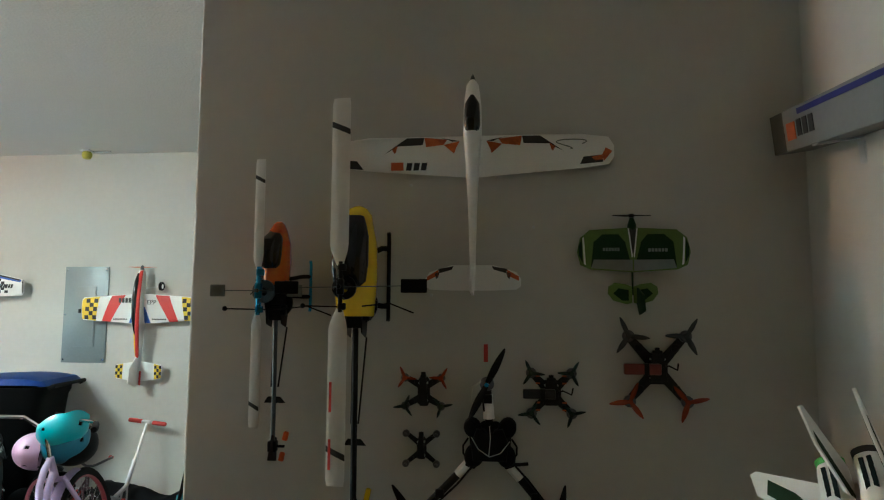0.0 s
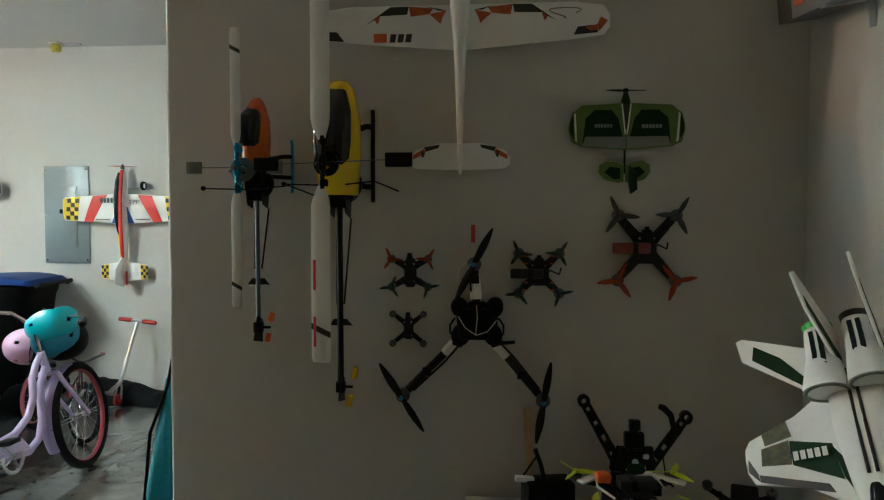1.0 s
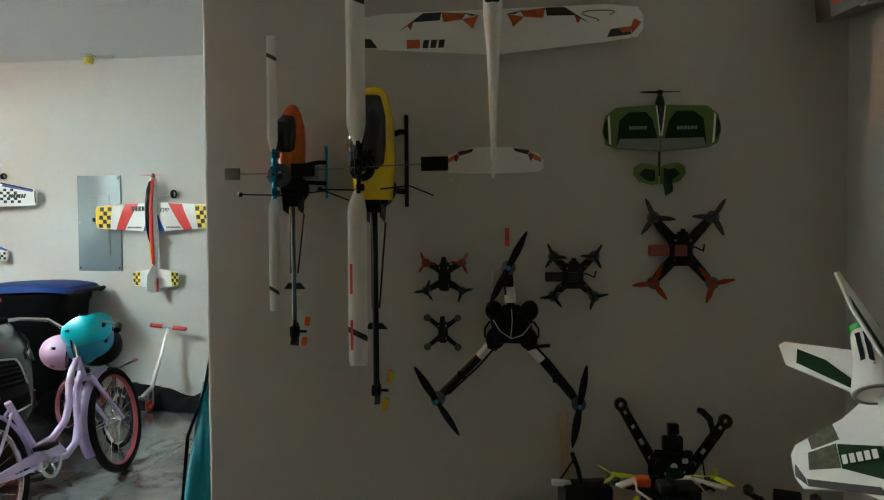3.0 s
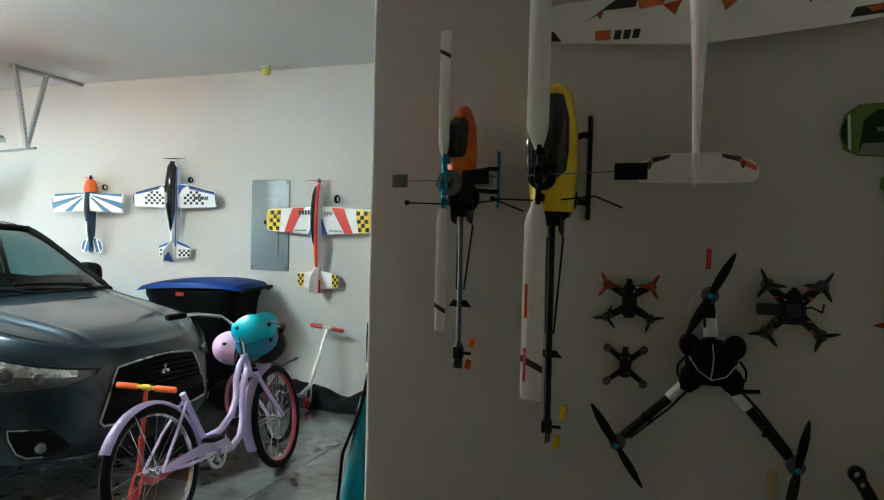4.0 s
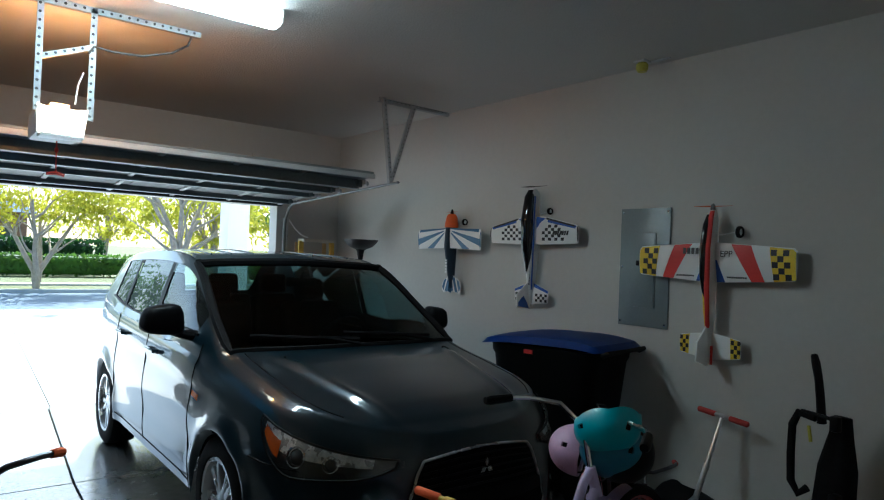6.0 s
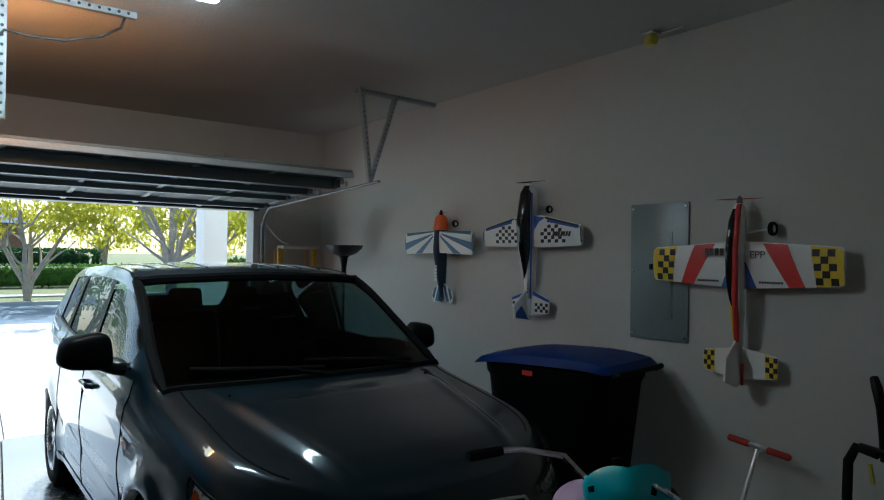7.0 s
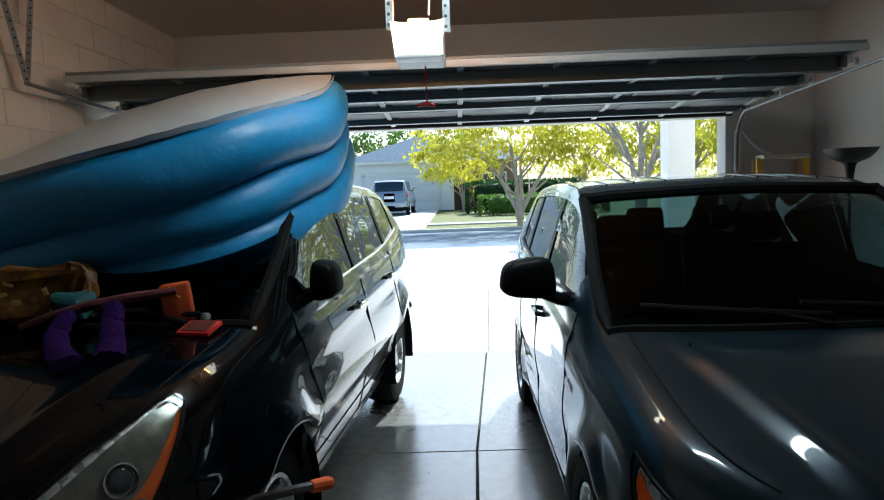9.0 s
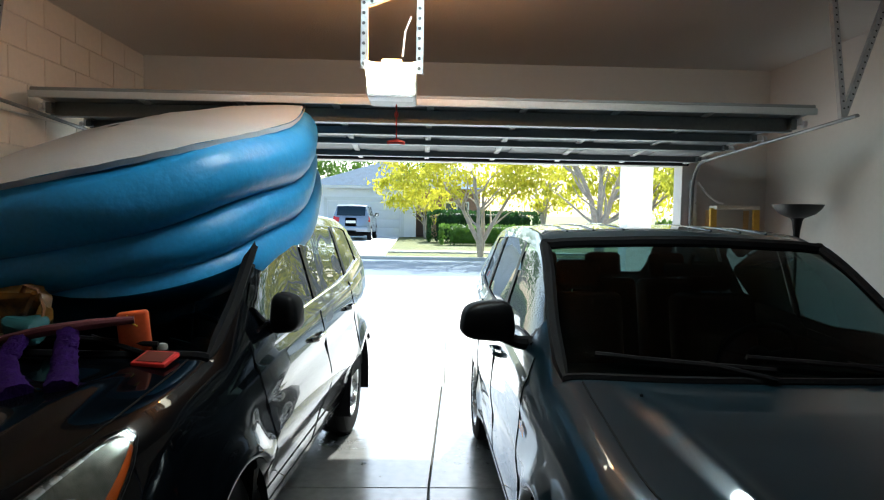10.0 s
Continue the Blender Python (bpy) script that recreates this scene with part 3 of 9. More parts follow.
        def shell_pt(u, v):
            c = [math.copysign(abs(t) ** 0.55, t) for t in (math.cos(v) * math.cos(u), math.cos(v) * math.sin(u), math.sin(v))]
            droop = 0.12 * mh * (0.5 + 0.5 * side * c[1]) * c[2]
            return mm @ Vector((0.066 * c[0] + (0.012 if c[0] > 0 else 0), mw / 2 * c[1] * (1 - 0.10 * c[2]), mh / 2 * c[2] - droop))
        grid(bm, shell_pt, steps(0, math.tau, 32), steps(-math.pi / 2, math.pi / 2, 18))
        bmesh.ops.remove_doubles(bm, verts=bm.verts, dist=0.0004)
        mir = part("door_mirror", bm, spec["mirror"], car, smooth=60)
        bm = bm_new()
        tube(bm, [base + Vector((0, -side * 0.02, -0.02)), base + Vector((0.0, side * 0.05, -0.012)), mx + Vector((0, -side * 0.06, -0.065))], [0.035, 0.028, 0.026], 8)
        part("mirror_stalk", bm, BLACK, mir)
        bm = bm_new()
        box(bm, (-0.066, 0, 0), (0.004, mw * 0.64, mh * 0.62), mm @ Matrix.Translation((0, 0, -0.006)), bevel=0.0)
        part("mirror_glass", bm, CHROME, mir)
    # tail lamps and number plate place
    for side in (1, -1):
        bm = bm_new()
        sh.patch(bm, L - 0.30, L - 0.02, lambda s: 2.7, lambda s: 4.6, side, 0.008, 8, 5)
        part("tail_lamp", bm, REDLENS, car)
    return car, sh


def headlamp(car, sh, side, s0, s1, lo, hi, amber, beads, bowl, strip):
    """A headlamp: reflector, amber turn lamp, projector and clear lens."""
    bm = bm_new()
    sh.patch(bm, s0, s1, lo, hi, side, 0.002, 18, 6)
    lamp = part("headlamp", bm, bowl, car)
    bm = bm_new()
    sh.patch(bm, s0 + 0.03, s1 - 0.03, lambda s: lo(s) + strip * (hi(s) - lo(s)), lambda s: hi(s) - 0.03 * (hi(s) - lo(s)), side, 0.004, 14, 4)
    part("reflector", bm, REFLECT, lamp)
    bm = bm_new()
    sh.patch(bm, amber[0], amber[1], lambda s: lo(s) + amber[2] * (hi(s) - lo(s)), lambda s: lo(s) + amber[3] * (hi(s) - lo(s)), side, 0.007, 8, 5)
    part("turn_lamp", bm, AMBER, lamp, "amber turn lamp")
    for s, t, r in beads:
        b = lo(s) + t * (hi(s) - lo(s))
        p, n = sh.at(s, b, side), sh.normal(s, b, side)
        mm = Matrix.Translation(p - n * 0.004) @ n.to_track_quat("Z", "Y").to_matrix().to_4x4()
        bm = bm_new()
        lathe(bm, [(r, 0.0), (r, 0.012), (r * 0.9, 0.014), (r * 0.82, 0.006)], 20, mm)
        part("projector_ring", bm, CHROME, lamp)
        bm = bm_new()
        ellipsoid(bm, (0, 0, 0.002), (r * 0.8, r * 0.8, r * 0.3), mm, 16, 8)
        part("projector", bm, LENS_BALL, lamp)
    bm = bm_new()
    sh.patch(bm, s0 - 0.008, s1 + 0.008, lambda s: lo(s) - 0.03, lambda s: hi(s) + 0.03, side, 0.020, 18, 6)
    part("lens", bm, LENS, lamp).visible_shadow = False
    bm = bm_new()
    edge = [(s, lo(s) - 0.03) for s in steps(s0, s1, 16)] + [(s, hi(s) + 0.03) for s in steps(s1, s0, 16)]
    edge.append(edge[0])
    sh.line(bm, edge, side, 0.006, 0.016)
    part("lens_rim", bm, BLACK, lamp)


LENS_BALL = mat("projector_ball", (0.05, 0.06, 0.07), 0.05, 0.3, coat=1.0)
lamp_black = mat("lamp_bowl_black", (0.12, 0.122, 0.125), 0.15, 0.6, vary=0.6, scale=22)
spec_dark_lamp = mat("lamp_bowl", (0.24, 0.235, 0.20), 0.2, 0.6, vary=0.5, scale=20)

GREY_SPEC = dict(
    crease=(1.12, 0.60, 0.020),
    length=4.29, half=0.885, na=0.62, np=2.7, ta=0.55, axle=0.94, base=2.60, hub=0.33, arch=0.36, wide=0.66, rim=0.225, spokes=10,
    taper=[(0, 0.96), (0.8, 0.985), (1.6, 1.0), (3.2, 1.0), (4.29, 0.95)],
    sill=[(0, 0.24), (0.5, 0.23), (1.3, 0.27), (3.1, 0.28), (3.9, 0.30), (4.29, 0.42)],
    belt=[(0, 0.70), (0.25, 0.775), (0.6, 0.835), (1.15, 0.935), (1.5, 1.01), (3.2, 1.09), (4.0, 1.13), (4.29, 1.00)],
    top=[(0, 0.815), (0.12, 0.868), (0.3, 0.912), (0.7, 0.985), (1.12, 1.06), (1.32, 1.165), (1.98, 1.545), (2.15, 1.585), (2.6, 1.605), (3.3, 1.58), (3.72, 1.52), (4.10, 1.19), (4.29, 1.05)],
    bow=[(0, 0.12), (0.3, 0.085), (0.6, 0.065), (1.1, 0.13), (1.7, 0.10), (2.2, 0.0), (3.6, 0.0), (4.0, -0.06), (4.29, 0)],
    face=[(0.24, -0.06), (0.36, 0.0), (0.5, -0.01), (0.72, -0.05), (0.85, -0.13)],
    rear=[(0.4, 0.0), (0.6, 0.02), (0.9, -0.02), (1.2, -0.1)],
    windows=[(1.50, 2.30), (2.37, 3.12), (3.18, 3.52)], screen=(1.14, 1.95), rear_screen=(3.82, 4.08),
    door_seams=[(1.38, 5.0), (2.33, 5.0), (3.15, 4.9)], handles=[2.12, 2.95], cladding=None, mirror=BLACK, mirror_size=(0.225, 0.190, 0.078), far_mirror=0.75)
DARK_SPEC = dict(
    crease=(1.2, 0.56, 0.016),
    length=4.65, half=0.90, tuck=0.88, shoulder=0.96, na=0.95, np=2.3, ta=0.55, axle=1.14, base=2.62, hub=0.345, arch=0.40, wide=0.68, rim=0.215, spokes=5,
    taper=[(0, 0.95), (0.9, 0.985), (1.8, 1.0), (3.4, 1.0), (4.65, 0.94)],
    sill=[(0, 0.24), (0.5, 0.23), (1.3, 0.27), (3.2, 0.28), (4.1, 0.30), (4.65, 0.42)],
    belt=[(0, 0.70), (0.25, 0.80), (0.7, 0.90), (1.25, 0.985), (1.7, 1.05), (3.4, 1.14), (4.3, 1.20), (4.65, 1.05)],
    top=[(0, 0.80), (0.12, 0.88), (0.35, 0.96), (0.8, 1.06), (1.22, 1.12), (1.42, 1.22), (2.1, 1.59), (2.35, 1.635), (2.9, 1.65), (3.6, 1.62), (4.05, 1.54), (4.42, 1.22), (4.65, 1.07)],
    bow=[(0, 0), (0.6, 0.03), (1.2, 0.14), (1.8, 0.10), (2.3, 0.0), (4.0, 0.0), (4.3, -0.06), (4.65, 0)],
    face=[(0.24, -0.06), (0.36, 0.0), (0.5, -0.01), (0.72, -0.05), (0.85, -0.12)],
    rear=[(0.4, 0.0), (0.6, 0.02), (0.9, -0.02), (1.2, -0.1)],
    windows=[(1.62, 2.52), (2.58, 3.40), (3.46, 3.90)], screen=(1.24, 2.07), rear_screen=(4.08, 4.40),
    door_seams=[(1.50, 5.0), (2.55, 5.0), (3.45, 4.9)], handles=[2.34, 3.26], cladding=None, mirror=BLACK, mirror_size=(0.125, 0.195, 0.045), mirror_at=0.50, mirror_out=0.012)

grey_car, gsh = build_car("car", pose(-2.73, 3.87, 0), GREY_SPEC, CAR_GREY, "dark grey compact crossover parked nose inward in the garage", "grey")
for side in (1, -1):
    headlamp(grey_car, gsh, side, 0.042, 0.50, lambda s: gsh.b_of(s, curve_at([(0.042, 0.692), (0.09, 0.655), (0.27, 0.645), (0.39, 0.715), (0.50, 0.835)], s)), lambda s: gsh.b_of(s, curve_at([(0.042, 0.722), (0.25, 0.785), (0.50, 0.855)], s)),
             (0.345, 0.46, 0.16, 0.72), [(0.265, 0.46, 0.046), (0.155, 0.45, 0.036)], lamp_black, 0.42)


# wide black mouth with a bright frame, broader at its foot
def mouth_pt(u, v, off):
    y = u * (0.455 - 0.125 * v)
    z = 0.40 + 0.345 * v - 0.03 * v * u * u
    s, side = gsh.front_s(y), 1 if y >= 0 else -1
    return gsh.at(s, gsh.b_of(s, z), side) + Vector((off, 0, 0))


bm = bm_new()
grid(bm, lambda u, v: mouth_pt(u, v, 0.007), steps(-1, 1, 20), steps(0, 1, 10))
mouth = part("grille", bm, BLACK_MATT, grey_car, "black grille mouth with a bright frame")
bm = bm_new()
loop = [(u, 1) for u in steps(-1, 1, 14)] + [(1, v) for v in steps(0.9, 0.08, 8)] + [(u, 0) for u in steps(0.94, -0.94, 14)] + [(-1, v) for v in steps(0.08, 0.95, 8)] + [(-1, 1)]
tube(bm, [mouth_pt(u, v, 0.012) for u, v in loop], 0.0065, 6, caps=False)
part("grille_frame", bm, ALLOY, mouth)
for k in range(5):
    bm = bm_new()
    tube(bm, [mouth_pt(u, 0.55 + 0.09 * k, 0.012) for u in steps(-0.96, 0.96, 12)], 0.006, 5)
    part("grille_bar", bm, BLACK, mouth)
bm = bm_new()
grid(bm, lambda u, v: mouth_pt(u, v, 0.02), steps(-0.98, 0.98, 16), steps(0.28, 0.48, 4))
part("bumper_bar", bm, BLACK, mouth)
bm = bm_new()
for a in (90, 210, 330):
    mm = Matrix.Translation(mouth_pt(0.0, 0.75, 0.022)) @ Matrix.Rotation(radians(90), 4, "Y") @ Matrix.Rotation(radians(a + 90), 4, "Z")
    prism(bm, [(0.002, 0), (0.022, 0.013), (0.044, 0), (0.022, -0.013)], 0, 0.006, mm)
part("badge", bm, CHROME, mouth, "plain bright three-part badge")
for side in (1, -1):
    bm = bm_new()
    gsh.patch(bm, 0.09, 0.27, lambda s: gsh.b_of(s, curve_at([(0.09, 0.30), (0.15, 0.27), (0.22, 0.262), (0.27, 0.37)], s)), lambda s: gsh.b_of(s, curve_at([(0.09, 0.33), (0.14, 0.425), (0.27, 0.438)], s)), side, 0.006, 8, 6)
    fog = part("fog_lamp_recess", bm, BLACK_MATT, grey_car)
    bm = bm_new()
    gsh.line(bm, [(s, gsh.b_of(s, z)) for s, z in ((0.15, 0.425), (0.20, 0.428), (0.262, 0.43), (0.262, 0.38), (0.235, 0.30), (0.20, 0.272), (0.15, 0.272))], side, 0.004, 0.008)
    part("recess_trim", bm, ALLOY, fog)
    bm = bm_new()
    bz = gsh.b_of(0.16, 0.33)
    p, n = gsh.at(0.16, bz, side), gsh.normal(0.16, bz, side)
    lathe(bm, [(0.030, 0.008), (0.030, 0.02), (0.024, 0.022), (0.012, 0.014), (0, 0.012)], 18, Matrix.Translation(p) @ n.to_track_quat("Z", "Y").to_matrix().to_4x4())
    part("fog_lamp", bm, spec_dark_lamp, fog)
    # shallow creases along the hood
    bm = bm_new()
    lathe(bm, [(0.006, 0), (0.006, 0.008), (0, 0.012)], 10, Matrix.Translation(gsh.at(1.0, 7.6, side)))
    part("washer_jet", bm, BLACK, grey_car)
for k in range(6):
    bm = bm_new()
    b, side = 7.5 + (k // 2) * 0.45, 1 if k % 2 else -1
    gsh.line(bm, [(s, b) for s in steps(2.15, 3.4, 6)], side, 0.007)
    part("roof_rib", bm, CAR_GREY, grey_car)
bm = bm_new()
gsh.patch(bm, 1.25, 1.35, lambda s: 2.75, lambda s: 2.95, -1, 0.006, 4, 3)
part("side_repeater", bm, AMBER, grey_car)

dark_car, dsh = build_car("car", pose(-2.74, 0.985, 0, 0, 0, -4.8), DARK_SPEC, CAR_DARK, "black glossy crossover parked beside the block wall", "dark")
for side in (1, -1):
    headlamp(dark_car, dsh, side, 0.12, 0.67, lambda s: curve_at([(0.12, 3.0), (0.25, 2.7), (0.40, 3.0), (0.54, 4.2), (0.67, 5.6)], s), lambda s: curve_at([(0.12, 4.5), (0.21, 5.3), (0.45, 6.35), (0.60, 6.45), (0.67, 6.1)], s),
             (0.34, 0.645, 0.0, 0.20), [(0.28, 0.36, 0.055), (0.40, 0.45, 0.045)], spec_dark_lamp, 0.86)
bm = bm_new()
dsh.front_patch(bm, lambda y: 2.35, lambda y: 3.3, -0.5, 0.5, 0.006)
part("grille", bm, BLACK_MATT, dark_car)
# ---- garage door, tracks, opener, ceiling fittings ----
HOLE = mat("punched_hole", (0.02, 0.02, 0.022), 0.8)
LAMPCOVER = mat("lit_lamp_cover", (0.85, 0.82, 0.76), 0.4, emit=(1.0, 0.86, 0.66), power=5.0)
TUBE_LENS = mat("lit_tube_lens", (0.9, 0.92, 0.92), 0.4, emit=(0.92, 1.0, 0.98), power=17.0)
RED = mat("red_plastic", (0.55, 0.03, 0.025), 0.4, vary=0.1)
CABLE = mat("black_cable", (0.02, 0.02, 0.02), 0.5)
YELLOW = mat("yellow_plastic", (0.75, 0.50, 0.03), 0.45, vary=0.1)
BRASS = mat("yellow_green_cap", (0.50, 0.47, 0.06), 0.4, vary=0.15)
DOOR_L, DOOR_R = 0.18, 5.10


def door_z(x):
    return 2.335 + (x + 5.66) * (2.335 - 2.165) / 1.84


door = thing("garage_door", pose(0, 0, 0), "open white steel sectional garage door with dark steel struts", "garage door")
xs = [-5.66, -6.12, -6.58, -7.04, -7.66]
for a, b in zip(xs, xs[1:]):
    bm = bm_new()
    slope = math.atan2(door_z(a) - door_z(b), a - b)
    mm = Matrix.Translation(((a + b) / 2, (DOOR_L + DOOR_R) / 2, (door_z(a) + door_z(b)) / 2 + 0.030)) @ Matrix.Rotation(-slope, 4, "Y")
    box(bm, (0, 0, 0), (abs(a - b) - 0.006, DOOR_R - DOOR_L, 0.035), mm, bevel=0.004)
    for k in range(8):
        y0 = -2.2 + k * 0.62
        box(bm, (0, y0 + 0.06, -0.021), (abs(a - b) - 0.10, 0.50, 0.008), mm, bevel=0.004)
    sec = part("section", bm, DOOR_DARK, door)
    for k in range(9):
        bm = bm_new()
        y0 = -2.42 + k * 0.605
        box(bm, (0, y0, -0.026), (abs(a - b) - 0.01, 0.042, 0.018), mm, bevel=0.003)
        part("stile", bm, DOORSTEEL, sec)
# top lip of the door, nearest the room
bm = bm_new()
box(bm, (-5.655, (DOOR_L + DOOR_R) / 2, 2.336), (0.03, DOOR_R - DOOR_L, 0.042), bevel=0.005)
part("top_rail", bm, DOORSTEEL, door)
for x, zt, h, inset in ((-5.845, 2.318, 0.085, 0.0), (-6.36, 2.272, 0.055, 0.0), (-6.81, 2.244, 0.05, 0.0), (-7.32, 2.200, 0.058, 0.0)):
    bm = bm_new()
    y0, y1 = DOOR_L + 0.03 + inset, DOOR_R - 0.05 - inset
    yc, ln = (y0 + y1) / 2, y1 - y0
    box(bm, (x, yc, zt - h / 2), (0.004, ln, h), bevel=0.0)
    box(bm, (x - 0.045, yc, zt - h), (0.09, ln, 0.004))
    box(bm, (x - 0.09, yc, zt - h / 2), (0.004, ln, h))
    for yy in (y0 + 0.01, y1 - 0.01):
        box(bm, (x + 0.02, yy, zt - h / 2), (0.05, 0.04, h * 0.8), bevel=0.004)
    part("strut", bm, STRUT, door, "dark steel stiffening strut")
    for yy in (DOOR_L + 0.02, DOOR_R - 0.02):
        bm = bm_new()
        box(bm, (x - 0.02, yy, zt - 0.02), (0.10, 0.05, 0.05), bevel=0.006)
        tube(bm, [(x - 0.03, yy - 0.05, zt - 0.03), (x - 0.03, yy + 0.07, zt - 0.03)], 0.006, 6)
        lathe(bm, [(0.0, -0.012), (0.024, -0.012), (0.024, 0.012), (0.0, 0.012)], 14, Matrix.Translation((x - 0.03, yy + (0.07 if yy > 2 else -0.06), zt - 0.03)) @ Matrix.Rotation(radians(90), 4, "X"))
        part("roller_hinge", bm, STEEL, door)
bm = bm_new()
tube(bm, [(-7.668, DOOR_L, 2.158), (-7.668, DOOR_R, 2.158)], 0.026, 8)
part("bottom_seal", bm, RUBBER, door, "black rubber bottom seal")

HANGER_STEEL = mat("weathered_slotted_angle", (0.30, 0.32, 0.34), 0.5, 0.6, vary=0.2, scale=12)
BAR_STEEL = mat("dull_slotted_bar", (0.34, 0.35, 0.36), 0.65, 0.1, vary=0.15, scale=12)
TRACK_STEEL = mat("dull_galvanised_track", (0.20, 0.21, 0.21), 0.55, 0.5, vary=0.2, scale=9)
for sgn, yt in ((1, 5.13), (-1, 0.165)):
    tr = thing("door_track", pose(0, 0, 0), "galvanised garage door track on a perforated angle hanger", "door track", "door tracks")
    bm = bm_new()
    path = [(-5.30, yt, 2.262)] + [(x, yt, 2.262 + (x + 5.30) * 0.050) for x in (-6.0, -6.6, -7.2)] + [(-7.36 - 0.26 * math.sin(a), yt, 1.90 + 0.262 * math.cos(a)) for a in steps(0.1, math.pi / 2, 8)] + [(-7.62, yt, 1.4), (-7.62, yt, 0.02)]
    tube(bm, [Vector(p) + Vector((0, 0.0, 0)) for p in path], 0.017, 8, flat=0.7)
    part("rail", bm, TRACK_STEEL, tr)
    if sgn < 0:
        ends = [((-5.47, yt, CEILING), (-5.31, yt, 2.27)), ((-5.5, max(yt - 0.08, SOUTH + 0.03), CEILING), (-5.31, yt, 2.27)), ((-5.5, SOUTH + 0.01, CEILING - 0.012), (-5.5, yt + 0.35, CEILING - 0.012))]
        ends[1] = ((-5.05, yt, CEILING), (-5.31, yt, 2.27))
    else:
        ends = [((-5.47, 5.06, CEILING), (-5.31, 5.06, 2.25)), ((-5.50, 5.42, CEILING - 0.02), (-5.32, 5.07, 2.27)), ((-5.50, 5.02, CEILING - 0.014), (-5.53, 5.86, CEILING - 0.014))]
    for p, q in ends:
        bm = bm_new()
        p, q = Vector(p), Vector(q)
        d = (q - p).normalized()
        side = d.cross(Vector((1, 0, 0.2))).normalized()
        mm = Matrix.Translation((p + q) / 2) @ Matrix((side, d.cross(side), d)).transposed().to_4x4()
        ln = (q - p).length
        box(bm, (0, 0.0, 0), (0.034, 0.003, ln), mm)
        box(bm, (0.0165, 0.016, 0), (0.003, 0.034, ln), mm)
        hanger = part("hanger_bar", bm, BAR_STEEL, tr)
        bm = bm_new()
        for k in range(int(ln / 0.045)):
            lathe(bm, [(0, 0.0025), (0.006, 0.0025), (0.006, -0.0025), (0, -0.0025)], 8, mm @ Matrix.Translation((-0.003, 0, -ln / 2 + 0.03 + k * 0.045)) @ Matrix.Rotation(radians(90), 4, "X"))
        o = part("perforation", bm, HOLE, hanger)
        tagged(o, kind="stuff")
    bm = bm_new()
    box(bm, (-7.655, yt + sgn * 0.02, 1.0), (0.06, 0.05, 2.0), bevel=0.004)
    part("jamb_angle", bm, STEEL, tr)

# the opener and its rail
op = thing("garage_door_opener", pose(-4.90, 2.423, 2.33), "white garage door opener with lit lamp cover hung from perforated steel", "door opener")
bm = bm_new()
box(bm, (-0.20, 0, 0.0), (0.36, 0.26, 0.17), bevel=0.02)
box(bm, (-0.12, 0, 0.10), (0.10, 0.11, 0.035), bevel=0.008)
part("motor_housing", bm, mat("opener_grey", (0.55, 0.55, 0.54), 0.45), op)
bm = bm_new()
prism(bm, [(-0.112, -0.088), (0.112, -0.088), (0.132, 0.078), (0.07, 0.066), (0.0, 0.062), (-0.07, 0.066), (-0.132, 0.078)], -0.04, 0.05, Matrix.Translation((0.02, 0, 0)) @ Matrix(((0, 0, 1, 0), (1, 0, 0, 0), (0, 1, 0, 0), (0, 0, 0, 1))), bevel=0.012)
part("lamp_cover", bm, LAMPCOVER, op, "glowing white lamp cover")
bm = bm_new()
box(bm, (0.0, 0, -0.094), (0.14, 0.23, 0.02), bevel=0.006)
part("lamp_tray", bm, WHITE, op)
bm = bm_new()
box(bm, (-1.55, 0, 0.06), (2.4, 0.03, 0.045), bevel=0.004)
part("opener_rail", bm, STEEL, op)


def slotted(parent, p, q, width=0.036, step=0.05):
    """A perforated steel angle between two points."""
    p, q = Vector(p), Vector(q)
    d = (q - p).normalized()
    out = Vector((1, 0, 0)) if abs(d.x) < 0.9 else Vector((0, 0, 1))
    side = out.cross(d).normalized()
    out = d.cross(side).normalized()
    mm = Matrix.Translation((p + q) / 2) @ Matrix((side, out, d)).transposed().to_4x4()
    ln = (q - p).length
    bm = bm_new()
    box(bm, (0, 0, 0), (width, 0.003, ln), mm)
    box(bm, (-width / 2 + 0.0015, -width / 2, 0), (0.003, width, ln), mm)
    o = part("angle_bar", bm, HANGER_STEEL, parent, "perforated steel angle")
    bm = bm_new()
    for k in range(int(ln / step)):
        lathe(bm, [(0, 0.0028), (0.0085, 0.0028), (0.0085, -0.0028), (0, -0.0028)], 10, mm @ Matrix.Translation((0.003, 0, -ln / 2 + step * (k + 0.5))) @ Matrix.Rotation(radians(90), 4, "X"))
    tagged(part("perforation", bm, HOLE, o), kind="stuff")


slotted(op, (0.04, -0.135, 0.04), (0.04, -0.135, 0.70))
slotted(op, (0.04, 0.145, 0.02), (0.04, 0.145, 0.70))
slotted(op, (0.04, -0.235, 0.69), (0.04, 0.785, 0.69))
slotted(op, (0.045, -0.12, 0.36), (0.045, 0.13, 0.46), 0.03)
bm = bm_new()
tube(bm, [(0.04, 0.72, 0.66), (0.05, 0.70, 0.60), (0.05, 0.60, 0.53), (0.05, 0.42, 0.47), (0.05, 0.25, 0.46), (0.05, 0.15, 0.47), (0.05, 0.12, 0.42)], 0.007, 6)
part("power_cord", bm, CABLE, op)
bm = bm_new()
tube(bm, [(0.05, 0.10, 0.30), (0.06, 0.07, 0.22), (0.06, 0.06, 0.10)], 0.005, 6)
part("signal_wire", bm, WHITE, op)
bm = bm_new()
tube(bm, [(-0.28, 0.02, 0.03), (-0.28, 0.02, -0.14), (-0.285, 0.022, -0.28)], 0.004, 6)
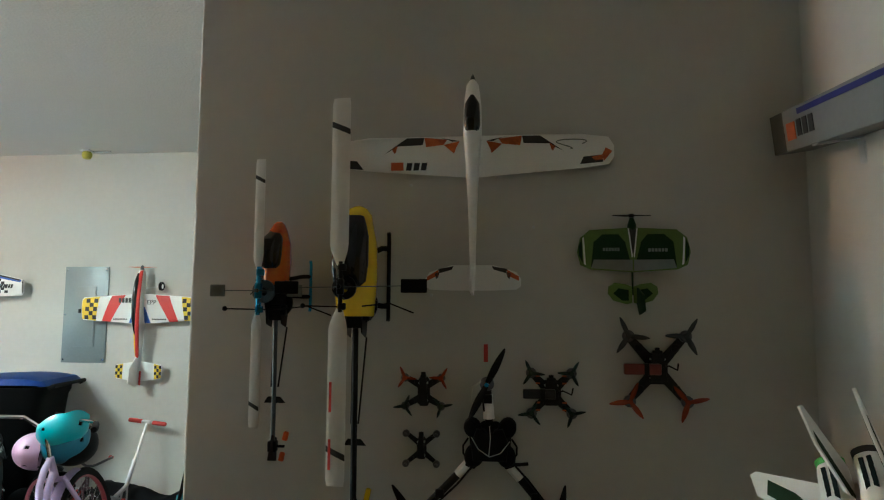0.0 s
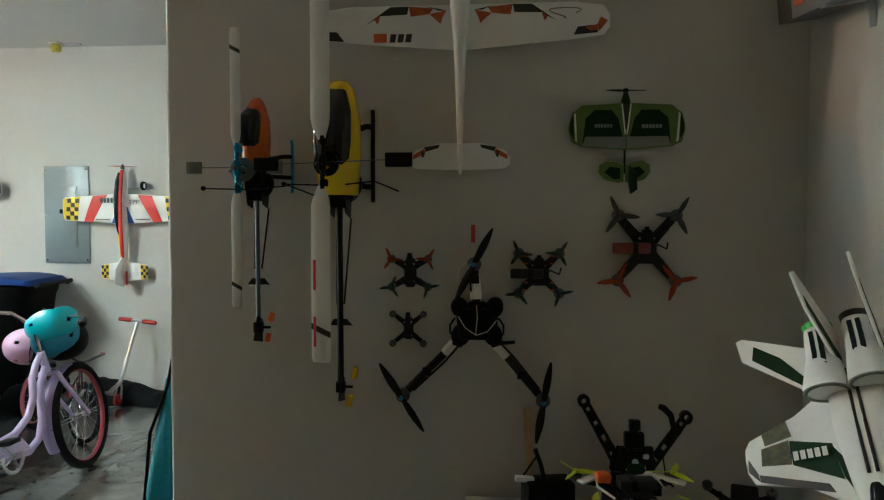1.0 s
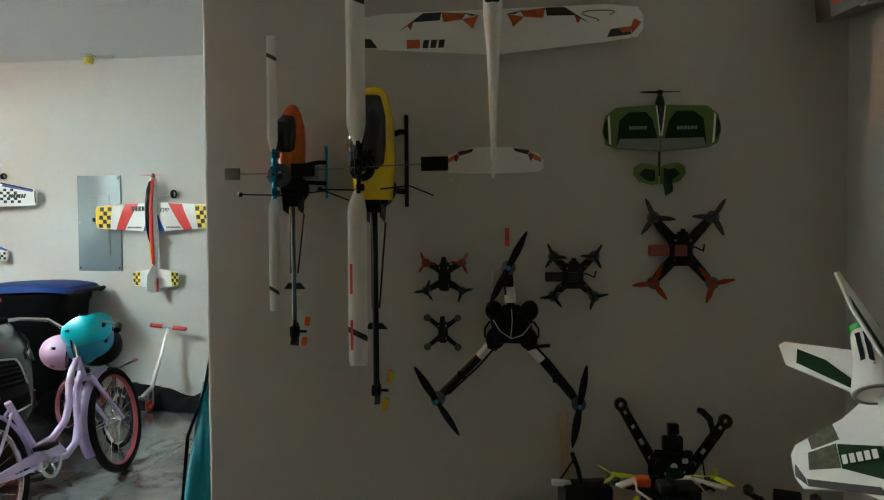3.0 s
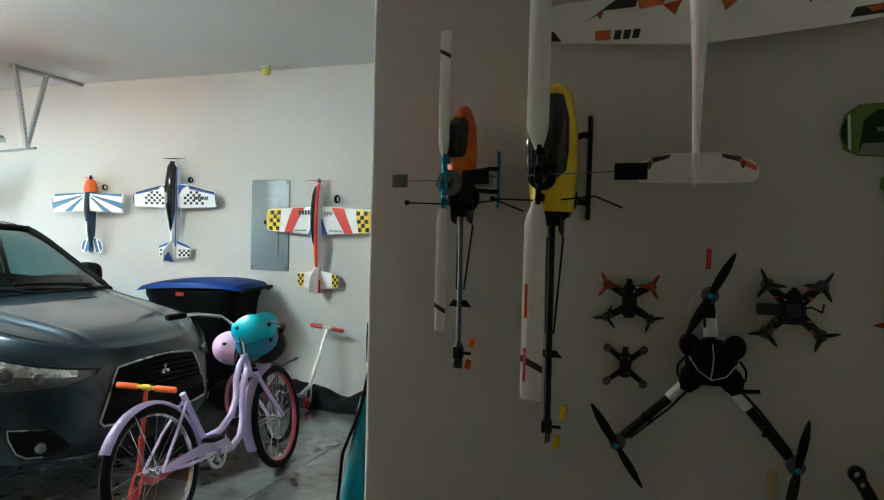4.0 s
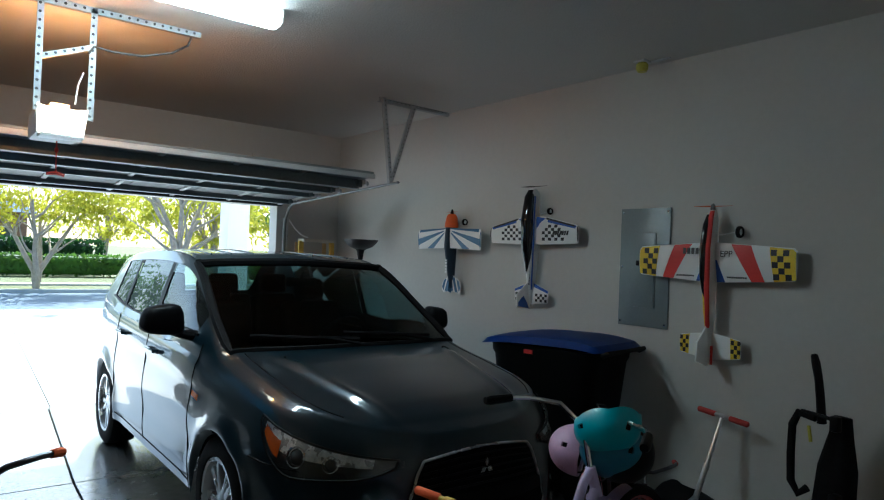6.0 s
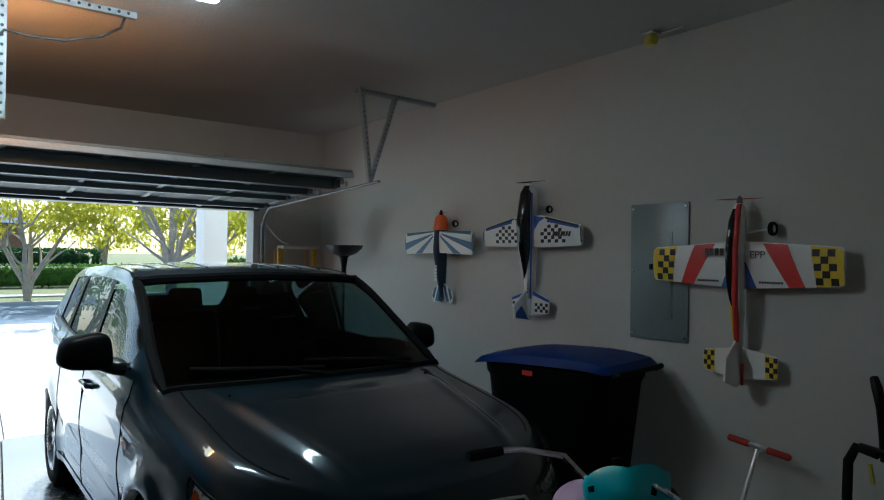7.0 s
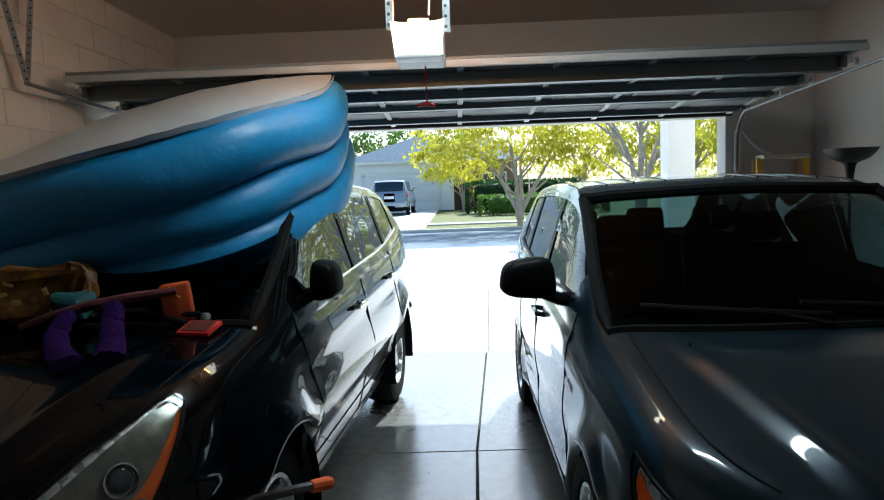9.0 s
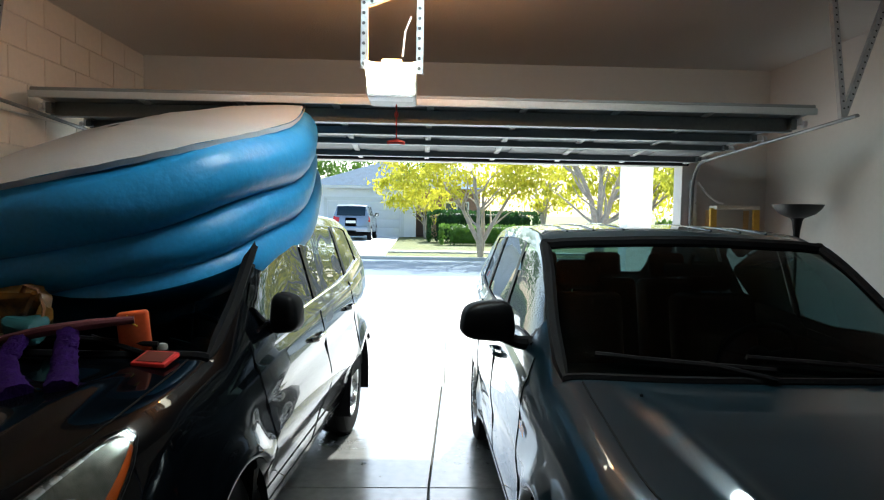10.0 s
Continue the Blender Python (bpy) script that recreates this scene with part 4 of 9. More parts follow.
tube(bm, [(-0.285, -0.03, -0.295), (-0.285, 0.022, -0.285), (-0.285, 0.07, -0.297)], [0.010, 0.013, 0.010], 8)
ellipsoid(bm, (-0.28, 0.02, -0.14), (0.012, 0.012, 0.02))
part("pull_cord", bm, RED, op, "red emergency pull cord with handle")

light = thing("ceiling_light", pose(-4.15, 2.82, CEILING), "lit white fluorescent strip fitting on the ceiling", "ceiling light")
bm = bm_new()
box(bm, (0, 0, -0.022), (0.15, 1.22, 0.044), bevel=0.006)
part("base", bm, WHITE_PAINT, light)
bm = bm_new()
prism(bm, [(-0.085, 0), (-0.065, -0.052), (-0.02, -0.062), (0.02, -0.062), (0.065, -0.052), (0.085, 0)], -0.605, 0.605, Matrix.Translation((0, 0, -0.034)) @ Matrix(((1, 0, 0, 0), (0, 0, 1, 0), (0, 1, 0, 0), (0, 0, 0, 1))))
part("diffuser", bm, TUBE_LENS, light, "glowing ribbed diffuser", smooth=0)
for yy in (-0.612, 0.612):
    bm = bm_new()
    box(bm, (0, yy, -0.04), (0.16, 0.012, 0.085), bevel=0.004)
    part("end_cap", bm, WHITE_PAINT, light)

# louvred vent beside the strip light
vent = thing("ceiling_vent", pose(-3.62, 2.86, CEILING), "grey louvred metal vent set in the ceiling", "vent")
for nm, c, sz in (("frame", (0, 0.20, -0.006), (0.36, 0.03, 0.012)), ("frame", (0, -0.20, -0.006), (0.36, 0.03, 0.012)), ("frame", (0.165, 0, -0.006), (0.03, 0.37, 0.012)), ("frame", (-0.165, 0, -0.006), (0.03, 0.37, 0.012)), ("backing", (0, 0, -0.001), (0.30, 0.37, 0.002))):
    bm = bm_new()
    box(bm, c, sz, bevel=0.0008 if nm == "backing" else 0.003, seg=1)
    part(nm, bm, PANELGREY if nm == "frame" else BLACK_MATT, vent)
for k in range(9):
    bm = bm_new()
    box(bm, (0, 0, 0), (0.030, 0.37, 0.002), Matrix.Translation((-0.132 + k * 0.033, 0, -0.009)) @ Matrix.Rotation(radians(32), 4, "Y"))
    part("slat", bm, PANELGREY, vent)

# small yellow lamp holder at the wall top
cap = thing("heat_detector", pose(-3.19, 5.72, CEILING), "small yellow-green detector on a metal bracket at the ceiling", "detector")
bm = bm_new()
lathe(bm, [(0.0, -0.085), (0.03, -0.08), (0.042, -0.06), (0.042, -0.03), (0.03, -0.015), (0.0, -0.012)], 18)
part("cap", bm, BRASS, cap)
bm = bm_new()
box(bm, (0.06, 0.05, -0.008), (0.26, 0.03, 0.010), bevel=0.003)
box(bm, (0.0, 0.0, -0.010), (0.09, 0.09, 0.014), bevel=0.004)
part("bracket", bm, STEEL, cap)

# electrical panel
pn = thing("electrical_panel", pose(-3.215, NORTH, 1.593, 90, 0, 0), "grey flush electrical panel cover screwed to the wall", "electrical panel")
bm = bm_new()
box(bm, (0, 0, 0.007), (0.41, 0.845, 0.014), bevel=0.003)
part("cover", bm, PANELGREY, pn)
bm = bm_new()
box(bm, (0.0, -0.02, 0.017), (0.20, 0.53, 0.008), bevel=0.003)
pd = part("panel_door", bm, PANELGREY, pn)
bm = bm_new()
box(bm, (-0.045, 0.03, 0.024), (0.024, 0.036, 0.010), bevel=0.003)
part("latch", bm, BLACK, pd)
bm = bm_new()
box(bm, (0.085, -0.02, 0.022), (0.012, 0.46, 0.004), bevel=0.001)
part("hinge", bm, PANELGREY, pd)
for sx in (-0.185, 0.185):
    for sy in (-0.395, 0.395) + ((0.0,) if sx < 0 else ()):
        bm = bm_new()
        lathe(bm, [(0.009, 0.014), (0.008, 0.018), (0.0, 0.019)], 12, Matrix.Translation((sx, sy, 0)))
        part("screw", bm, CHROME, pn)

# stray patches on the header: two small wooden spring pads
for y in (0.62, 4.78):
    bm = bm_new()
    box(bm, (HEAD + 0.012, y, 2.62), (0.024, 0.10, 0.20), bevel=0.003)
    box(bm, (HEAD + 0.012, y + (0.07 if y < 2 else -0.07), 2.55), (0.022, 0.10, 0.06), bevel=0.003)
    solid("spring_pad", bm, WALL, "painted wooden spring pad on the header wall", "wall pad", group="header pads")
# ---- model aircraft: shared builders; x across, y towards the nose, z out from the wall ----
FOAM = mat("white_foam", (0.80, 0.80, 0.79), 0.55, vary=0.04, scale=9, fine=200, bump=0.0003, bump_scale=400)
FOAM_Y = mat("yellow_print", (0.80, 0.58, 0.03), 0.5, vary=0.05)
FOAM_R = mat("red_print", (0.62, 0.035, 0.03), 0.5, vary=0.06)
FOAM_B = mat("blue_print", (0.03, 0.10, 0.42), 0.5, vary=0.08)
FOAM_T = mat("steel_blue_print", (0.05, 0.14, 0.27), 0.45, vary=0.08)
FOAM_K = mat("black_print", (0.014, 0.014, 0.016), 0.45, vary=0.15)
ORANGE = mat("orange_plastic", (0.80, 0.13, 0.02), 0.42, vary=0.08)
ORANGE_D = mat("burnt_orange_print", (0.55, 0.10, 0.02), 0.5, vary=0.1)
CANOPY = mat("smoked_canopy", (0.008, 0.008, 0.01), 0.12, coat=1.0, spec=0.15)
CARBON = mat("carbon_fibre", (0.007, 0.007, 0.008), 0.42, vary=0.35, scale=120, fine=400, coat=0.05, spec=0.15)
ALU = mat("brushed_aluminium", (0.62, 0.63, 0.65), 0.3, 0.95, vary=0.1)
BLUEALU = mat("blue_anodised", (0.03, 0.28, 0.55), 0.3, 0.8)
MOTOR = mat("motor_metal", (0.10, 0.10, 0.11), 0.35, 0.8, vary=0.2, spec=0.15)


def loft(bm, secs, n=20, power=2.4):
    """Sections (y, cx, cz, rx, rz) along y, with squared-off ovals."""
    rings = []
    for y, cx, cz, rx, rz in secs:
        ring = []
        for k in range(n):
            a = k * math.tau / n
            c, s = math.cos(a), math.sin(a)
            ring.append(bm.verts.new((cx + rx * math.copysign(abs(c) ** (2 / power), c), y, cz + rz * math.copysign(abs(s) ** (2 / power), s))))
        rings.append(ring)
    for p, q in zip(rings, rings[1:]):
        for k in range(n):
            bm.faces.new((p[k], p[(k + 1) % n], q[(k + 1) % n], q[k]))
    bm.faces.new(rings[0])
    bm.faces.new(rings[-1][::-1])


class Wing:
    """A wing by stations (x, leading edge, trailing edge); thick at a third of the chord."""

    def __init__(self, stations, thick, z0=0.0, dihedral=0.0):
        self.st, self.thick, self.z0, self.dih = stations, thick, z0, dihedral
        self.le = [(s[0], s[1]) for s in stations]
        self.te = [(s[0], s[2]) for s in stations]

    def edge(self, pts, x):
        for (x0, y0), (x1, y1) in zip(pts, pts[1:]):
            if x <= x1 or (x1, y1) == pts[-1]:
                t = max(0.0, min(1.0, (x - x0) / (x1 - x0)))
                return y0 + (y1 - y0) * t
        return pts[-1][1]

    def top(self, x, y, sgn=1):
        a, b = self.edge(self.le, x), self.edge(self.te, x)
        c = max(a - b, 1e-4)
        t = min(1.0, max(0.0, (a - y) / c))
        prof = 2.6 * (0.55 * math.sqrt(t) - 0.42 * t - 0.13 * t * t * t)
        return self.z0 + abs(x) * self.dih + sgn * self.thick / 2 * prof * min(1.0, c / 0.10)

    def build(self, bm, nx=30):
        x0, x1 = self.st[0][0], self.st[-1][0]
        xs = sorted(set(steps(x0, x1, nx) + [s[0] for s in self.st]))
        ts = [0, 0.01, 0.04, 0.1, 0.2, 0.35, 0.5, 0.7, 0.85, 1.0]
        for sgn in (1, -1):
            grid(bm, lambda x, t: Vector((x, self.edge(self.le, x) + (self.edge(self.te, x) - self.edge(self.le, x)) * t, self.top(x, self.edge(self.le, x) + (self.edge(self.te, x) - self.edge(self.le, x)) * t, sgn))), xs, ts)
        bmesh.ops.remove_doubles(bm, verts=bm.verts, dist=0.0002)

    def mark(self, bm, quad, lift=0.0013, n=6):
        """A printed marking on the upper side, inside four corners."""
        a, b, c, d = (Vector((*p, 0)) for p in quad)
        def f(u, v):
            p = (a * (1 - u) + b * u) * (1 - v) + (d * (1 - u) + c * u) * v
            return Vector((p.x, p.y, self.top(p.x, p.y) + lift))
        grid(bm, f, steps(0, 1, n), steps(0, 1, n))


def mirror_quad(q):
    return [(-x, y) for x, y in q]


def propeller(parent, c, length, chord, axis="Y", material=None, turn=0, blades=2, pitch=18, name="propeller"):
    """A twisted propeller; axis is the direction of its shaft."""
    bm = bm_new()
    base = {"Y": Matrix.Rotation(radians(-90), 4, "X"), "Z": Matrix(), "X": Matrix.Rotation(radians(90), 4, "Y")}[axis]
    mm = Matrix.Translation(c) @ base @ Matrix.Rotation(radians(turn), 4, "Z")
    for k in range(blades):
        m2 = mm @ Matrix.Rotation(k * math.tau / blades, 4, "Z")
        def f(u, v):
            w = chord * (0.45 + 1.1 * math.sin(math.pi * min(1, u * 0.9 + 0.12))) * 0.62
            if u > 0.93:
                w *= 0.55
            tw = radians(pitch * (1.4 - u))
            return m2 @ Vector((length / 2 * u, w * v * math.cos(tw), w * v * math.sin(tw)))
        us, vs = [0.02, 0.1, 0.25, 0.45, 0.65, 0.82, 0.93, 1.0], [-0.5, -0.2, 0.2, 0.5]
        grid(bm, f, us, vs)
        grid(bm, lambda u, v: f(u, v) + m2.to_3x3() @ Vector((0, 0, 0.0026 * (1 - 4 * v * v))), us, vs)
    bmesh.ops.remove_doubles(bm, verts=bm.verts, dist=0.0001)
    lathe(bm, [(0, 0.006), (0.007, 0.005), (0.008, -0.005), (0, -0.006)], 12, mm)
    return part(name, bm, material or BLACK, parent)


def small_wheel(parent, c, r, w=0.012, axis="X"):
    mm = Matrix.Translation(c) @ Matrix.Rotation(radians(90), 4, "Y" if axis == "X" else "X")
    bm = bm_new()
    lathe(bm, [(r * 0.62, -w), (r * 0.9, -w), (r, -w * 0.5), (r, w * 0.5), (r * 0.9, w), (r * 0.62, w)], 24, mm, closed=True)
    wh = part("wheel", bm, RUBBER, parent)
    bm = bm_new()
    lathe(bm, [(0, -w * 0.6), (r * 0.2, -w * 0.7), (r * 0.62, -w * 0.4), (r * 0.62, w * 0.4), (r * 0.2, w * 0.7), (0, w * 0.6)], 18, mm)
    part("hub", bm, WHITE, wh)


def letters(parent, text, size, m, material, name="lettering"):
    d = bpy.data.curves.new(name, "FONT")
    d.body, d.size, d.extrude, d.align_x, d.align_y = text, size, 0.0006, "CENTER", "CENTER"
    d.materials.append(material)
    o = new(name, d)
    o.parent = parent
    o.matrix_basis = m
    return o


def bars(bm, x, y, z, w, h, n, gap=0.25, slant=0.0):
    """Unreadable writing as a row of plain bars."""
    step = w / n
    for k in range(n):
        prism(bm, [(x + k * step, y), (x + k * step + step * (1 - gap), y), (x + k * step + step * (1 - gap) + slant, y + h), (x + k * step + slant, y + h)], z, z + 0.0008)


def wall_north_pose(x, z, out=0.0):
    return pose(x, NORTH - out, z, 90, 0, 0)


# ---- aerobatic foam plane, yellow checks and red bands ----
pl = thing("model_airplane", wall_north_pose(-2.665, 1.68), "white foam model plane with red bands and yellow checked tips", "model airplane", "wall planes")
w = Wing([(-0.535, 0.045, -0.115), (-0.52, 0.062, -0.135), (0.0, 0.095, -0.165), (0.52, 0.062, -0.135), (0.535, 0.045, -0.115)], 0.05, 0.075)
bm = bm_new()
w.build(bm)
wing = part("wing", bm, FOAM, pl)
for q in ([(0.37, 0.0719), (0.5345, 0.0625), (0.5345, -0.13), (0.395, -0.14)],):
    q = [(0.375, 0.068), (0.532, 0.052), (0.532, -0.126), (0.405, -0.142)]
    for qq in (q, mirror_quad(q)):
        bm = bm_new()
        w.mark(bm, qq, 0.0012, 8)
        part("yellow_tip", bm, FOAM_Y, wing)
bm = bm_new()
for i in range(4):
    for j in range(5):
        if (i + j) % 2 == 0:
            x0, x1 = 0.385 + i * 0.036, 0.385 + (i + 1) * 0.036
            y0, y1 = 0.050 - j * 0.036, 0.050 - (j + 1) * 0.036
            sh_ = 0.004 * j
            q = [(x0 + sh_, y0), (x1 + sh_, y0), (x1 + sh_, y1), (x0 + sh_, y1)]
            if x1 + sh_ < 0.53:
                w.mark(bm, q, 0.0024, 2)
                w.mark(bm, mirror_quad(q), 0.0024, 2)
o = part("check_marking", bm, FOAM_K, wing)
tagged(o, kind="stuff")
for q in ([(0.135, 0.082), (0.262, 0.075), (0.350, -0.146), (0.270, -0.150)],):
    for qq in (q, mirror_quad(q)):
        bm = bm_new()
        w.mark(bm, qq, 0.0012, 8)
        part("red_band", bm, FOAM_R, wing)
for q in ([(0.035, -0.02), (0.045, -0.02), (0.10, -0.158), (0.045, -0.162)],):
    for qq in (q, mirror_quad(q)):
        bm = bm_new()
        w.mark(bm, qq, 0.0012, 6)
        part("blue_wedge", bm, FOAM_B, wing)
bm = bm_new()
bars(bm, -0.185, 0.015, 0.104, 0.12, 0.040, 4)
bars(bm, 0.115, -0.132, 0.0835, 0.13, 0.011, 9)
bars(bm, -0.24, -0.132, 0.0835, 0.13, 0.011, 9)
tagged(part("writing", bm, FOAM_K, wing), kind="stuff")
letters(wing, "EPP", 0.055, Matrix.Translation((0.115, 0.018, 0.1045)), FOAM_K)
bm = bm_new()
loft(bm, [(0.30, 0, 0.075, 0.018, 0.022), (0.27, 0, 0.08, 0.028, 0.042), (0.10, 0, 0.085, 0.032, 0.065), (-0.15, 0, 0.08, 0.030, 0.060), (-0.40, 0, 0.07, 0.020, 0.040), (-0.66, 0, 0.06, 0.008, 0.025)])
fus = part("fuselage", bm, FOAM, pl, "white foam fuselage")
bm = bm_new()
loft(bm, [(0.295, 0.010, 0.095, 0.012, 0.014), (0.25, 0.014, 0.120, 0.015, 0.016), (0.05, 0.016, 0.150, 0.016, 0.014), (-0.2, 0.013, 0.142, 0.016, 0.014), (-0.44, 0.010, 0.112, 0.014, 0.010), (-0.455, 0.010, 0.105, 0.006, 0.005)])
part("red_spine", bm, FOAM_R, fus)
bm = bm_new()
loft(bm, [(0.27, -0.004, 0.112, 0.012, 0.014), (0.20, -0.008, 0.136, 0.018, 0.022), (0.04, -0.012, 0.150, 0.022, 0.030), (-0.12, -0.014, 0.142, 0.020, 0.028), (-0.22, -0.012, 0.128, 0.012, 0.016), (-0.27, -0.012, 0.116, 0.003, 0.005)])
part("canopy", bm, CANOPY, fus)
bm = bm_new()
loft(bm, [(0.28, -0.014, 0.098, 0.010, 0.010), (0.20, -0.020, 0.11, 0.010, 0.014), (0.13, -0.022, 0.115, 0.006, 0.006)])
part("yellow_nose_panel", bm, FOAM_Y, fus)
bm = bm_new()
loft(bm, [(-0.20, -0.015, 0.118, 0.014, 0.012), (-0.34, -0.010, 0.108, 0.014, 0.014), (-0.50, -0.005, 0.090, 0.006, 0.008)])
part("yellow_side_panel", bm, FOAM_Y, fus)
t = Wing([(-0.21, -0.53, -0.62), (-0.20, -0.515, -0.635), (0, -0.485, -0.66), (0.20, -0.515, -0.635), (0.21, -0.53, -0.62)], 0.012, 0.062)
bm = bm_new()
t.build(bm, 12)
tail = part("tailplane", bm, FOAM, pl)
for sx in (1, -1):
    bm = bm_new()
    q = [(0.14, -0.508), (0.207, -0.524), (0.207, -0.628), (0.145, -0.64)]
    t.mark(bm, q if sx > 0 else mirror_quad(q), 0.001, 3)
    part("yellow_tip", bm, FOAM_Y, tail)
bm = bm_new()
for i in range(3):
    for j in range(4):
        if (i + j) % 2 == 0:
            q = [(0.145 + i * 0.021, -0.522 - j * 0.027), (0.166 + i * 0.021, -0.522 - j * 0.027), (0.166 + i * 0.021, -0.549 - j * 0.027), (0.145 + i * 0.021, -0.549 - j * 0.027)]
            t.mark(bm, q, 0.002, 1)
            t.mark(bm, mirror_quad(q), 0.002, 1)
tagged(part("check_marking", bm, FOAM_K, tail), kind="stuff")
bm = bm_new()
prism(bm, [(-0.42, 0.08), (-0.54, 0.21), (-0.66, 0.22), (-0.70, 0.10), (-0.66, 0.06)], -0.006, 0.006, Matrix(((0, 0, 1, 0), (1, 0, 0, 0), (0, 1, 0, 0), (0, 0, 0, 1))), bevel=0.002)
fin = part("fin", bm, FOAM, pl, "white tail fin with yellow and red panels")
bm = bm_new()
prism(bm, [(-0.53, 0.13), (-0.58, 0.19), (-0.655, 0.20), (-0.69, 0.10), (-0.62, 0.09)], -0.0085, -0.0062, Matrix(((0, 0, 1, 0), (1, 0, 0, 0), (0, 1, 0, 0), (0, 0, 0, 1))))
part("yellow_panel", bm, FOAM_Y, fin)
bm = bm_new()
box(bm, (0.022, -0.63, 0.075), (0.016, 0.12, 0.006), bevel=0.001)
part("red_panel", bm, FOAM_R, fin)
propeller(pl, (0, 0.325, 0.075), 0.25, 0.024, "Y", ORANGE_D, 10)
bm = bm_new()
lathe(bm, [(0, 0.03), (0.012, 0.02), (0.016, 0), (0.016, -0.03), (0, -0.03)], 14, Matrix.Translation((0, 0.315, 0.075)) @ Matrix.Rotation(radians(-90), 4, "X"))
part("motor", bm, MOTOR, pl)
for sx in (1, -1):
    bm = bm_new()
    tube(bm, [(0.02 * sx, 0.14, 0.04), ((0.15 if sx > 0 else -0.05), 0.16, 0.035)], 0.003, 6)
    part("gear_leg", bm, ALU, pl)
    if sx > 0:
        small_wheel(pl, (0.165, 0.16, 0.04), 0.038)

# ---- white and blue aerobatic plane ----
pl = thing("model_airplane", wall_north_pose(-4.255, 1.87), "white model plane with blue edges and black checks on wall", "model airplane", "wall planes")
w = Wing([(-0.505, 0.0, -0.09), (-0.485, 0.028, -0.115), (-0.12, 0.105, -0.125), (0.12, 0.105, -0.125), (0.485, 0.028, -0.115), (0.505, 0.0, -0.09)], 0.045, 0.09)
bm = bm_new()
w.build(bm)
wing = part("wing", bm, FOAM, pl)
for q in ([(0.05, 0.103), (0.16, 0.088), (0.10, 0.055), (0.06, 0.0)], [(0.18, 0.084), (0.48, 0.022), (0.47, 0.002), (0.18, 0.055)]):
    for qq in (q, mirror_quad(q)):
        bm = bm_new()
        w.mark(bm, qq, 0.0012, 8)
        part("blue_edge", bm, FOAM_B, wing)
for q in ([(0.16, 0.094), (0.495, 0.022), (0.495, 0.008), (0.16, 0.079)], [(0.488, 0.02), (0.501, 0.0), (0.501, -0.085), (0.490, -0.105)]):
    for qq in (q, mirror_quad(q)):
        bm = bm_new()
        w.mark(bm, qq, 0.002, 8)
        part("black_edge", bm, FOAM_K, wing)
bm = bm_new()
for i in range(7):
    for j in range(5):
        if (i + j) % 2 == 0 and not (i in (0, 6) and j == 0):
            x0, y0 = 0.12 + i * 0.034, 0.035 - j * 0.026
            q = [(x0, y0), (x0 + 0.032, y0), (x0 + 0.030, y0 - 0.024), (x0 - 0.002, y0 - 0.024)]
            w.mark(bm, q, 0.0012, 1)
            w.mark(bm, mirror_quad(q), 0.0012, 1)
tagged(part("check_marking", bm, FOAM_K, wing), kind="stuff")
bm = bm_new()
bars(bm, 0.24, -0.05, 0.108, 0.17, 0.035, 7, slant=0.01)
tagged(part("writing", bm, FOAM_K, wing), kind="stuff")
bm = bm_new()
loft(bm, [(0.335, 0, 0.09, 0.022, 0.03), (0.30, 0, 0.09, 0.040, 0.055), (0.1, 0, 0.095, 0.045, 0.075), (-0.15, 0, 0.09, 0.040, 0.07), (-0.45, 0, 0.08, 0.022, 0.045), (-0.62, 0, 0.07, 0.012, 0.03)])
fus = part("fuselage", bm, FOAM, pl)
bm = bm_new()
loft(bm, [(0.325, -0.003, 0.112, 0.026, 0.022), (0.27, -0.004, 0.130, 0.044, 0.036), (0.06, -0.004, 0.150, 0.050, 0.050), (-0.14, -0.004, 0.140, 0.045, 0.045), (-0.28, -0.004, 0.122, 0.028, 0.028), (-0.44, -0.003, 0.108, 0.008, 0.012)])
part("canopy", bm, CANOPY, fus)
bm = bm_new()
for sx in (1, -1):
    tube(bm, [(0.046 * sx, 0.27, 0.115), (0.052 * sx, 0.08, 0.125), (0.046 * sx, -0.16, 0.118), (0.020 * sx, -0.5, 0.095)], 0.006, 6)
part("blue_line", bm, FOAM_B, fus)
bm = bm_new()
bars(bm, -0.0, 0.0, 0.0, 0.20, 0.022, 8)
o = tagged(part("writing", bm, FOAM_K, fus), kind="stuff")
o.matrix_basis = Matrix.Translation((0.022, -0.46, 0.121)) @ Matrix.Rotation(radians(90), 4, "Z")
t = Wing([(-0.19, -0.50, -0.60), (0, -0.43, -0.62), (0.19, -0.50, -0.60)], 0.012, 0.075)
bm = bm_new()
t.build(bm, 12)
tail = part("tailplane", bm, FOAM, pl)
for q in ([(0.03, -0.445), (0.19, -0.502), (0.19, -0.522), (0.03, -0.475)],):
    for qq in (q, mirror_quad(q)):
        bm = bm_new()
        t.mark(bm, qq, 0.001, 4)
        part("blue_edge", bm, FOAM_B, tail)
bm = bm_new()
for i in range(5):
    for j in range(3):
        if (i + j) % 2 == 0:
            q = [(0.05 + i * 0.026, -0.53 - j * 0.022), (0.076 + i * 0.026, -0.53 - j * 0.022), (0.076 + i * 0.026, -0.552 - j * 0.022), (0.05 + i * 0.026, -0.552 - j * 0.022)]
            t.mark(bm, q, 0.0018, 1)
            t.mark(bm, mirror_quad(q), 0.0018, 1)
tagged(part("check_marking", bm, FOAM_K, tail), kind="stuff")
bm = bm_new()
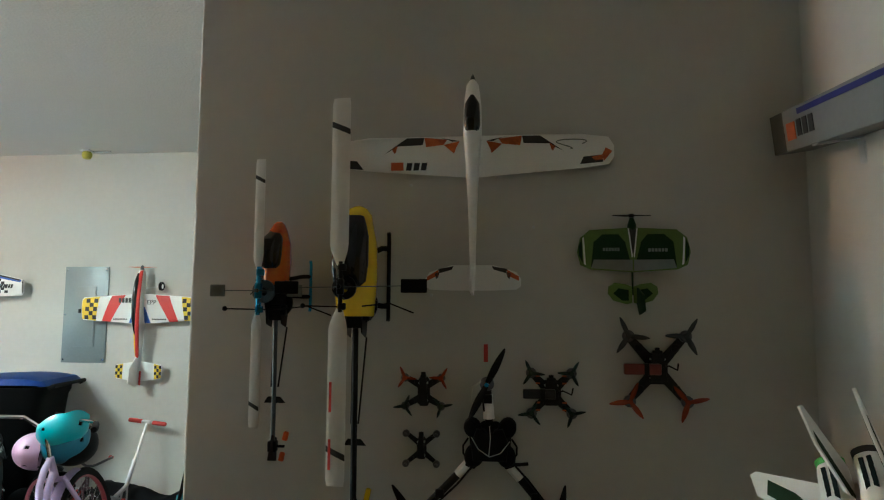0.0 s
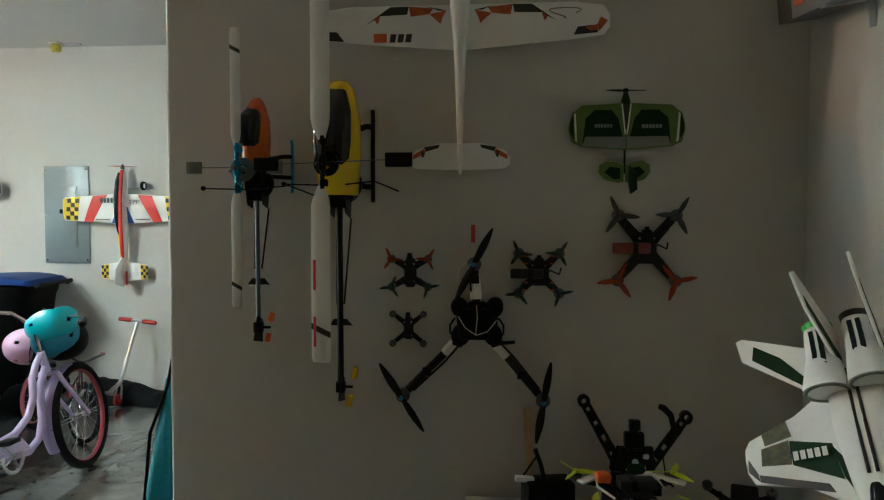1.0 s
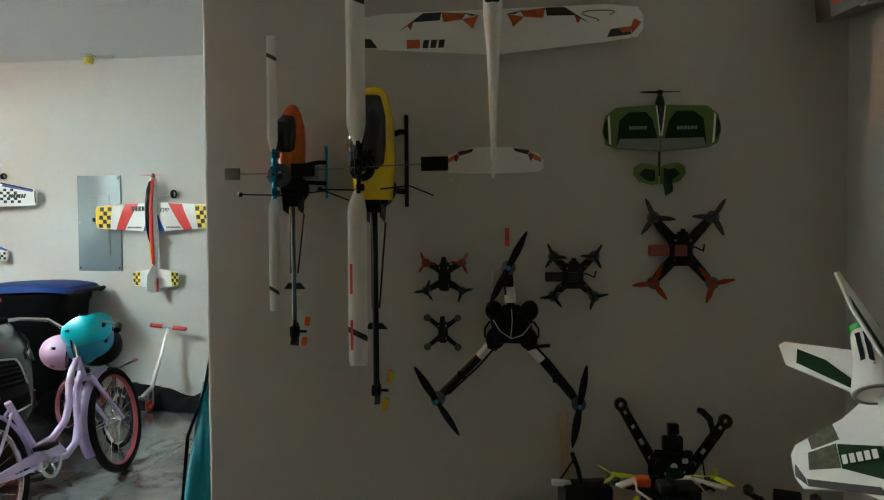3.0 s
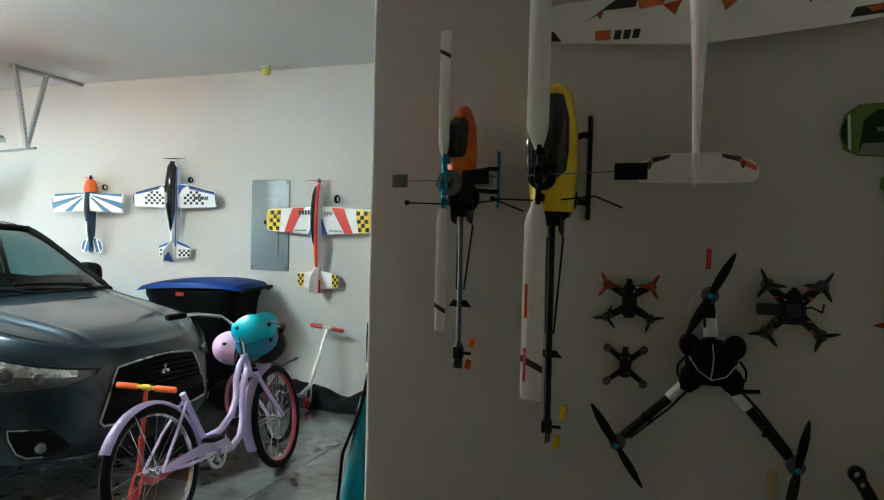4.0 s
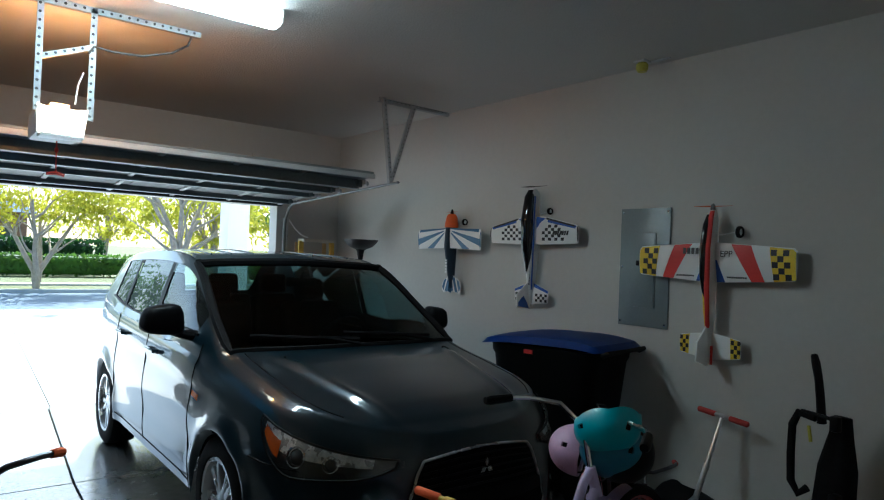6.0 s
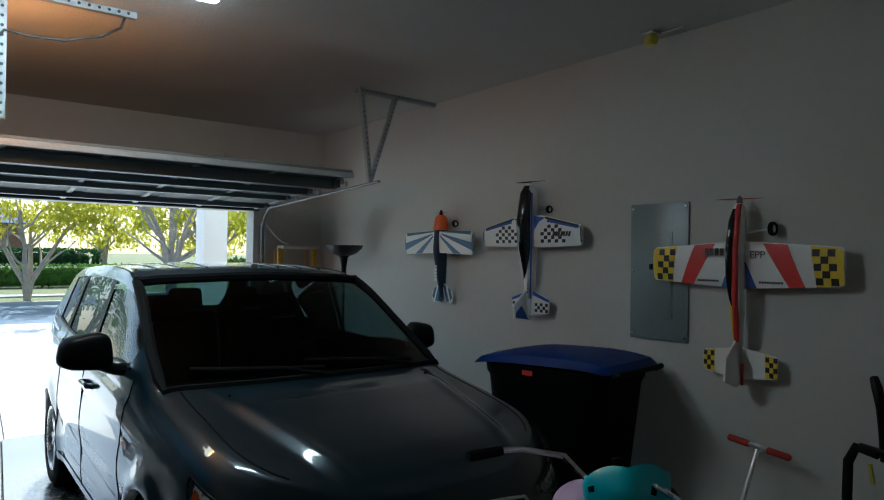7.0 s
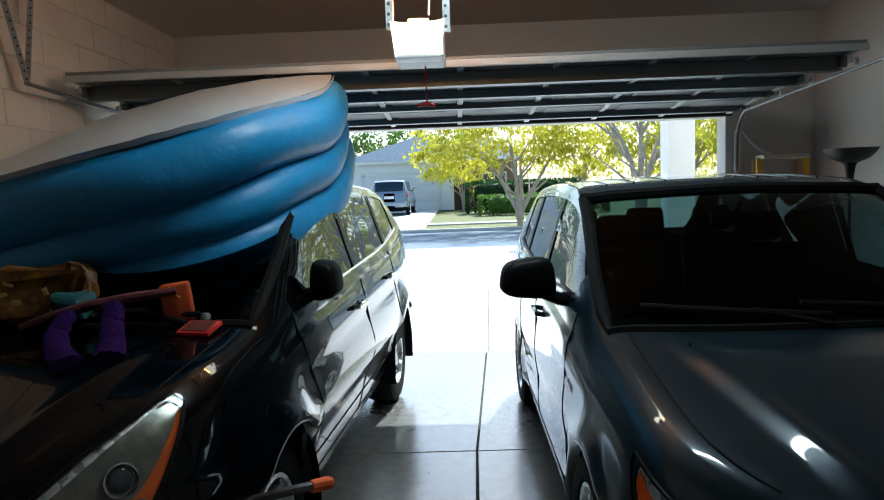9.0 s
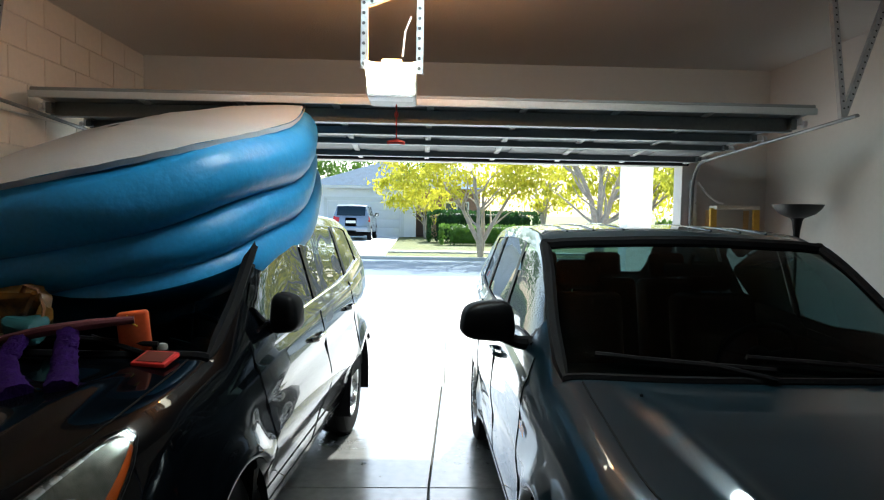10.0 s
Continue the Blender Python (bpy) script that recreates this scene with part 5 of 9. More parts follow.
prism(bm, [(-0.42, 0.10), (-0.54, 0.24), (-0.64, 0.24), (-0.66, 0.08)], -0.006, 0.006, Matrix(((0, 0, 1, 0), (1, 0, 0, 0), (0, 1, 0, 0), (0, 0, 0, 1))), bevel=0.002)
fin = part("fin", bm, FOAM, pl)
bm = bm_new()
prism(bm, [(-0.55, 0.17), (-0.60, 0.225), (-0.635, 0.225), (-0.655, 0.10), (-0.60, 0.13)], -0.0075, 0.0075, Matrix(((0, 0, 1, 0), (1, 0, 0, 0), (0, 1, 0, 0), (0, 0, 0, 1))))
part("blue_flash", bm, FOAM_B, fin)
propeller(pl, (0, 0.355, 0.09), 0.26, 0.022, "Y", BLACK_MATT, 8)
for sx in (1, -1):
    bm = bm_new()
    tube(bm, [(0.03 * sx, 0.13, 0.03), ((0.13 if sx > 0 else -0.05), 0.15, 0.03)], 0.004, 6)
    part("gear_leg", bm, ALU, pl)
    if sx > 0:
        small_wheel(pl, (0.14, 0.15, 0.035), 0.028)

# ---- blue and white sunburst plane with an orange cowl ----
pl = thing("model_airplane", wall_north_pose(-5.33, 1.82), "blue and white sunburst model plane with orange cowl on the wall", "model airplane", "wall planes")
w = Wing([(-0.475, 0.03, -0.11), (-0.465, 0.055, -0.135), (0, 0.07, -0.12), (0.465, 0.055, -0.135), (0.475, 0.03, -0.11)], 0.04, 0.12)
bm = bm_new()
w.build(bm)
wing = part("wing", bm, FOAM, pl)
for q in ([(0.03, 0.069), (0.45, 0.056), (0.45, 0.028), (0.05, 0.058)], [(0.06, 0.045), (0.468, -0.035), (0.468, -0.10), (0.06, 0.035)], [(0.05, 0.03), (0.32, -0.127), (0.22, -0.125), (0.05, 0.015)], [(0.468, 0.05), (0.475, 0.03), (0.475, -0.10), (0.46, -0.13)]):
    for qq in (q, mirror_quad(q)):
        bm = bm_new()
        w.mark(bm, qq, 0.0012, 8)
        part("sunray", bm, FOAM_T, wing, "steel blue sunray stripes")
bm = bm_new()
loft(bm, [(0.085, 0, 0.085, 0.040, 0.06), (-0.1, 0, 0.09, 0.036, 0.07), (-0.3, 0, 0.075, 0.025, 0.05), (-0.50, 0, 0.06, 0.012, 0.025)])
fus = part("fuselage", bm, mat("navy_foam", (0.014, 0.035, 0.065), 0.6, vary=0.1), pl)
bm = bm_new()
bars(bm, 0, 0, 0, 0.20, 0.028, 7)
o = tagged(part("writing", bm, FOAM, fus), kind="stuff")
o.matrix_basis = Matrix.Translation((0.012, -0.36, 0.135)) @ Matrix.Rotation(radians(90), 4, "Z")
bm = bm_new()
loft(bm, [(0.205, 0, 0.085, 0.030, 0.034), (0.185, 0, 0.085, 0.046, 0.050), (0.12, 0, 0.085, 0.058, 0.066), (0.075, 0, 0.085, 0.060, 0.068)], 22, 2.1)
part("cowl", bm, ORANGE, pl, "orange engine cowl")
bm = bm_new()
lathe(bm, [(0, 0.045), (0.012, 0.03), (0.018, 0.0), (0.02, -0.02), (0, -0.02)], 14, Matrix.Translation((0, 0.21, 0.085)) @ Matrix.Rotation(radians(-90), 4, "X"))
part("spinner", bm, BLACK, pl)
propeller(pl, (0, 0.225, 0.085), 0.16, 0.018, "Y", ORANGE_D, 6)
t = Wing([(-0.145, -0.47, -0.52), (-0.12, -0.43, -0.55), (0, -0.37, -0.53), (0.12, -0.43, -0.55), (0.145, -0.47, -0.52)], 0.010, 0.06)
bm = bm_new()
t.build(bm, 12)
tail = part("tailplane", bm, FOAM, pl)
for q in ([(0.012, -0.385), (0.05, -0.40), (0.10, -0.54), (0.06, -0.54)], [(0.075, -0.415), (0.115, -0.43), (0.14, -0.50), (0.115, -0.53)], [(0.0, -0.40), (0.012, -0.40), (0.03, -0.53), (0.0, -0.53)]):
    for qq in (q, mirror_quad(q)):
        bm = bm_new()
        t.mark(bm, qq, 0.001, 4)
        part("sunray", bm, FOAM_T, tail)
bm = bm_new()
prism(bm, [(-0.40, 0.07), (-0.46, 0.105), (-0.53, 0.105), (-0.55, 0.06)], -0.004, 0.004, Matrix(((0, 0, 1, 0), (1, 0, 0, 0), (0, 1, 0, 0), (0, 0, 0, 1))), bevel=0.002)
part("fin", bm, FOAM_T, pl)
for sx in (1, -1):
    bm = bm_new()
    tube(bm, [(0.04 * sx, 0.10, 0.03), ((0.12 if sx > 0 else -0.05), 0.13, 0.025)], 0.004, 6)
    part("gear_leg", bm, ALU, pl)
    if sx > 0:
        small_wheel(pl, (0.13, 0.13, 0.032), 0.030)
# ---- models on the partition wall ----
def part_pose(x, z, out=0.0, turn=0.0):
    return pose(x, PART_Y - out, z, 90, 0, 0) @ Matrix.Rotation(radians(turn), 4, "Z")


GREEN_D = mat("dark_green_print", (0.006, 0.030, 0.008), 0.5, vary=0.15, spec=0.15)
GREEN_L = mat("light_green_print", (0.10, 0.17, 0.025), 0.4, vary=0.1)
GREY_FILM = mat("grey_film", (0.20, 0.22, 0.20), 0.35, vary=0.1)
PROP_TEAL = mat("teal_prop", (0.012, 0.075, 0.075), 0.25, trans=0.45)
PROP_ORANGE = mat("orange_prop", (0.40, 0.055, 0.012), 0.25, trans=0.3)
PROP_LIME = mat("lime_prop", (0.62, 0.72, 0.02), 0.3, trans=0.1)
PROP_GREY = mat("smoke_prop", (0.07, 0.08, 0.09), 0.25, trans=0.2)
BATTERY = mat("battery_wrap", (0.020, 0.020, 0.022), 0.4, vary=0.2, spec=0.15)
REDWRAP = mat("red_battery_wrap", (0.16, 0.02, 0.015), 0.5, vary=0.15)
YEL_CANOPY = mat("yellow_canopy_paint", (0.82, 0.58, 0.02), 0.2, coat=0.8, vary=0.04, spec=0.15)
ORG_CANOPY = mat("orange_canopy_paint", (0.70, 0.20, 0.02), 0.2, coat=0.8, vary=0.1, col2=(0.62, 0.07, 0.015), scale=9)
GREEN_WIRE = mat("pale_wire", (0.55, 0.53, 0.48), 0.5)

# glider
gl = thing("model_glider", part_pose(0.424, 2.06), "white foam model glider with orange and black flashes on the wall", "model glider")
w = Wing([(-0.405, 0.030, -0.005), (-0.39, 0.055, -0.025), (-0.31, 0.066, -0.035), (0, 0.068, -0.058), (0.31, 0.066, -0.035), (0.39, 0.055, -0.025), (0.405, 0.030, -0.005)], 0.022, 0.035, 0.02)
bm = bm_new()
w.build(bm, 40)
wing = part("wing", bm, FOAM, gl)
FLASH = mat("burnt_orange_flash", (0.42, 0.075, 0.012), 0.4, vary=0.35, scale=25, col2=(0.62, 0.14, 0.02))
for q, mt in (([(0.039, 0.0515), (0.086, 0.041), (0.055, 0.014), (0.050, 0.030)], FLASH), ([(0.0755, 0.057), (0.1435, 0.064), (0.138, 0.035), (0.086, 0.041)], FLASH), ([(0.1435, 0.064), (0.195, 0.063), (0.226, 0.038), (0.148, 0.041)], FOAM_K),
              ([(0.195, 0.063), (0.264, 0.014), (0.235, 0.030), (0.222, 0.040)], FOAM_K), ([(0.039, 0.0515), (0.1015, 0.064), (0.0755, 0.057), (0.060, 0.050)], FOAM_K), ([(0.222, 0.040), (0.240, 0.030), (0.232, 0.016), (0.228, 0.020)], FLASH),
              ([(0.309, -0.024), (0.319, -0.003), (0.371, 0.002), (0.374, -0.019)], FOAM_K), ([(0.371, 0.002), (0.381, 0.0225), (0.400, 0.012), (0.376, -0.017)], FLASH), ([(0.340, -0.004), (0.371, 0.002), (0.374, -0.012), (0.352, -0.014)], FLASH)):
    for qq in ((q, mirror_quad(q)) if q[0][0] < 0.3 else (q,)):
        bm = bm_new()
        w.mark(bm, qq, 0.0012, 5)
        part("flash", bm, mt, wing)
bm = bm_new()
w.mark(bm, [(-0.405, 0.0), (-0.345, -0.004), (-0.325, -0.030), (-0.385, -0.026)], 0.0012, 4)
part("flash", bm, FOAM_K, wing)
bm = bm_new()
w.mark(bm, [(-0.242, -0.010), (-0.205, -0.010), (-0.205, -0.034), (-0.242, -0.034)], 0.0014, 3)
part("logo_block", bm, ORANGE_D, wing, "plain orange logo block")
bm = bm_new()
for k in range(3):
    x0 = -0.198 + k * 0.022
    w.mark(bm, [(x0 + 0.004, -0.012), (x0 + 0.020, -0.012), (x0 + 0.016, -0.034), (x0, -0.034)], 0.0014, 2)
part("logo_bars", bm, FOAM_K, wing)
bm = bm_new()
tube(bm, [(0.285 + 0.03 * math.cos(a) + 0.02 * math.sin(2 * a), 0.035 + 0.014 * math.sin(a), w.top(0.285, 0.035) + 0.001) for a in steps(0, 5.2, 20)], 0.0016, 4)
part("swirl", bm, GREY_FILM, wing)
bm = bm_new()
loft(bm, [(0.235, 0, 0.045, 0.006, 0.008), (0.215, 0, 0.05, 0.018, 0.022), (0.15, 0, 0.055, 0.026, 0.034), (0.06, 0, 0.058, 0.027, 0.034), (-0.02, 0, 0.055, 0.020, 0.026), (-0.15, 0, 0.05, 0.013, 0.016), (-0.36, 0, 0.045, 0.007, 0.009), (-0.40, 0, 0.045, 0.004, 0.007)])
part("fuselage", bm, FOAM, gl)
bm = bm_new()
loft(bm, [(0.178, 0, 0.072, 0.008, 0.010), (0.15, 0, 0.076, 0.022, 0.018), (0.09, 0, 0.078, 0.024, 0.020), (0.062, 0, 0.075, 0.018, 0.014)], 20, 2.6)
part("canopy", bm, CANOPY, gl)
bm = bm_new()
lathe(bm, [(0, 0.03), (0.006, 0.02), (0.011, 0.0), (0.011, -0.004)], 14, Matrix.Translation((0, 0.222, 0.047)) @ Matrix.Rotation(radians(-90), 4, "X"))
part("nose_cone", bm, FOAM_K, gl)
t = Wing([(-0.138, -0.355, -0.375), (-0.125, -0.335, -0.385), (-0.06, -0.315, -0.388), (0.06, -0.315, -0.388), (0.125, -0.335, -0.385), (0.138, -0.355, -0.375)], 0.010, 0.045)
bm = bm_new()
t.build(bm, 16)
tail = part("tailplane", bm, FOAM, gl)
for q, mt in (([(0.055, -0.318), (0.10, -0.326), (0.095, -0.338), (0.06, -0.328)], FOAM_K), ([(0.098, -0.328), (0.132, -0.348), (0.132, -0.36), (0.10, -0.345)], ORANGE_D), ([(0.095, -0.335), (0.11, -0.338), (0.105, -0.356), (0.10, -0.350)], FOAM_K)):
    for qq in (q, mirror_quad(q)):
        bm = bm_new()
        t.mark(bm, qq, 0.001, 3)
        part("flash", bm, mt, tail)
bm = bm_new()
prism(bm, [(-0.31, 0.045), (-0.36, 0.12), (-0.395, 0.12), (-0.402, 0.045)], -0.004, 0.004, Matrix(((0, 0, 1, 0), (1, 0, 0, 0), (0, 1, 0, 0), (0, 0, 0, 1))), bevel=0.0015)
part("fin", bm, FOAM, gl)


def helicopter(x, z, out, blade, chord, boom, body, label, canopy, accent, skid_mat, skid_x, skid_y, tail_mat, fly, heads):
    """A model helicopter, nose up and skids to the wall."""
    h = thing("model_helicopter", part_pose(x, z), label, "model helicopter", "wall helicopters")
    zr = out
    for sgn in (1, -1):
        bm = bm_new()
        r0 = 0.055
        def f(u, v):
            y = sgn * (r0 + (blade - r0) * u)
            c = chord * (1.0 if u > 0.10 else 0.35 + 6.5 * u) * (0.9 if u > 0.985 else 1.0)
            th = 0.05 * c * math.sqrt(max(0.0, 1 - (2 * v) ** 2))
            return Vector((v * c - 0.1 * c, y, zr + th + 0.12 * v * c))
        us = [0, 0.04, 0.08, 0.12, 0.4, 0.7, 0.97, 0.99, 1.0]
        vs = [-0.5, -0.4, -0.2, 0, 0.2, 0.4, 0.5]
        grid(bm, f, us, vs)
        grid(bm, lambda u, v: f(u, v) - Vector((0, 0, 0.10 * chord * math.sqrt(max(0.0, 1 - (2 * v) ** 2)) + 0.0006)), us, vs)
        bl = part("rotor_blade", bm, WHITE, h, "white rotor blade with black tip band")
        bm = bm_new()
        grid(bm, lambda u, v: f(0.80 + 0.035 * u - 0.05 * v * sgn, v) + Vector((0, 0, 0.0016)), [0, 1], vs)
        part("tip_band", bm, FOAM_K, bl)
        if sgn < 0 and heads > 1:
            for u0 in (0.42, 0.74):
                bm = bm_new()
                grid(bm, lambda u, v: f(u0 + 0.17 * u, -0.38 + v * 0.14) + Vector((0, 0, 0.0018)), steps(0, 1, 4), [0, 1])
                part("red_writing", bm, FOAM_R, bl)
    bm = bm_new()
    box(bm, (0, 0, zr), (0.018, 0.042, 0.017), bevel=0.004)
    tube(bm, [(0, -0.065, zr), (0, 0.065, zr)], 0.006, 10)
    for sy in (0.05, -0.05):
        box(bm, (0.004, sy, zr), (0.020, 0.018, 0.014), bevel=0.003)
    head = part("rotor_head", bm, BLACK if heads > 1 else BLUEALU, h)
    bm = bm_new()
    tube(bm, [(0, 0, 0.08), (0, 0, zr + 0.02)], 0.005, 8)
    lathe(bm, [(0.012, zr - 0.05), (0.032, zr - 0.045), (0.032, zr - 0.035), (0.014, zr - 0.03)], 16)
    for a in range(4):
        tube(bm, [(0.028 * math.cos(a * 1.57), 0.028 * math.sin(a * 1.57), zr - 0.04), (0.02 * math.cos(a * 1.57 + 0.3), 0.03 * math.sin(a * 1.57 + 0.3), zr + 0.004)], 0.0022, 5)
    part("main_shaft", bm, BLACK if heads > 1 else STRUT, head)
    fx, pw, ph = fly
    bm = bm_new()
    ends = {1: (fx, zr + 0.018), -1: (-fx, zr + 0.018)}
    if heads > 1:
        # the flybar hangs tilted, one paddle nearer the wall
        ends = {1: (fx, zr + 0.055), -1: (-0.125, zr - 0.045)}
    tube(bm, [(ends[-1][0], 0, ends[-1][1]), (ends[1][0], 0, ends[1][1])], 0.0012, 6)
    part("flybar", bm, STRUT, h)
    for sgn in (1, -1):
        bm = bm_new()
        box(bm, (ends[sgn][0] + sgn * pw / 2, 0, ends[sgn][1]), (pw, ph, 0.006), bevel=0.0025)
        part("paddle", bm, BLACK if heads > 1 else GREY_FILM, h)
    # frame, gears, servos
    bm = bm_new()
    for sx in (-0.022, 0.022):
        prism(bm, [(0.05, 0.045), (0.06, 0.10), (-0.02, 0.115), (-0.09, 0.10), (-0.10, 0.06), (-0.03, 0.04)], -0.0012, 0.0012, Matrix.Translation((sx, 0, 0)) @ Matrix(((0, 0, 1, 0), (1, 0, 0, 0), (0, 1, 0, 0), (0, 0, 0, 1))) @ Matrix.Scale(body, 4))
    for yy, zz, sx, sy, sz in ((-0.01, 0.085, 0.036, 0.05, 0.03), (-0.06, 0.08, 0.034, 0.04, 0.035), (0.03, 0.075, 0.034, 0.03, 0.03)):
        box(bm, (0, yy * body, zz * body), (sx * body, sy * body, sz * body), bevel=0.003)
    lathe(bm, [(0, 0.060 * body), (0.042 * body, 0.060 * body), (0.042 * body, 0.068 * body), (0, 0.068 * body)], 24, Matrix.Translation((0, -0.03 * body, 0)))
    part("frame", bm, CARBON, h)
    for k, (xx, yy) in enumerate(((0.028, 0.02), (-0.028, 0.0), (0.026, -0.05))):
        bm = bm_new()
        box(bm, (xx * body, yy * body, 0.095 * body), (0.014 * body, 0.028 * body, 0.026 * body), bevel=0.002)
        part("servo", bm, BLACK, h)
    bm = bm_new()
    lo, hi = canopy[0], canopy[1]
    ln = hi - lo
    wd = canopy[2]
    loft(bm, [(hi, 0, 0.075 * body, wd * 0.22, 0.010), (hi - 0.008, 0, 0.076 * body, wd * 0.44, 0.018 * body), (hi - 0.026, 0, 0.079 * body, wd * 0.66, 0.031 * body), (hi - ln * 0.35, 0, 0.085 * body, wd * 0.95, 0.048 * body), (lo + ln * 0.35, 0, 0.088 * body, wd, 0.056 * body), (lo, 0, 0.085 * body, wd * 0.85, 0.050 * body)], 24, 2.3)
    can = part("canopy", bm, accent, h)
    bm = bm_new()
    loft(bm, [(hi - 0.016, -0.002, 0.090 * body, wd * 0.22, 0.008), (hi - 0.034, -0.003, 0.100 * body, wd * 0.50, 0.014 * body), (hi - ln * 0.3, -0.004, 0.120 * body, wd * 0.80, 0.020 * body), (lo + ln * 0.45, -0.004, 0.134 * body, wd * 0.86, 0.018 * body), (lo + ln * 0.30, -0.003, 0.137 * body, wd * 0.76, 0.012 * body), (lo + ln * 0.25, -0.002, 0.137 * body, wd * 0.45, 0.008 * body)], 20, 2.6)
    part("canopy_window", bm, CANOPY, can, "black canopy window")
    bm = bm_new()
    tube(bm, [(0, -0.08 * body, 0.085 * body), (0, -boom, 0.080 * body)], 0.0065 * body, 10)
    part("tail_boom", bm, STRUT if heads == 1 else CARBON, h)
    for sx in (1, -1):
        bm = bm_new()
        tube(bm, [(0.02 * sx, -0.10 * body, 0.045 * body), (0.010 * sx, -boom * 0.62, 0.078 * body)], 0.0026, 6)
        part("boom_strut", bm, CARBON, h)
    bm = bm_new()
    prism(bm, [(-0.030, -0.010), (0.034, -0.010), (0.018, 0.008), (-0.018, 0.008)], -0.001, 0.001, Matrix.Translation((0, -boom * 0.70, 0.08 * body)), bevel=0.0)
    part("tail_stabiliser", bm, CARBON, h)
    bm = bm_new()
    prism(bm, [(-0.045, 0.0), (0.02, 0.0), (0.035, 0.04), (-0.03, 0.07)], -0.001, 0.001, Matrix.Translation((0.004, -boom, 0.06 * body)) @ Matrix(((0, 0, 1, 0), (1, 0, 0, 0), (0, 1, 0, 0), (0, 0, 0, 1))))
    part("tail_fin", bm, CARBON, h)
    bm = bm_new()
    box(bm, (0.0, -boom, 0.08 * body), (0.024, 0.03, 0.024), bevel=0.003)
    tube(bm, [(0, -boom, 0.08 * body), (0.034, -boom, 0.08 * body)], 0.004, 8)
    part("tail_gearbox", bm, BLACK, h)
    for sgn in (1, -1):
        bm = bm_new()
        box(bm, (0.032, -boom + sgn * 0.030 * body, 0.08 * body + sgn * 0.004), (0.015, 0.026 * body, 0.012 * body), Matrix.Translation((0.032, -boom, 0)) @ Matrix.Rotation(radians(-12), 4, "Z") @ Matrix.Translation((-0.032, boom, 0)), bevel=0.004)
        part("tail_blade", bm, tail_mat, h)
    for sx in (1, -1):
        bm = bm_new()
        y0, y1 = skid_y
        tube(bm, [(sx * skid_x, y1 + 0.012, 0.016), (sx * skid_x, y1, 0.010), (sx * skid_x, y0, 0.010), (sx * skid_x, y0 - 0.008, 0.013)], 0.0045 * body, 8)
        sk = part("skid", bm, skid_mat, h)
        for yy in (y0 + 0.035, y1 - 0.035):
            bm = bm_new()
            tube(bm, [(sx * skid_x, yy, 0.011), (sx * skid_x * 0.75, yy, 0.022), (sx * 0.015, yy * 0.8, 0.042 * body)], 0.006 * body, 6, flat=0.6)
            part("skid_strut", bm, BLACK, sk)
    bm = bm_new()
    zz = 0.14 * body
    tube(bm, [(-0.13, -0.047, zz), (0.0, -0.05, zz - 0.02), (0.11, -0.04, zz), (0.17, -0.065, zz - 0.03)], 0.0022, 5)
    ellipsoid(bm, (-0.13, -0.047, zz), (0.007, 0.007, 0.007))
    part("antenna_rod", bm, BLACK, h)
    return h


helicopter(-0.142, 1.664, 0.225, 0.360, 0.029, 0.435, 1.0, "small orange model helicopter with white blades hung nose up", (0.02, 0.207, 0.038), ORG_CANOPY, BLUEALU, 0.078, (-0.045, 0.085), ORANGE, (0.085, 0.042, 0.032), 1)
helicopter(0.100, 1.672, 0.290, 0.495, 0.050, 0.600, 1.35, "large yellow model helicopter with white blades hung nose up", (-0.075, 0.238, 0.060), YEL_CANOPY, BLACK, 0.073, (-0.08, 0.16), YEL_CANOPY, (0.165, 0.065, 0.034), 2)

# small green park flyer
gp = thing("model_airplane", part_pose(0.877, 1.79), "small green model plane with rounded translucent wing on the wall", "model airplane")
w = Wing([(-0.156, -0.005, -0.012), (-0.148, 0.032, -0.045), (-0.12, 0.055, -0.058), (0, 0.062, -0.066), (0.12, 0.055, -0.058), (0.148, 0.032, -0.045), (0.156, -0.005, -0.012)], 0.014, 0.035, 0.05)
bm = bm_new()
w.build(bm, 30)
wing = part("wing", bm, GREEN_L, gp)
for q, mt in (([(0.022, 0.02), (0.11, 0.02), (0.118, -0.05), (0.002, -0.058)], GREEN_D), ([(0.04, 0.042), (0.085, 0.042), (0.112, 0.018), (0.020, 0.018)], GREEN_D), ([(0.002, -0.03), (0.11, -0.03), (0.118, -0.054), (0.002, -0.062)], GREY_FILM), ([(0.137, 0.035), (0.142, 0.030), (0.138, -0.042), (0.132, -0.046)], FOAM), ([(0.143, 0.03), (0.153, 0.006), (0.152, -0.018), (0.141, -0.04)], GREEN_D), ([(0.010, 0.059), (0.014, 0.059), (0.004, -0.025), (0.001, -0.02)], FOAM), ([(0.0, 0.058), (0.010, 0.058), (0.002, -0.01), (0.0, -0.01)], FOAM_K)):
    for qq in (q, mirror_quad(q)):
        bm = bm_new()
        w.mark(bm, qq, 0.001 + 0.0006 * (mt is not GREEN_D), 5)
        part("marking", bm, mt, wing)
bm = bm_new()
bars(bm, -0.085, -0.006, 0.0475, 0.048, 0.009, 6)
bars(bm, 0.04, -0.008, 0.0475, 0.055, 0.009, 6)
tagged(part("writing", bm, GREY_FILM, wing), kind="stuff")
bm = bm_new()
loft(bm, [(0.09, 0, 0.025, 0.006, 0.008), (0.07, 0, 0.025, 0.012, 0.014), (-0.03, 0, 0.022, 0.012, 0.014), (-0.06, 0, 0.02, 0.003, 0.003), (-0.13, 0, 0.018, 0.0025, 0.0025)])
part("fuselage", bm, GREEN_D, gp)
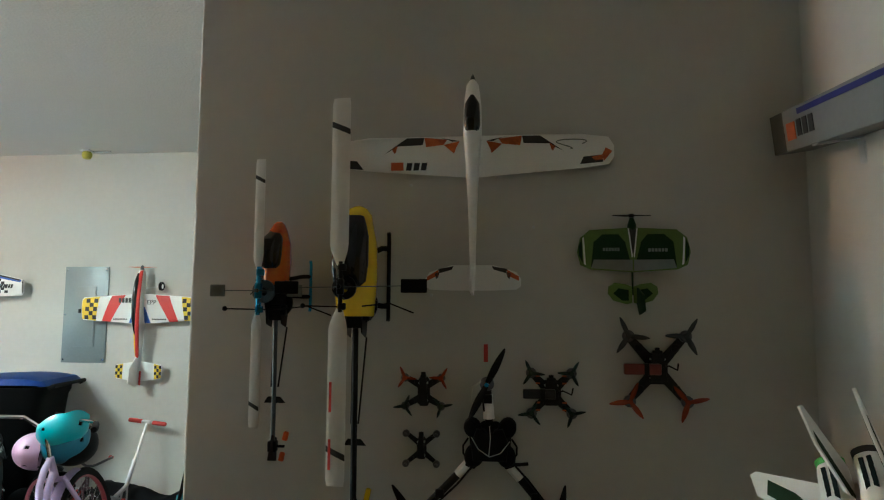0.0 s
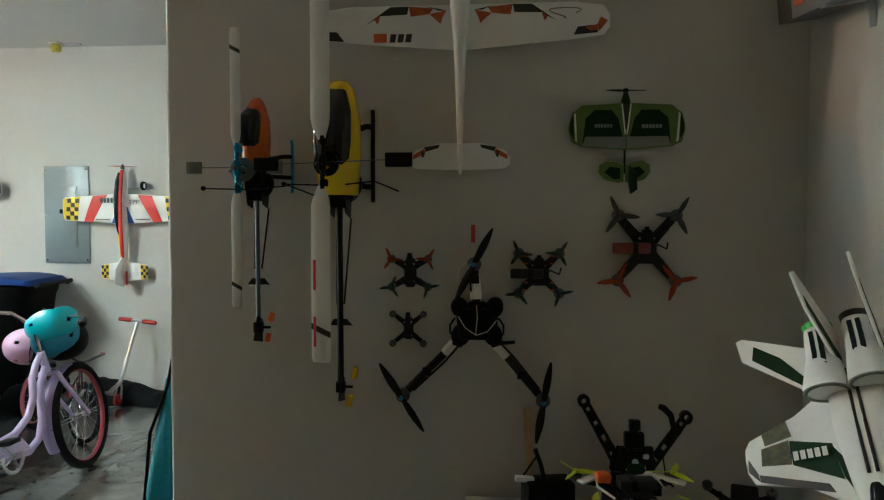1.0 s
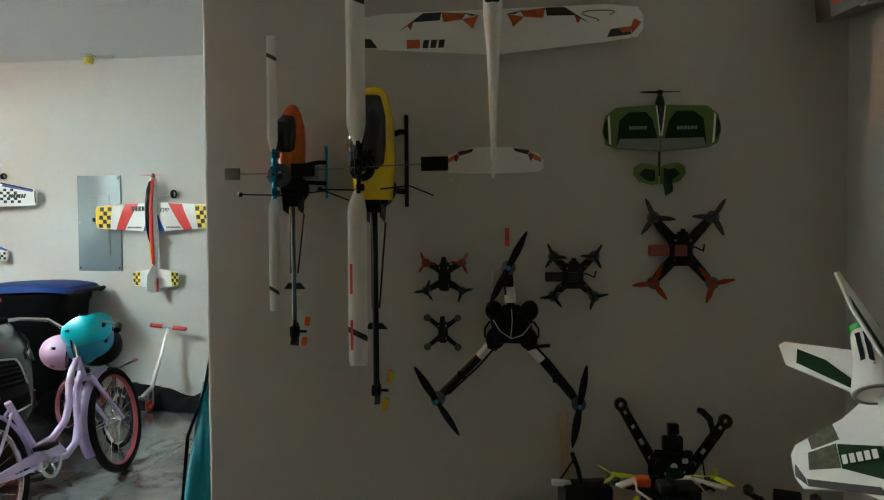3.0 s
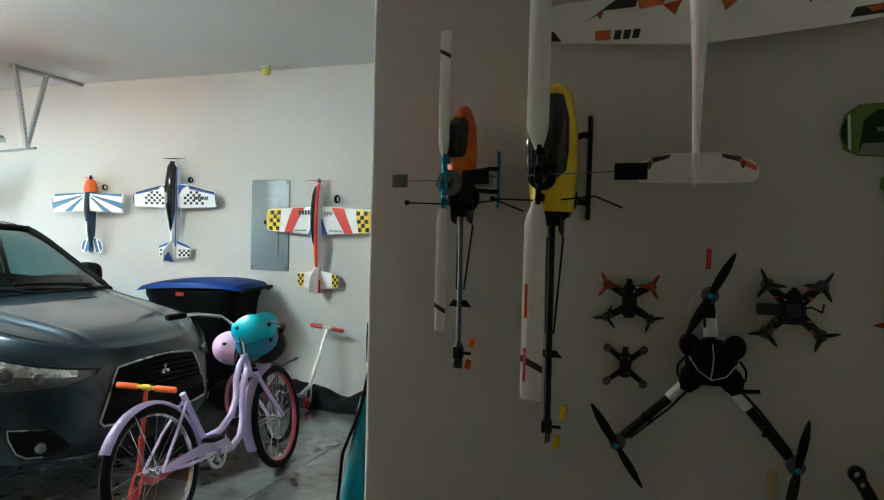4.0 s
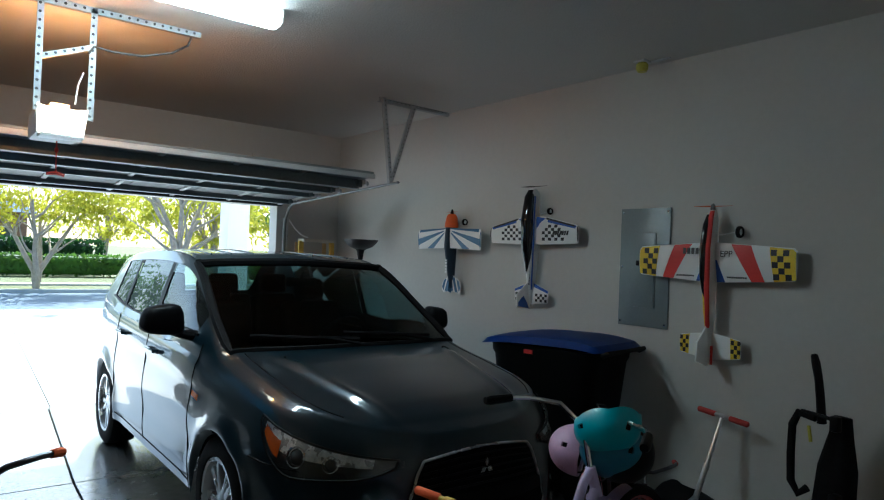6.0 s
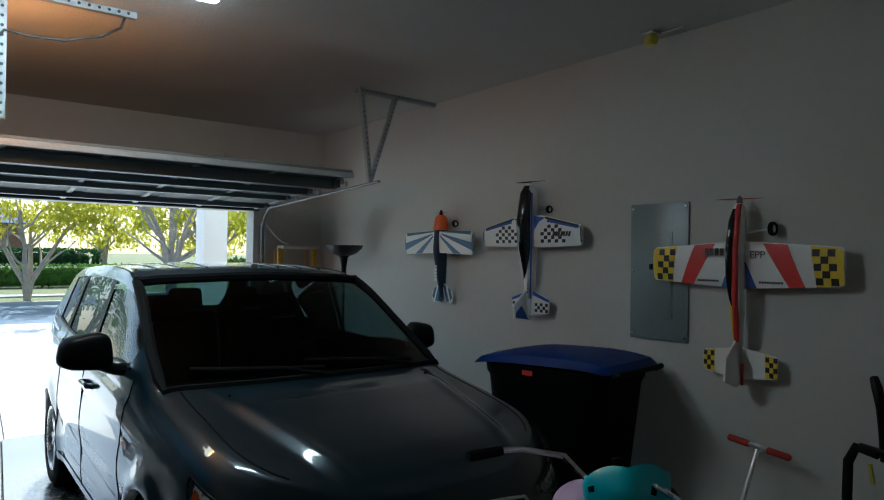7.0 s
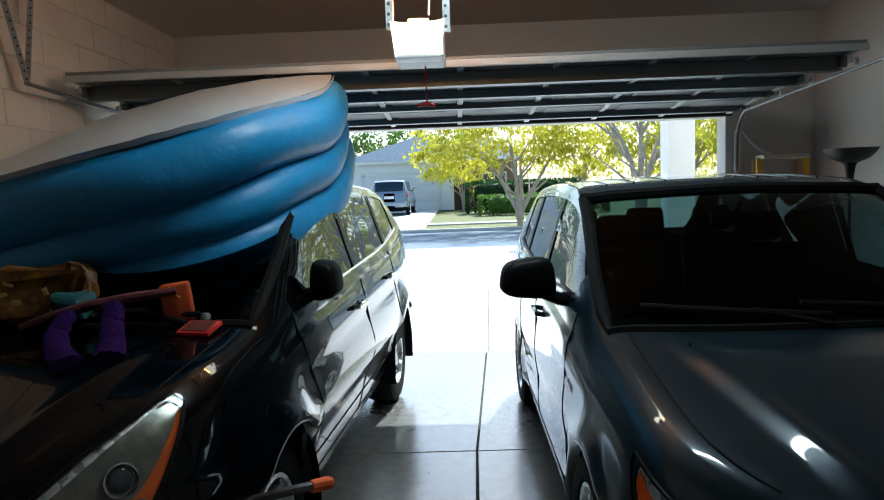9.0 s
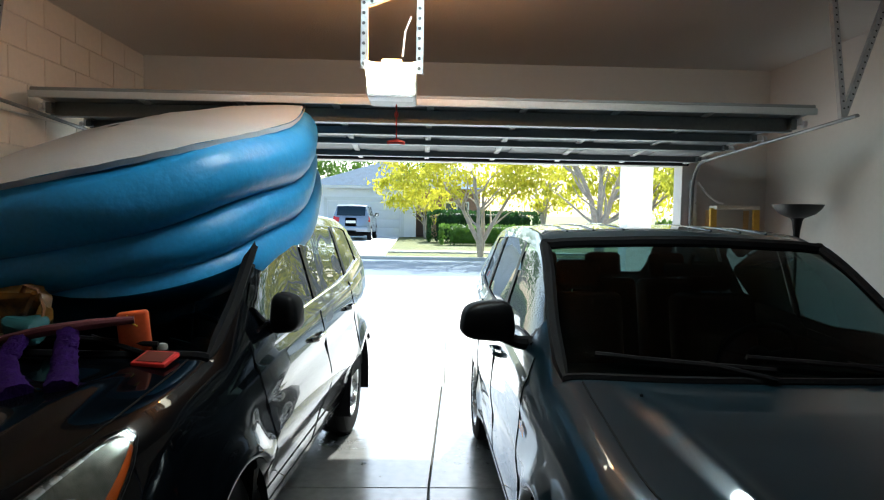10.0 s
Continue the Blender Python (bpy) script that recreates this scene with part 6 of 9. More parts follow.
for sgn in (1, -1):
    bm = bm_new()
    prism(bm, [(0.002, -0.105), (0.02, -0.098), (0.05, -0.094), (0.068, -0.105), (0.070, -0.125), (0.055, -0.145), (0.02, -0.155), (0.002, -0.152)], 0.016, 0.022, Matrix.Scale(sgn, 4, Vector((1, 0, 0))), bevel=0.0015)
    part("tailplane", bm, GREEN_L, gp)
    bm = bm_new()
    prism(bm, [(0.012, -0.115), (0.04, -0.110), (0.055, -0.125), (0.03, -0.145), (0.012, -0.145)], 0.0222, 0.0232, Matrix.Scale(sgn, 4, Vector((1, 0, 0))))
    part("marking", bm, GREEN_D, gp)
bm = bm_new()
prism(bm, [(-0.105, 0.018), (-0.13, 0.055), (-0.175, 0.060), (-0.185, 0.03), (-0.15, 0.018)], -0.003, 0.003, Matrix.Translation((0.006, 0, 0)) @ Matrix.Rotation(radians(20), 4, "Y") @ Matrix(((0, 0, 1, 0), (1, 0, 0, 0), (0, 1, 0, 0), (0, 0, 0, 1))), bevel=0.001)
part("fin", bm, GREEN_D, gp)
propeller(gp, (0, 0.097, 0.025), 0.11, 0.012, "Y", BLACK, 5)


def quad(x, z, out, rx, ry, label, top_mat, low_mat, prop_len, battery, plate=(0.030, 0.055), arm=0.012, motor=0.012, blades=3, m=None, group="racing drones", props=True, band=None):
    """A four-armed drone lying flat on the wall: arms, motors, propellers, plates, battery, camera."""
    d = thing("racing_drone", m or part_pose(x, z), label, "drone", group)
    z0 = out
    bm = bm_new()
    prism(bm, [(-plate[0], -plate[1] * 0.7), (-plate[0] * 0.6, -plate[1]), (plate[0] * 0.6, -plate[1]), (plate[0], -plate[1] * 0.7), (plate[0], plate[1] * 0.7), (plate[0] * 0.6, plate[1]), (-plate[0] * 0.6, plate[1]), (-plate[0], plate[1] * 0.7)], z0, z0 + 0.003, bevel=0.0008)
    part("lower_plate", bm, CARBON, d)
    bm = bm_new()
    prism(bm, [(-plate[0] * 0.8, -plate[1] * 0.8), (plate[0] * 0.8, -plate[1] * 0.8), (plate[0] * 0.55, plate[1] * 0.95), (-plate[0] * 0.55, plate[1] * 0.95)], z0 + 0.022, z0 + 0.0245, bevel=0.0008)
    part("top_plate", bm, CARBON, d)
    for sx in (-1, 1):
        for sy in (-0.6, 0.6):
            bm = bm_new()
            tube(bm, [(sx * plate[0] * 0.6, sy * plate[1], z0 + 0.003), (sx * plate[0] * 0.6, sy * plate[1], z0 + 0.022)], 0.003, 6)
            part("standoff", bm, ALU, d)
    bm = bm_new()
    box(bm, (0, 0, z0 + 0.012), (plate[0] * 1.1, plate[1] * 1.1, 0.012), bevel=0.002)
    part("flight_stack", bm, BLACK, d)
    bm = bm_new()
    box(bm, (0, plate[1] * 0.95, z0 + 0.014), (plate[0] * 0.9, 0.018, 0.02), bevel=0.003)
    lathe(bm, [(0.007, 0), (0.007, 0.010), (0.004, 0.011), (0, 0.009)], 12, Matrix.Translation((0, plate[1] * 0.95 + 0.006, z0 + 0.016)) @ Matrix.Rotation(radians(-90), 4, "X"))
    part("camera", bm, BLACK, d)
    k = 0
    for sx in (-1, 1):
        for sy in (-1, 1):
            k += 1
            bm = bm_new()
            p, q = Vector((sx * plate[0] * 0.5, sy * plate[1] * 0.4, 0)), Vector((sx * rx, sy * ry, 0))
            dr = (q - p).normalized()
            n = Vector((-dr.y, dr.x, 0))
            prism(bm, [tuple((p + n * arm * 0.7)[:2]), tuple((p - n * arm * 0.7)[:2]), tuple((q - n * arm * 0.5)[:2]), tuple((q + dr * motor)[:2]), tuple((q + n * arm * 0.5)[:2])], z0 + 0.001, z0 + 0.006, bevel=0.001)
            ar = part("arm", bm, CARBON, d)
            if band:
                bm = bm_new()
                mp = p.lerp(q, 0.55)
                box(bm, (mp.x, mp.y, z0 + 0.004), (0.012, arm * 1.4, 0.012), None, bevel=0.001)
                part("band", bm, band, ar)
            bm = bm_new()
            box(bm, (p.lerp(q, 0.55).x, p.lerp(q, 0.55).y, z0 + 0.009), (arm * 0.9, arm * 0.9, 0.005), bevel=0.001)
            part("speed_controller", bm, BLACK, ar)
            bm = bm_new()
            lathe(bm, [(0, 0.004), (motor * 0.9, 0.004), (motor, 0.007), (motor, 0.018), (motor * 0.8, 0.021), (0.004, 0.022), (0.003, 0.030), (0, 0.030)], 16, Matrix.Translation((q.x, q.y, z0)))
            mo = part("motor", bm, MOTOR, ar)
            if props:
                propeller(mo, (q.x, q.y, z0 + 0.025), prop_len * 0.92, 0.13 * prop_len, "Z", top_mat if sy > 0 else low_mat, 20 + 47 * k + 90 * (sx > 0), blades, 22)
    if battery:
        bx, by, bl, bw, mt = battery
        bm = bm_new()
        box(bm, (bx, by, z0 + 0.036), (bl, bw, 0.022), bevel=0.004)
        ba = part("battery", bm, mt, d)
        bm = bm_new()
        box(bm, (bx + (0.010 if bx < 0 else -0.01), by, z0 + 0.036), (0.014, bw + 0.002, 0.024), bevel=0.001)
        part("strap", bm, BLACK, ba)
        bm = bm_new()
        tube(bm, [(bx + bl / 2, by, z0 + 0.036), (bx + bl / 2 + 0.02, by + 0.01, z0 + 0.04), (bx + bl / 2 + 0.045, by - 0.002, z0 + 0.03), (bx + bl / 2 + 0.05, by + 0.015, z0 + 0.02)], 0.0025, 5)
        part("battery_lead", bm, BLACK, ba)
    return d


quad(0.281, 1.382, 0.012, 0.052, 0.040, "small racing drone with orange and teal propellers on the wall", PROP_ORANGE, PROP_TEAL, 0.075, None, (0.018, 0.042), 0.015)
quad(0.276, 1.222, 0.012, 0.044, 0.042, "tiny black racing drone without propellers on the wall", PROP_GREY, PROP_GREY, 0.05, None, (0.014, 0.032), 0.011, 0.010, props=False)
quad(0.645, 1.384, 0.014, 0.056, 0.056, "black racing drone with dark teal propellers and orange bands", PROP_TEAL, PROP_TEAL, 0.085, (-0.035, 0.0, 0.09, 0.026, BATTERY), (0.028, 0.036), 0.018, 0.015, band=ORANGE_D)
quad(0.938, 1.456, 0.014, 0.078, 0.090, "black racing drone with grey and orange propellers on wall", PROP_GREY, PROP_ORANGE, 0.125, (-0.045, 0.0, 0.10, 0.030, REDWRAP), (0.030, 0.044), 0.022, 0.017)

# tricopter
tc = thing("tricopter", part_pose(0.473, 1.249), "black three-armed drone with white arm sleeves on the wall", "drone", "racing drones")
bm = bm_new()
prism(bm, [(-0.055, -0.045), (0.0, -0.055), (0.055, -0.045), (0.060, 0.03), (0.02, 0.055), (-0.02, 0.055), (-0.060, 0.03)], 0.03, 0.034, bevel=0.001)
part("lower_plate", bm, CARBON, tc)
for cx, cy, r, ang in ((-0.048, 0.040, 0.024, 25), (0.048, 0.040, 0.025, -25), (-0.044, -0.036, 0.027, -20), (0.045, -0.036, 0.026, 20)):
    bm = bm_new()
    mm = Matrix.Translation((cx, cy, 0.034)) @ Matrix.Rotation(radians(ang), 4, "Z")
    lathe(bm, [(0, 0.0), (r, 0.0), (r * 1.05, 0.006), (r * 1.05, 0.030), (r * 0.9, 0.037), (r * 0.45, 0.040), (0, 0.040)], 18, mm @ Matrix.Diagonal((0.95, 1.12, 1, 1)))
    box(bm, (0, -r * 0.9, 0.018), (r * 1.1, r * 0.7, 0.028), mm, bevel=0.004)
    part("battery", bm, BLACK_MATT, tc)
bm = bm_new()
prism(bm, [(-0.046, -0.046), (0.046, -0.046), (0.052, 0.0), (0.036, 0.042), (0.014, 0.036), (0.006, 0.022), (-0.006, 0.022), (-0.014, 0.036), (-0.036, 0.042), (-0.052, 0.0)], 0.040, 0.088, bevel=0.006)
part("electronics_pod", bm, BLACK_MATT, tc)
for sx in (-1, 1):
    bm = bm_new()
    tube(bm, [(sx * 0.060, 0.012, 0.06), (sx * 0.074, -0.008, 0.064), (sx * 0.074, -0.030, 0.06), (sx * 0.058, -0.050, 0.058)], 0.0028, 6)
    part("power_lead", bm, RUBBER, tc)
bm = bm_new()
tube(bm, [(-0.05, 0.02, 0.09), (-0.03, -0.01, 0.102), (0.0, -0.03, 0.10), (0.03, -0.02, 0.1), (0.055, 0.01, 0.09)], 0.0014, 5)
tube(bm, [(0.0, 0.05, 0.09), (0.003, 0.02, 0.104), (-0.002, -0.03, 0.10)], 0.0014, 5)
part("wire", bm, GREEN_WIRE, tc)
for (ax, ay), (pa, pb) in (((-0.008, 0.161), ((0.045, 0.265), (-0.057, 0.065))), ((-0.208, -0.211), ((-0.271, -0.129), (-0.146, -0.319))), ((0.184, -0.217), ((0.213, -0.109), (0.174, -0.336)))):
    d = Vector((ax, ay, 0)).normalized()
    r0, r1 = 0.055, Vector((ax, ay)).length
    bm = bm_new()
    tube(bm, [d * r0 + Vector((0, 0, 0.04)), d * (r1 - 0.01) + Vector((0, 0, 0.04))], 0.0115, 10)
    arm = part("arm", bm, CARBON, tc)
    bm = bm_new()
    tube(bm, [d * (r0 + 0.008) + Vector((0, 0, 0.04)), d * (r0 + 0.075) + Vector((0, 0, 0.04))], [0.0165, 0.0135], 10)
    part("arm_sleeve", bm, FOAM, arm, "white arm sleeve")
    bm = bm_new()
    n = Vector((-d.y, d.x, 0))
    tube(bm, [d * (r0 + 0.03) + n * 0.012 + Vector((0, 0, 0.05)), d * (r0 + 0.09) + n * 0.016 + Vector((0, 0, 0.054)), d * (r1 - 0.03) + n * 0.012 + Vector((0, 0, 0.05))], 0.003, 6)
    box(bm, d * (r0 + (r1 - r0) * 0.6) + Vector((0, 0, 0.052)), (0.024, 0.024, 0.010), bevel=0.002)
    part("arm_wiring", bm, BLACK, arm)
    bm = bm_new()
    lathe(bm, [(0, 0.035), (0.018, 0.035), (0.020, 0.040), (0.020, 0.058), (0.014, 0.064), (0.005, 0.066), (0.004, 0.082), (0, 0.082)], 20, Matrix.Translation((ax, ay, 0)))
    mo = part("motor", bm, MOTOR, arm)
    bm = bm_new()
    lathe(bm, [(0.0, 0.082), (0.006, 0.082), (0.006, 0.090), (0, 0.094)], 12, Matrix.Translation((ax, ay, 0)))
    part("prop_nut", bm, BLUEALU, mo)
    pv = Vector(pa) - Vector(pb)
    propeller(mo, (ax, ay, 0.080), pv.length, 0.024, "Z", BLACK, math.degrees(math.atan2(pv.y, pv.x)), 2, 20)
bm = bm_new()
box(bm, (-0.012, 0.245, 0.03), (0.012, 0.05, 0.003), bevel=0.001)
part("red_tag", bm, RED, tc)
bm = bm_new()
tube(bm, [(-0.02, 0.17, 0.05), (-0.05, 0.15, 0.055), (-0.055, 0.11, 0.05), (-0.03, 0.09, 0.045)], 0.003, 6)
part("wire", bm, GREEN_WIRE, tc)
bm = bm_new()
tube(bm, [(0.05, -0.055, 0.06), (0.08, -0.057, 0.06), (0.105, -0.055, 0.055)], 0.005, 6)
part("antenna", bm, BLACK, tc)
# bare picture hooks and screw holes on the wall
for x, z in ((0.235, 1.99), (0.53, 1.68), (0.30, 1.66), (0.60, 1.86)):
    bm = bm_new()
    lathe(bm, [(0.0, 0.003), (0.0045, 0.0025), (0.005, 0.0)], 10, part_pose(x, z))
    solid("wall_screw", bm, STEEL, "small bare screw head in the painted wall", "screw", group="wall screws")
# ---- bicycles, scooters, helmets ----
LILAC = mat("lilac_paint", (0.52, 0.42, 0.68), 0.3, vary=0.05, coat=0.6)
PINK = mat("pink_rim", (0.75, 0.20, 0.28), 0.35, vary=0.08)
GRIP_ORANGE = mat("orange_foam_grip", (0.85, 0.14, 0.03), 0.7, vary=0.08, bump=0.0006)
GRIP_RED = mat("red_foam_grip", (0.42, 0.035, 0.03), 0.75, vary=0.1, bump=0.0006)
TEAL = mat("teal_shell", (0.02, 0.42, 0.52), 0.35, vary=0.06, coat=0.4)
TEAL_D = mat("deep_teal_shell", (0.01, 0.17, 0.28), 0.35, vary=0.1, coat=0.4)
PINK_SHELL = mat("pale_pink_shell", (0.62, 0.40, 0.60), 0.4, vary=0.06)


def bike_wheel(bike, x, r, rim_mat, turn=0.0):
    m = Matrix.Translation((x, 0, r)) @ Matrix.Rotation(radians(turn), 4, "Z") @ Matrix.Rotation(radians(90), 4, "X")
    tr = 0.026 * r / 0.33
    bm = bm_new()
    lathe(bm, [(0, -0.03), (0.016, -0.03), (0.022, -0.022), (0.014, -0.015), (0.014, 0.015), (0.022, 0.022), (0.016, 0.03), (0, 0.03)], 12, m)
    w = part("wheel", bm, CHROME, bike)
    bm = bm_new()
    lathe(bm, [(r - tr + tr * math.cos(a), tr * math.sin(a)) for a in steps(0, math.tau, 10)[:-1]], 44, m, closed=True)
    part("tyre", bm, RUBBER, w)
    bm = bm_new()
    lathe(bm, [(r - tr * 2.0, -0.014), (r - tr * 1.6, -0.016), (r - tr * 1.6, 0.016), (r - tr * 2.0, 0.014), (r - tr * 2.3, 0)], 44, m, closed=True)
    part("rim", bm, rim_mat, w)
    bm = bm_new()
    for k in range(24):
        a = k * math.tau / 24
        sgn = 1 if k % 2 else -1
        tube(bm, [m @ Vector((0.02 * math.cos(a + 1.2 * sgn), 0.02 * math.sin(a + 1.2 * sgn), 0.02 * sgn)), m @ Vector(((r - tr * 2.1) * math.cos(a), (r - tr * 2.1) * math.sin(a), 0))], 0.0012, 4, caps=False)
    tagged(part("spokes", bm, CHROME, w), kind="stuff")


def fender(bike, x, r, a0, a1, material):
    bm = bm_new()
    rr = r + 0.018
    grid(bm, lambda a, v: Vector((x + (rr - 0.018 * abs(v) ** 2.0) * math.cos(a), 0.036 * v, r + (rr - 0.018 * abs(v) ** 2.0) * math.sin(a))), steps(radians(a0), radians(a1), 20), steps(-1, 1, 6))
    bmesh.ops.solidify(bm, geom=bm.faces[:], thickness=0.002)
    part("mudguard", bm, material, bike)
    bm = bm_new()
    am = radians(a0 + (a1 - a0) * 0.75)
    for s in (1, -1):
        tube(bm, [(x, 0.035 * s, r), (x + rr * math.cos(am), 0.034 * s, r + rr * math.sin(am) - 0.012)], 0.0025, 5)
    part("mudguard_stay", bm, CHROME, bike)


def bicycle(m, k, paint, label, rims, grips, cruiser=True, seat=True, group="", sweep=1.0, rise=0.0, steer=0.0, tilt=0.0):
    """A bicycle; k scales the adult size; x runs forward from the rear axle."""
    b = thing("bicycle", m, label, "bicycle", group)
    r = 0.33 * k
    L = 1.12 * k
    bike_wheel(b, 0, r, rims[0])
    bike_wheel(b, L, r, rims[1], steer)
    def P(x, z, y=0.0):
        return (x * k, y * k, z * k)
    bm = bm_new()
    hx, lift = (0.85, 0.06) if cruiser else (0.93, 0.0)
    head_t, head_b = (hx, 0.78), (hx + 0.03, 0.66)
    tube(bm, [P(*head_t), P(*head_b)], 0.022 * k, 10)
    tube(bm, [P(0.44, 0.29), P(0.27, 0.66)], 0.017 * k, 10)
    if cruiser:
        # two long swept tubes, well apart below the head
        tube(bm, [P(hx + 0.02, 0.69), P(0.805, 0.60), P(0.78, 0.50), P(0.765, 0.40), P(0.72, 0.31), P(0.62, 0.265), P(0.44, 0.29)], 0.021 * k, 12)
        tube(bm, [P(hx, 0.765), P(0.795, 0.72), P(0.745, 0.645), P(0.725, 0.54), P(0.66, 0.45), P(0.54, 0.39), P(0.40, 0.38)], 0.020 * k, 12)
    else:
        tube(bm, [P(0.95, 0.68), P(0.86, 0.50), P(0.70, 0.345), P(0.44, 0.29)], 0.019 * k, 12)
        tube(bm, [P(0.935, 0.745), P(0.80, 0.58), P(0.62, 0.45), P(0.36, 0.46)], 0.013 * k, 10)
    for s in (1, -1):
        tube(bm, [P(0.44, 0.29, 0.03 * s), P(0.2, 0.30, 0.055 * s), P(0.0, 0.33, 0.06 * s)], 0.010 * k, 8)
        tube(bm, [P(0.285, 0.62, 0.012 * s), P(0.14, 0.48, 0.045 * s), P(0.0, 0.33, 0.06 * s)], 0.008 * k, 8)
    part("frame", bm, paint, b)
    bm = bm_new()
    for s in (1, -1):
        tube(bm, [P(hx + 0.038, 0.645, 0.05 * s), P(hx + 0.09, 0.56, 0.055 * s), P(1.06, 0.41, 0.055 * s), P(1.12, 0.33, 0.055 * s)], [0.015 * k, 0.014 * k, 0.011 * k, 0.009 * k], 8)
    tube(bm, [P(hx + 0.038, 0.645, -0.055), P(hx + 0.038, 0.645, 0.055)], 0.016 * k, 8)
    part("fork", bm, paint, b)
    if cruiser:
        fender(b, 0, r, -10, 150, paint)
        fender(b, L, r, 98, 205, paint)
    bm = bm_new()
    tube(bm, [P(hx, 0.78), P(hx - 0.015, 0.86 + lift), P(hx + 0.015, 0.88 + lift)], 0.012 * k, 8)
    part("stem", bm, CHROME, b)
    bm = bm_new()
    w = 0.33
    pts = [(0.80, 0.95, w), (0.88, 0.955, w * 0.85), (0.97, 0.945, w * 0.5), (0.95, 0.885, w * 0.15), (0.945, 0.88, 0)]
    pts = [(hx + 0.015 + (a - 0.945) * sweep, c + lift + rise * min(1.0, (c - 0.88) / 0.06), d) for a, c, d in pts]
    tube(bm, [P(*p) for p in pts] + [P(p[0], p[1], -p[2]) for p in pts[-2::-1]], (0.011 if cruiser else 0.0145) * k, 8)
    stem = Matrix.Translation(P(hx + 0.015, 0.88 + lift))
    turned = stem @ Matrix.Rotation(radians(steer), 4, "Z") @ Matrix.Rotation(radians(tilt), 4, "X") @ stem.inverted()
    part("handlebar", bm, CHROME if cruiser else MOTOR, b).matrix_basis = turned
    for s in (1, -1):
        bm = bm_new()
        tube(bm, [P(hx + 0.015 + dx * sweep, hz + lift + rise, s * (w + dw)) for dx, hz, dw in ((-0.245, 0.94, 0.035), (-0.225, 0.942, 0.030), (-0.125, 0.951, -0.01))], [0.016 * k, 0.021 * k, 0.019 * k], 10)
        part("grip", bm, grips, b).matrix_basis = turned
    bm = bm_new()
    lathe(bm, [(0.066 * k, -0.010), (0.085 * k, -0.010), (0.09 * k, -0.006), (0.085 * k, -0.002), (0.066 * k, -0.002)], 24, Matrix.Translation(P(0.44, 0.29, -0.05)) @ Matrix.Rotation(radians(90), 4, "X"), closed=True)
    for a in range(4):
        tube(bm, [P(0.44, 0.29, -0.045), P(0.44 + 0.072 * math.cos(a * 1.57 + 0.4), 0.29 + 0.072 * math.sin(a * 1.57 + 0.4), -0.044)], 0.006 * k, 6)
    for s in (1, -1):
        tube(bm, [P(0.44, 0.29, 0.06 * s), P(0.44 + 0.12 * s, 0.29 - 0.11 * s, 0.075 * s)], 0.009 * k, 6)
    part("crankset", bm, CHROME, b)
    for s in (1, -1):
        bm = bm_new()
        box(bm, P(0.44 + 0.12 * s, 0.29 - 0.11 * s, 0.125 * s), (0.09 * k, 0.085 * k, 0.024 * k), bevel=0.005)
        part("pedal", bm, BLACK, b)
    bm = bm_new()
    prism(bm, [P(0.56, 0.30)[::2], P(0.50, 0.375)[::2], P(0.42, 0.385)[::2], P(0.05, 0.355)[::2], P(-0.01, 0.33)[::2], P(0.40, 0.315)[::2]], 0.055 * k, 0.065 * k, Matrix(((1, 0, 0, 0), (0, 0, -1, 0), (0, 1, 0, 0), (0, 0, 0, 1))), bevel=0.003)
    part("chain_guard", bm, paint, b)
    if seat:
        bm = bm_new()
        tube(bm, [P(0.27, 0.66), P(0.235, 0.74)], 0.012 * k, 8)
        part("seat_post", bm, CHROME, b)
        bm = bm_new()
        prism(bm, [(0.38 * k, 0.0), (0.36 * k, 0.025 * k), (0.26 * k, 0.05 * k), (0.15 * k, 0.10 * k), (0.10 * k, 0.09 * k), (0.09 * k, 0.0), (0.10 * k, -0.09 * k), (0.15 * k, -0.10 * k), (0.26 * k, -0.05 * k), (0.36 * k, -0.025 * k)], 0.745 * k, 0.80 * k, bevel=0.018 * k)
        part("saddle", bm, BLACK, b)
    return b


ROSE_RIM = mat("dark_rose_rim", (0.30, 0.045, 0.06), 0.4, vary=0.15)
bicycle(pose(-1.985, 3.15, 0, 0, 0, 91.5) @ Matrix.Rotation(radians(-9), 4, "X"), 1.0, LILAC, "lilac step-through cruiser bicycle leaning in front of the grey car", (CHROME, ROSE_RIM), BLACK, seat=False, rise=-0.01, steer=7, tilt=12)
bicycle(pose(-2.95, 5.0, 0, 0, 0, -28) @ Matrix.Rotation(radians(-8), 4, "X"), 0.62, mat("dark_plum_paint", (0.05, 0.02, 0.03), 0.35, coat=0.4), "small dark child's bicycle beside the wall", (PINK, CHROME), GRIP_RED, cruiser=False)
bicycle(pose(-2.285, 1.885, 0, 0, 0, 174) @ Matrix.Rotation(radians(-4), 4, "X"), 0.865, mat("black_frame_paint", (0.015, 0.015, 0.016), 0.3, coat=0.5), "black bicycle with orange grips standing between the cars", (BLACK, BLACK), GRIP_ORANGE, cruiser=False, sweep=-0.4)


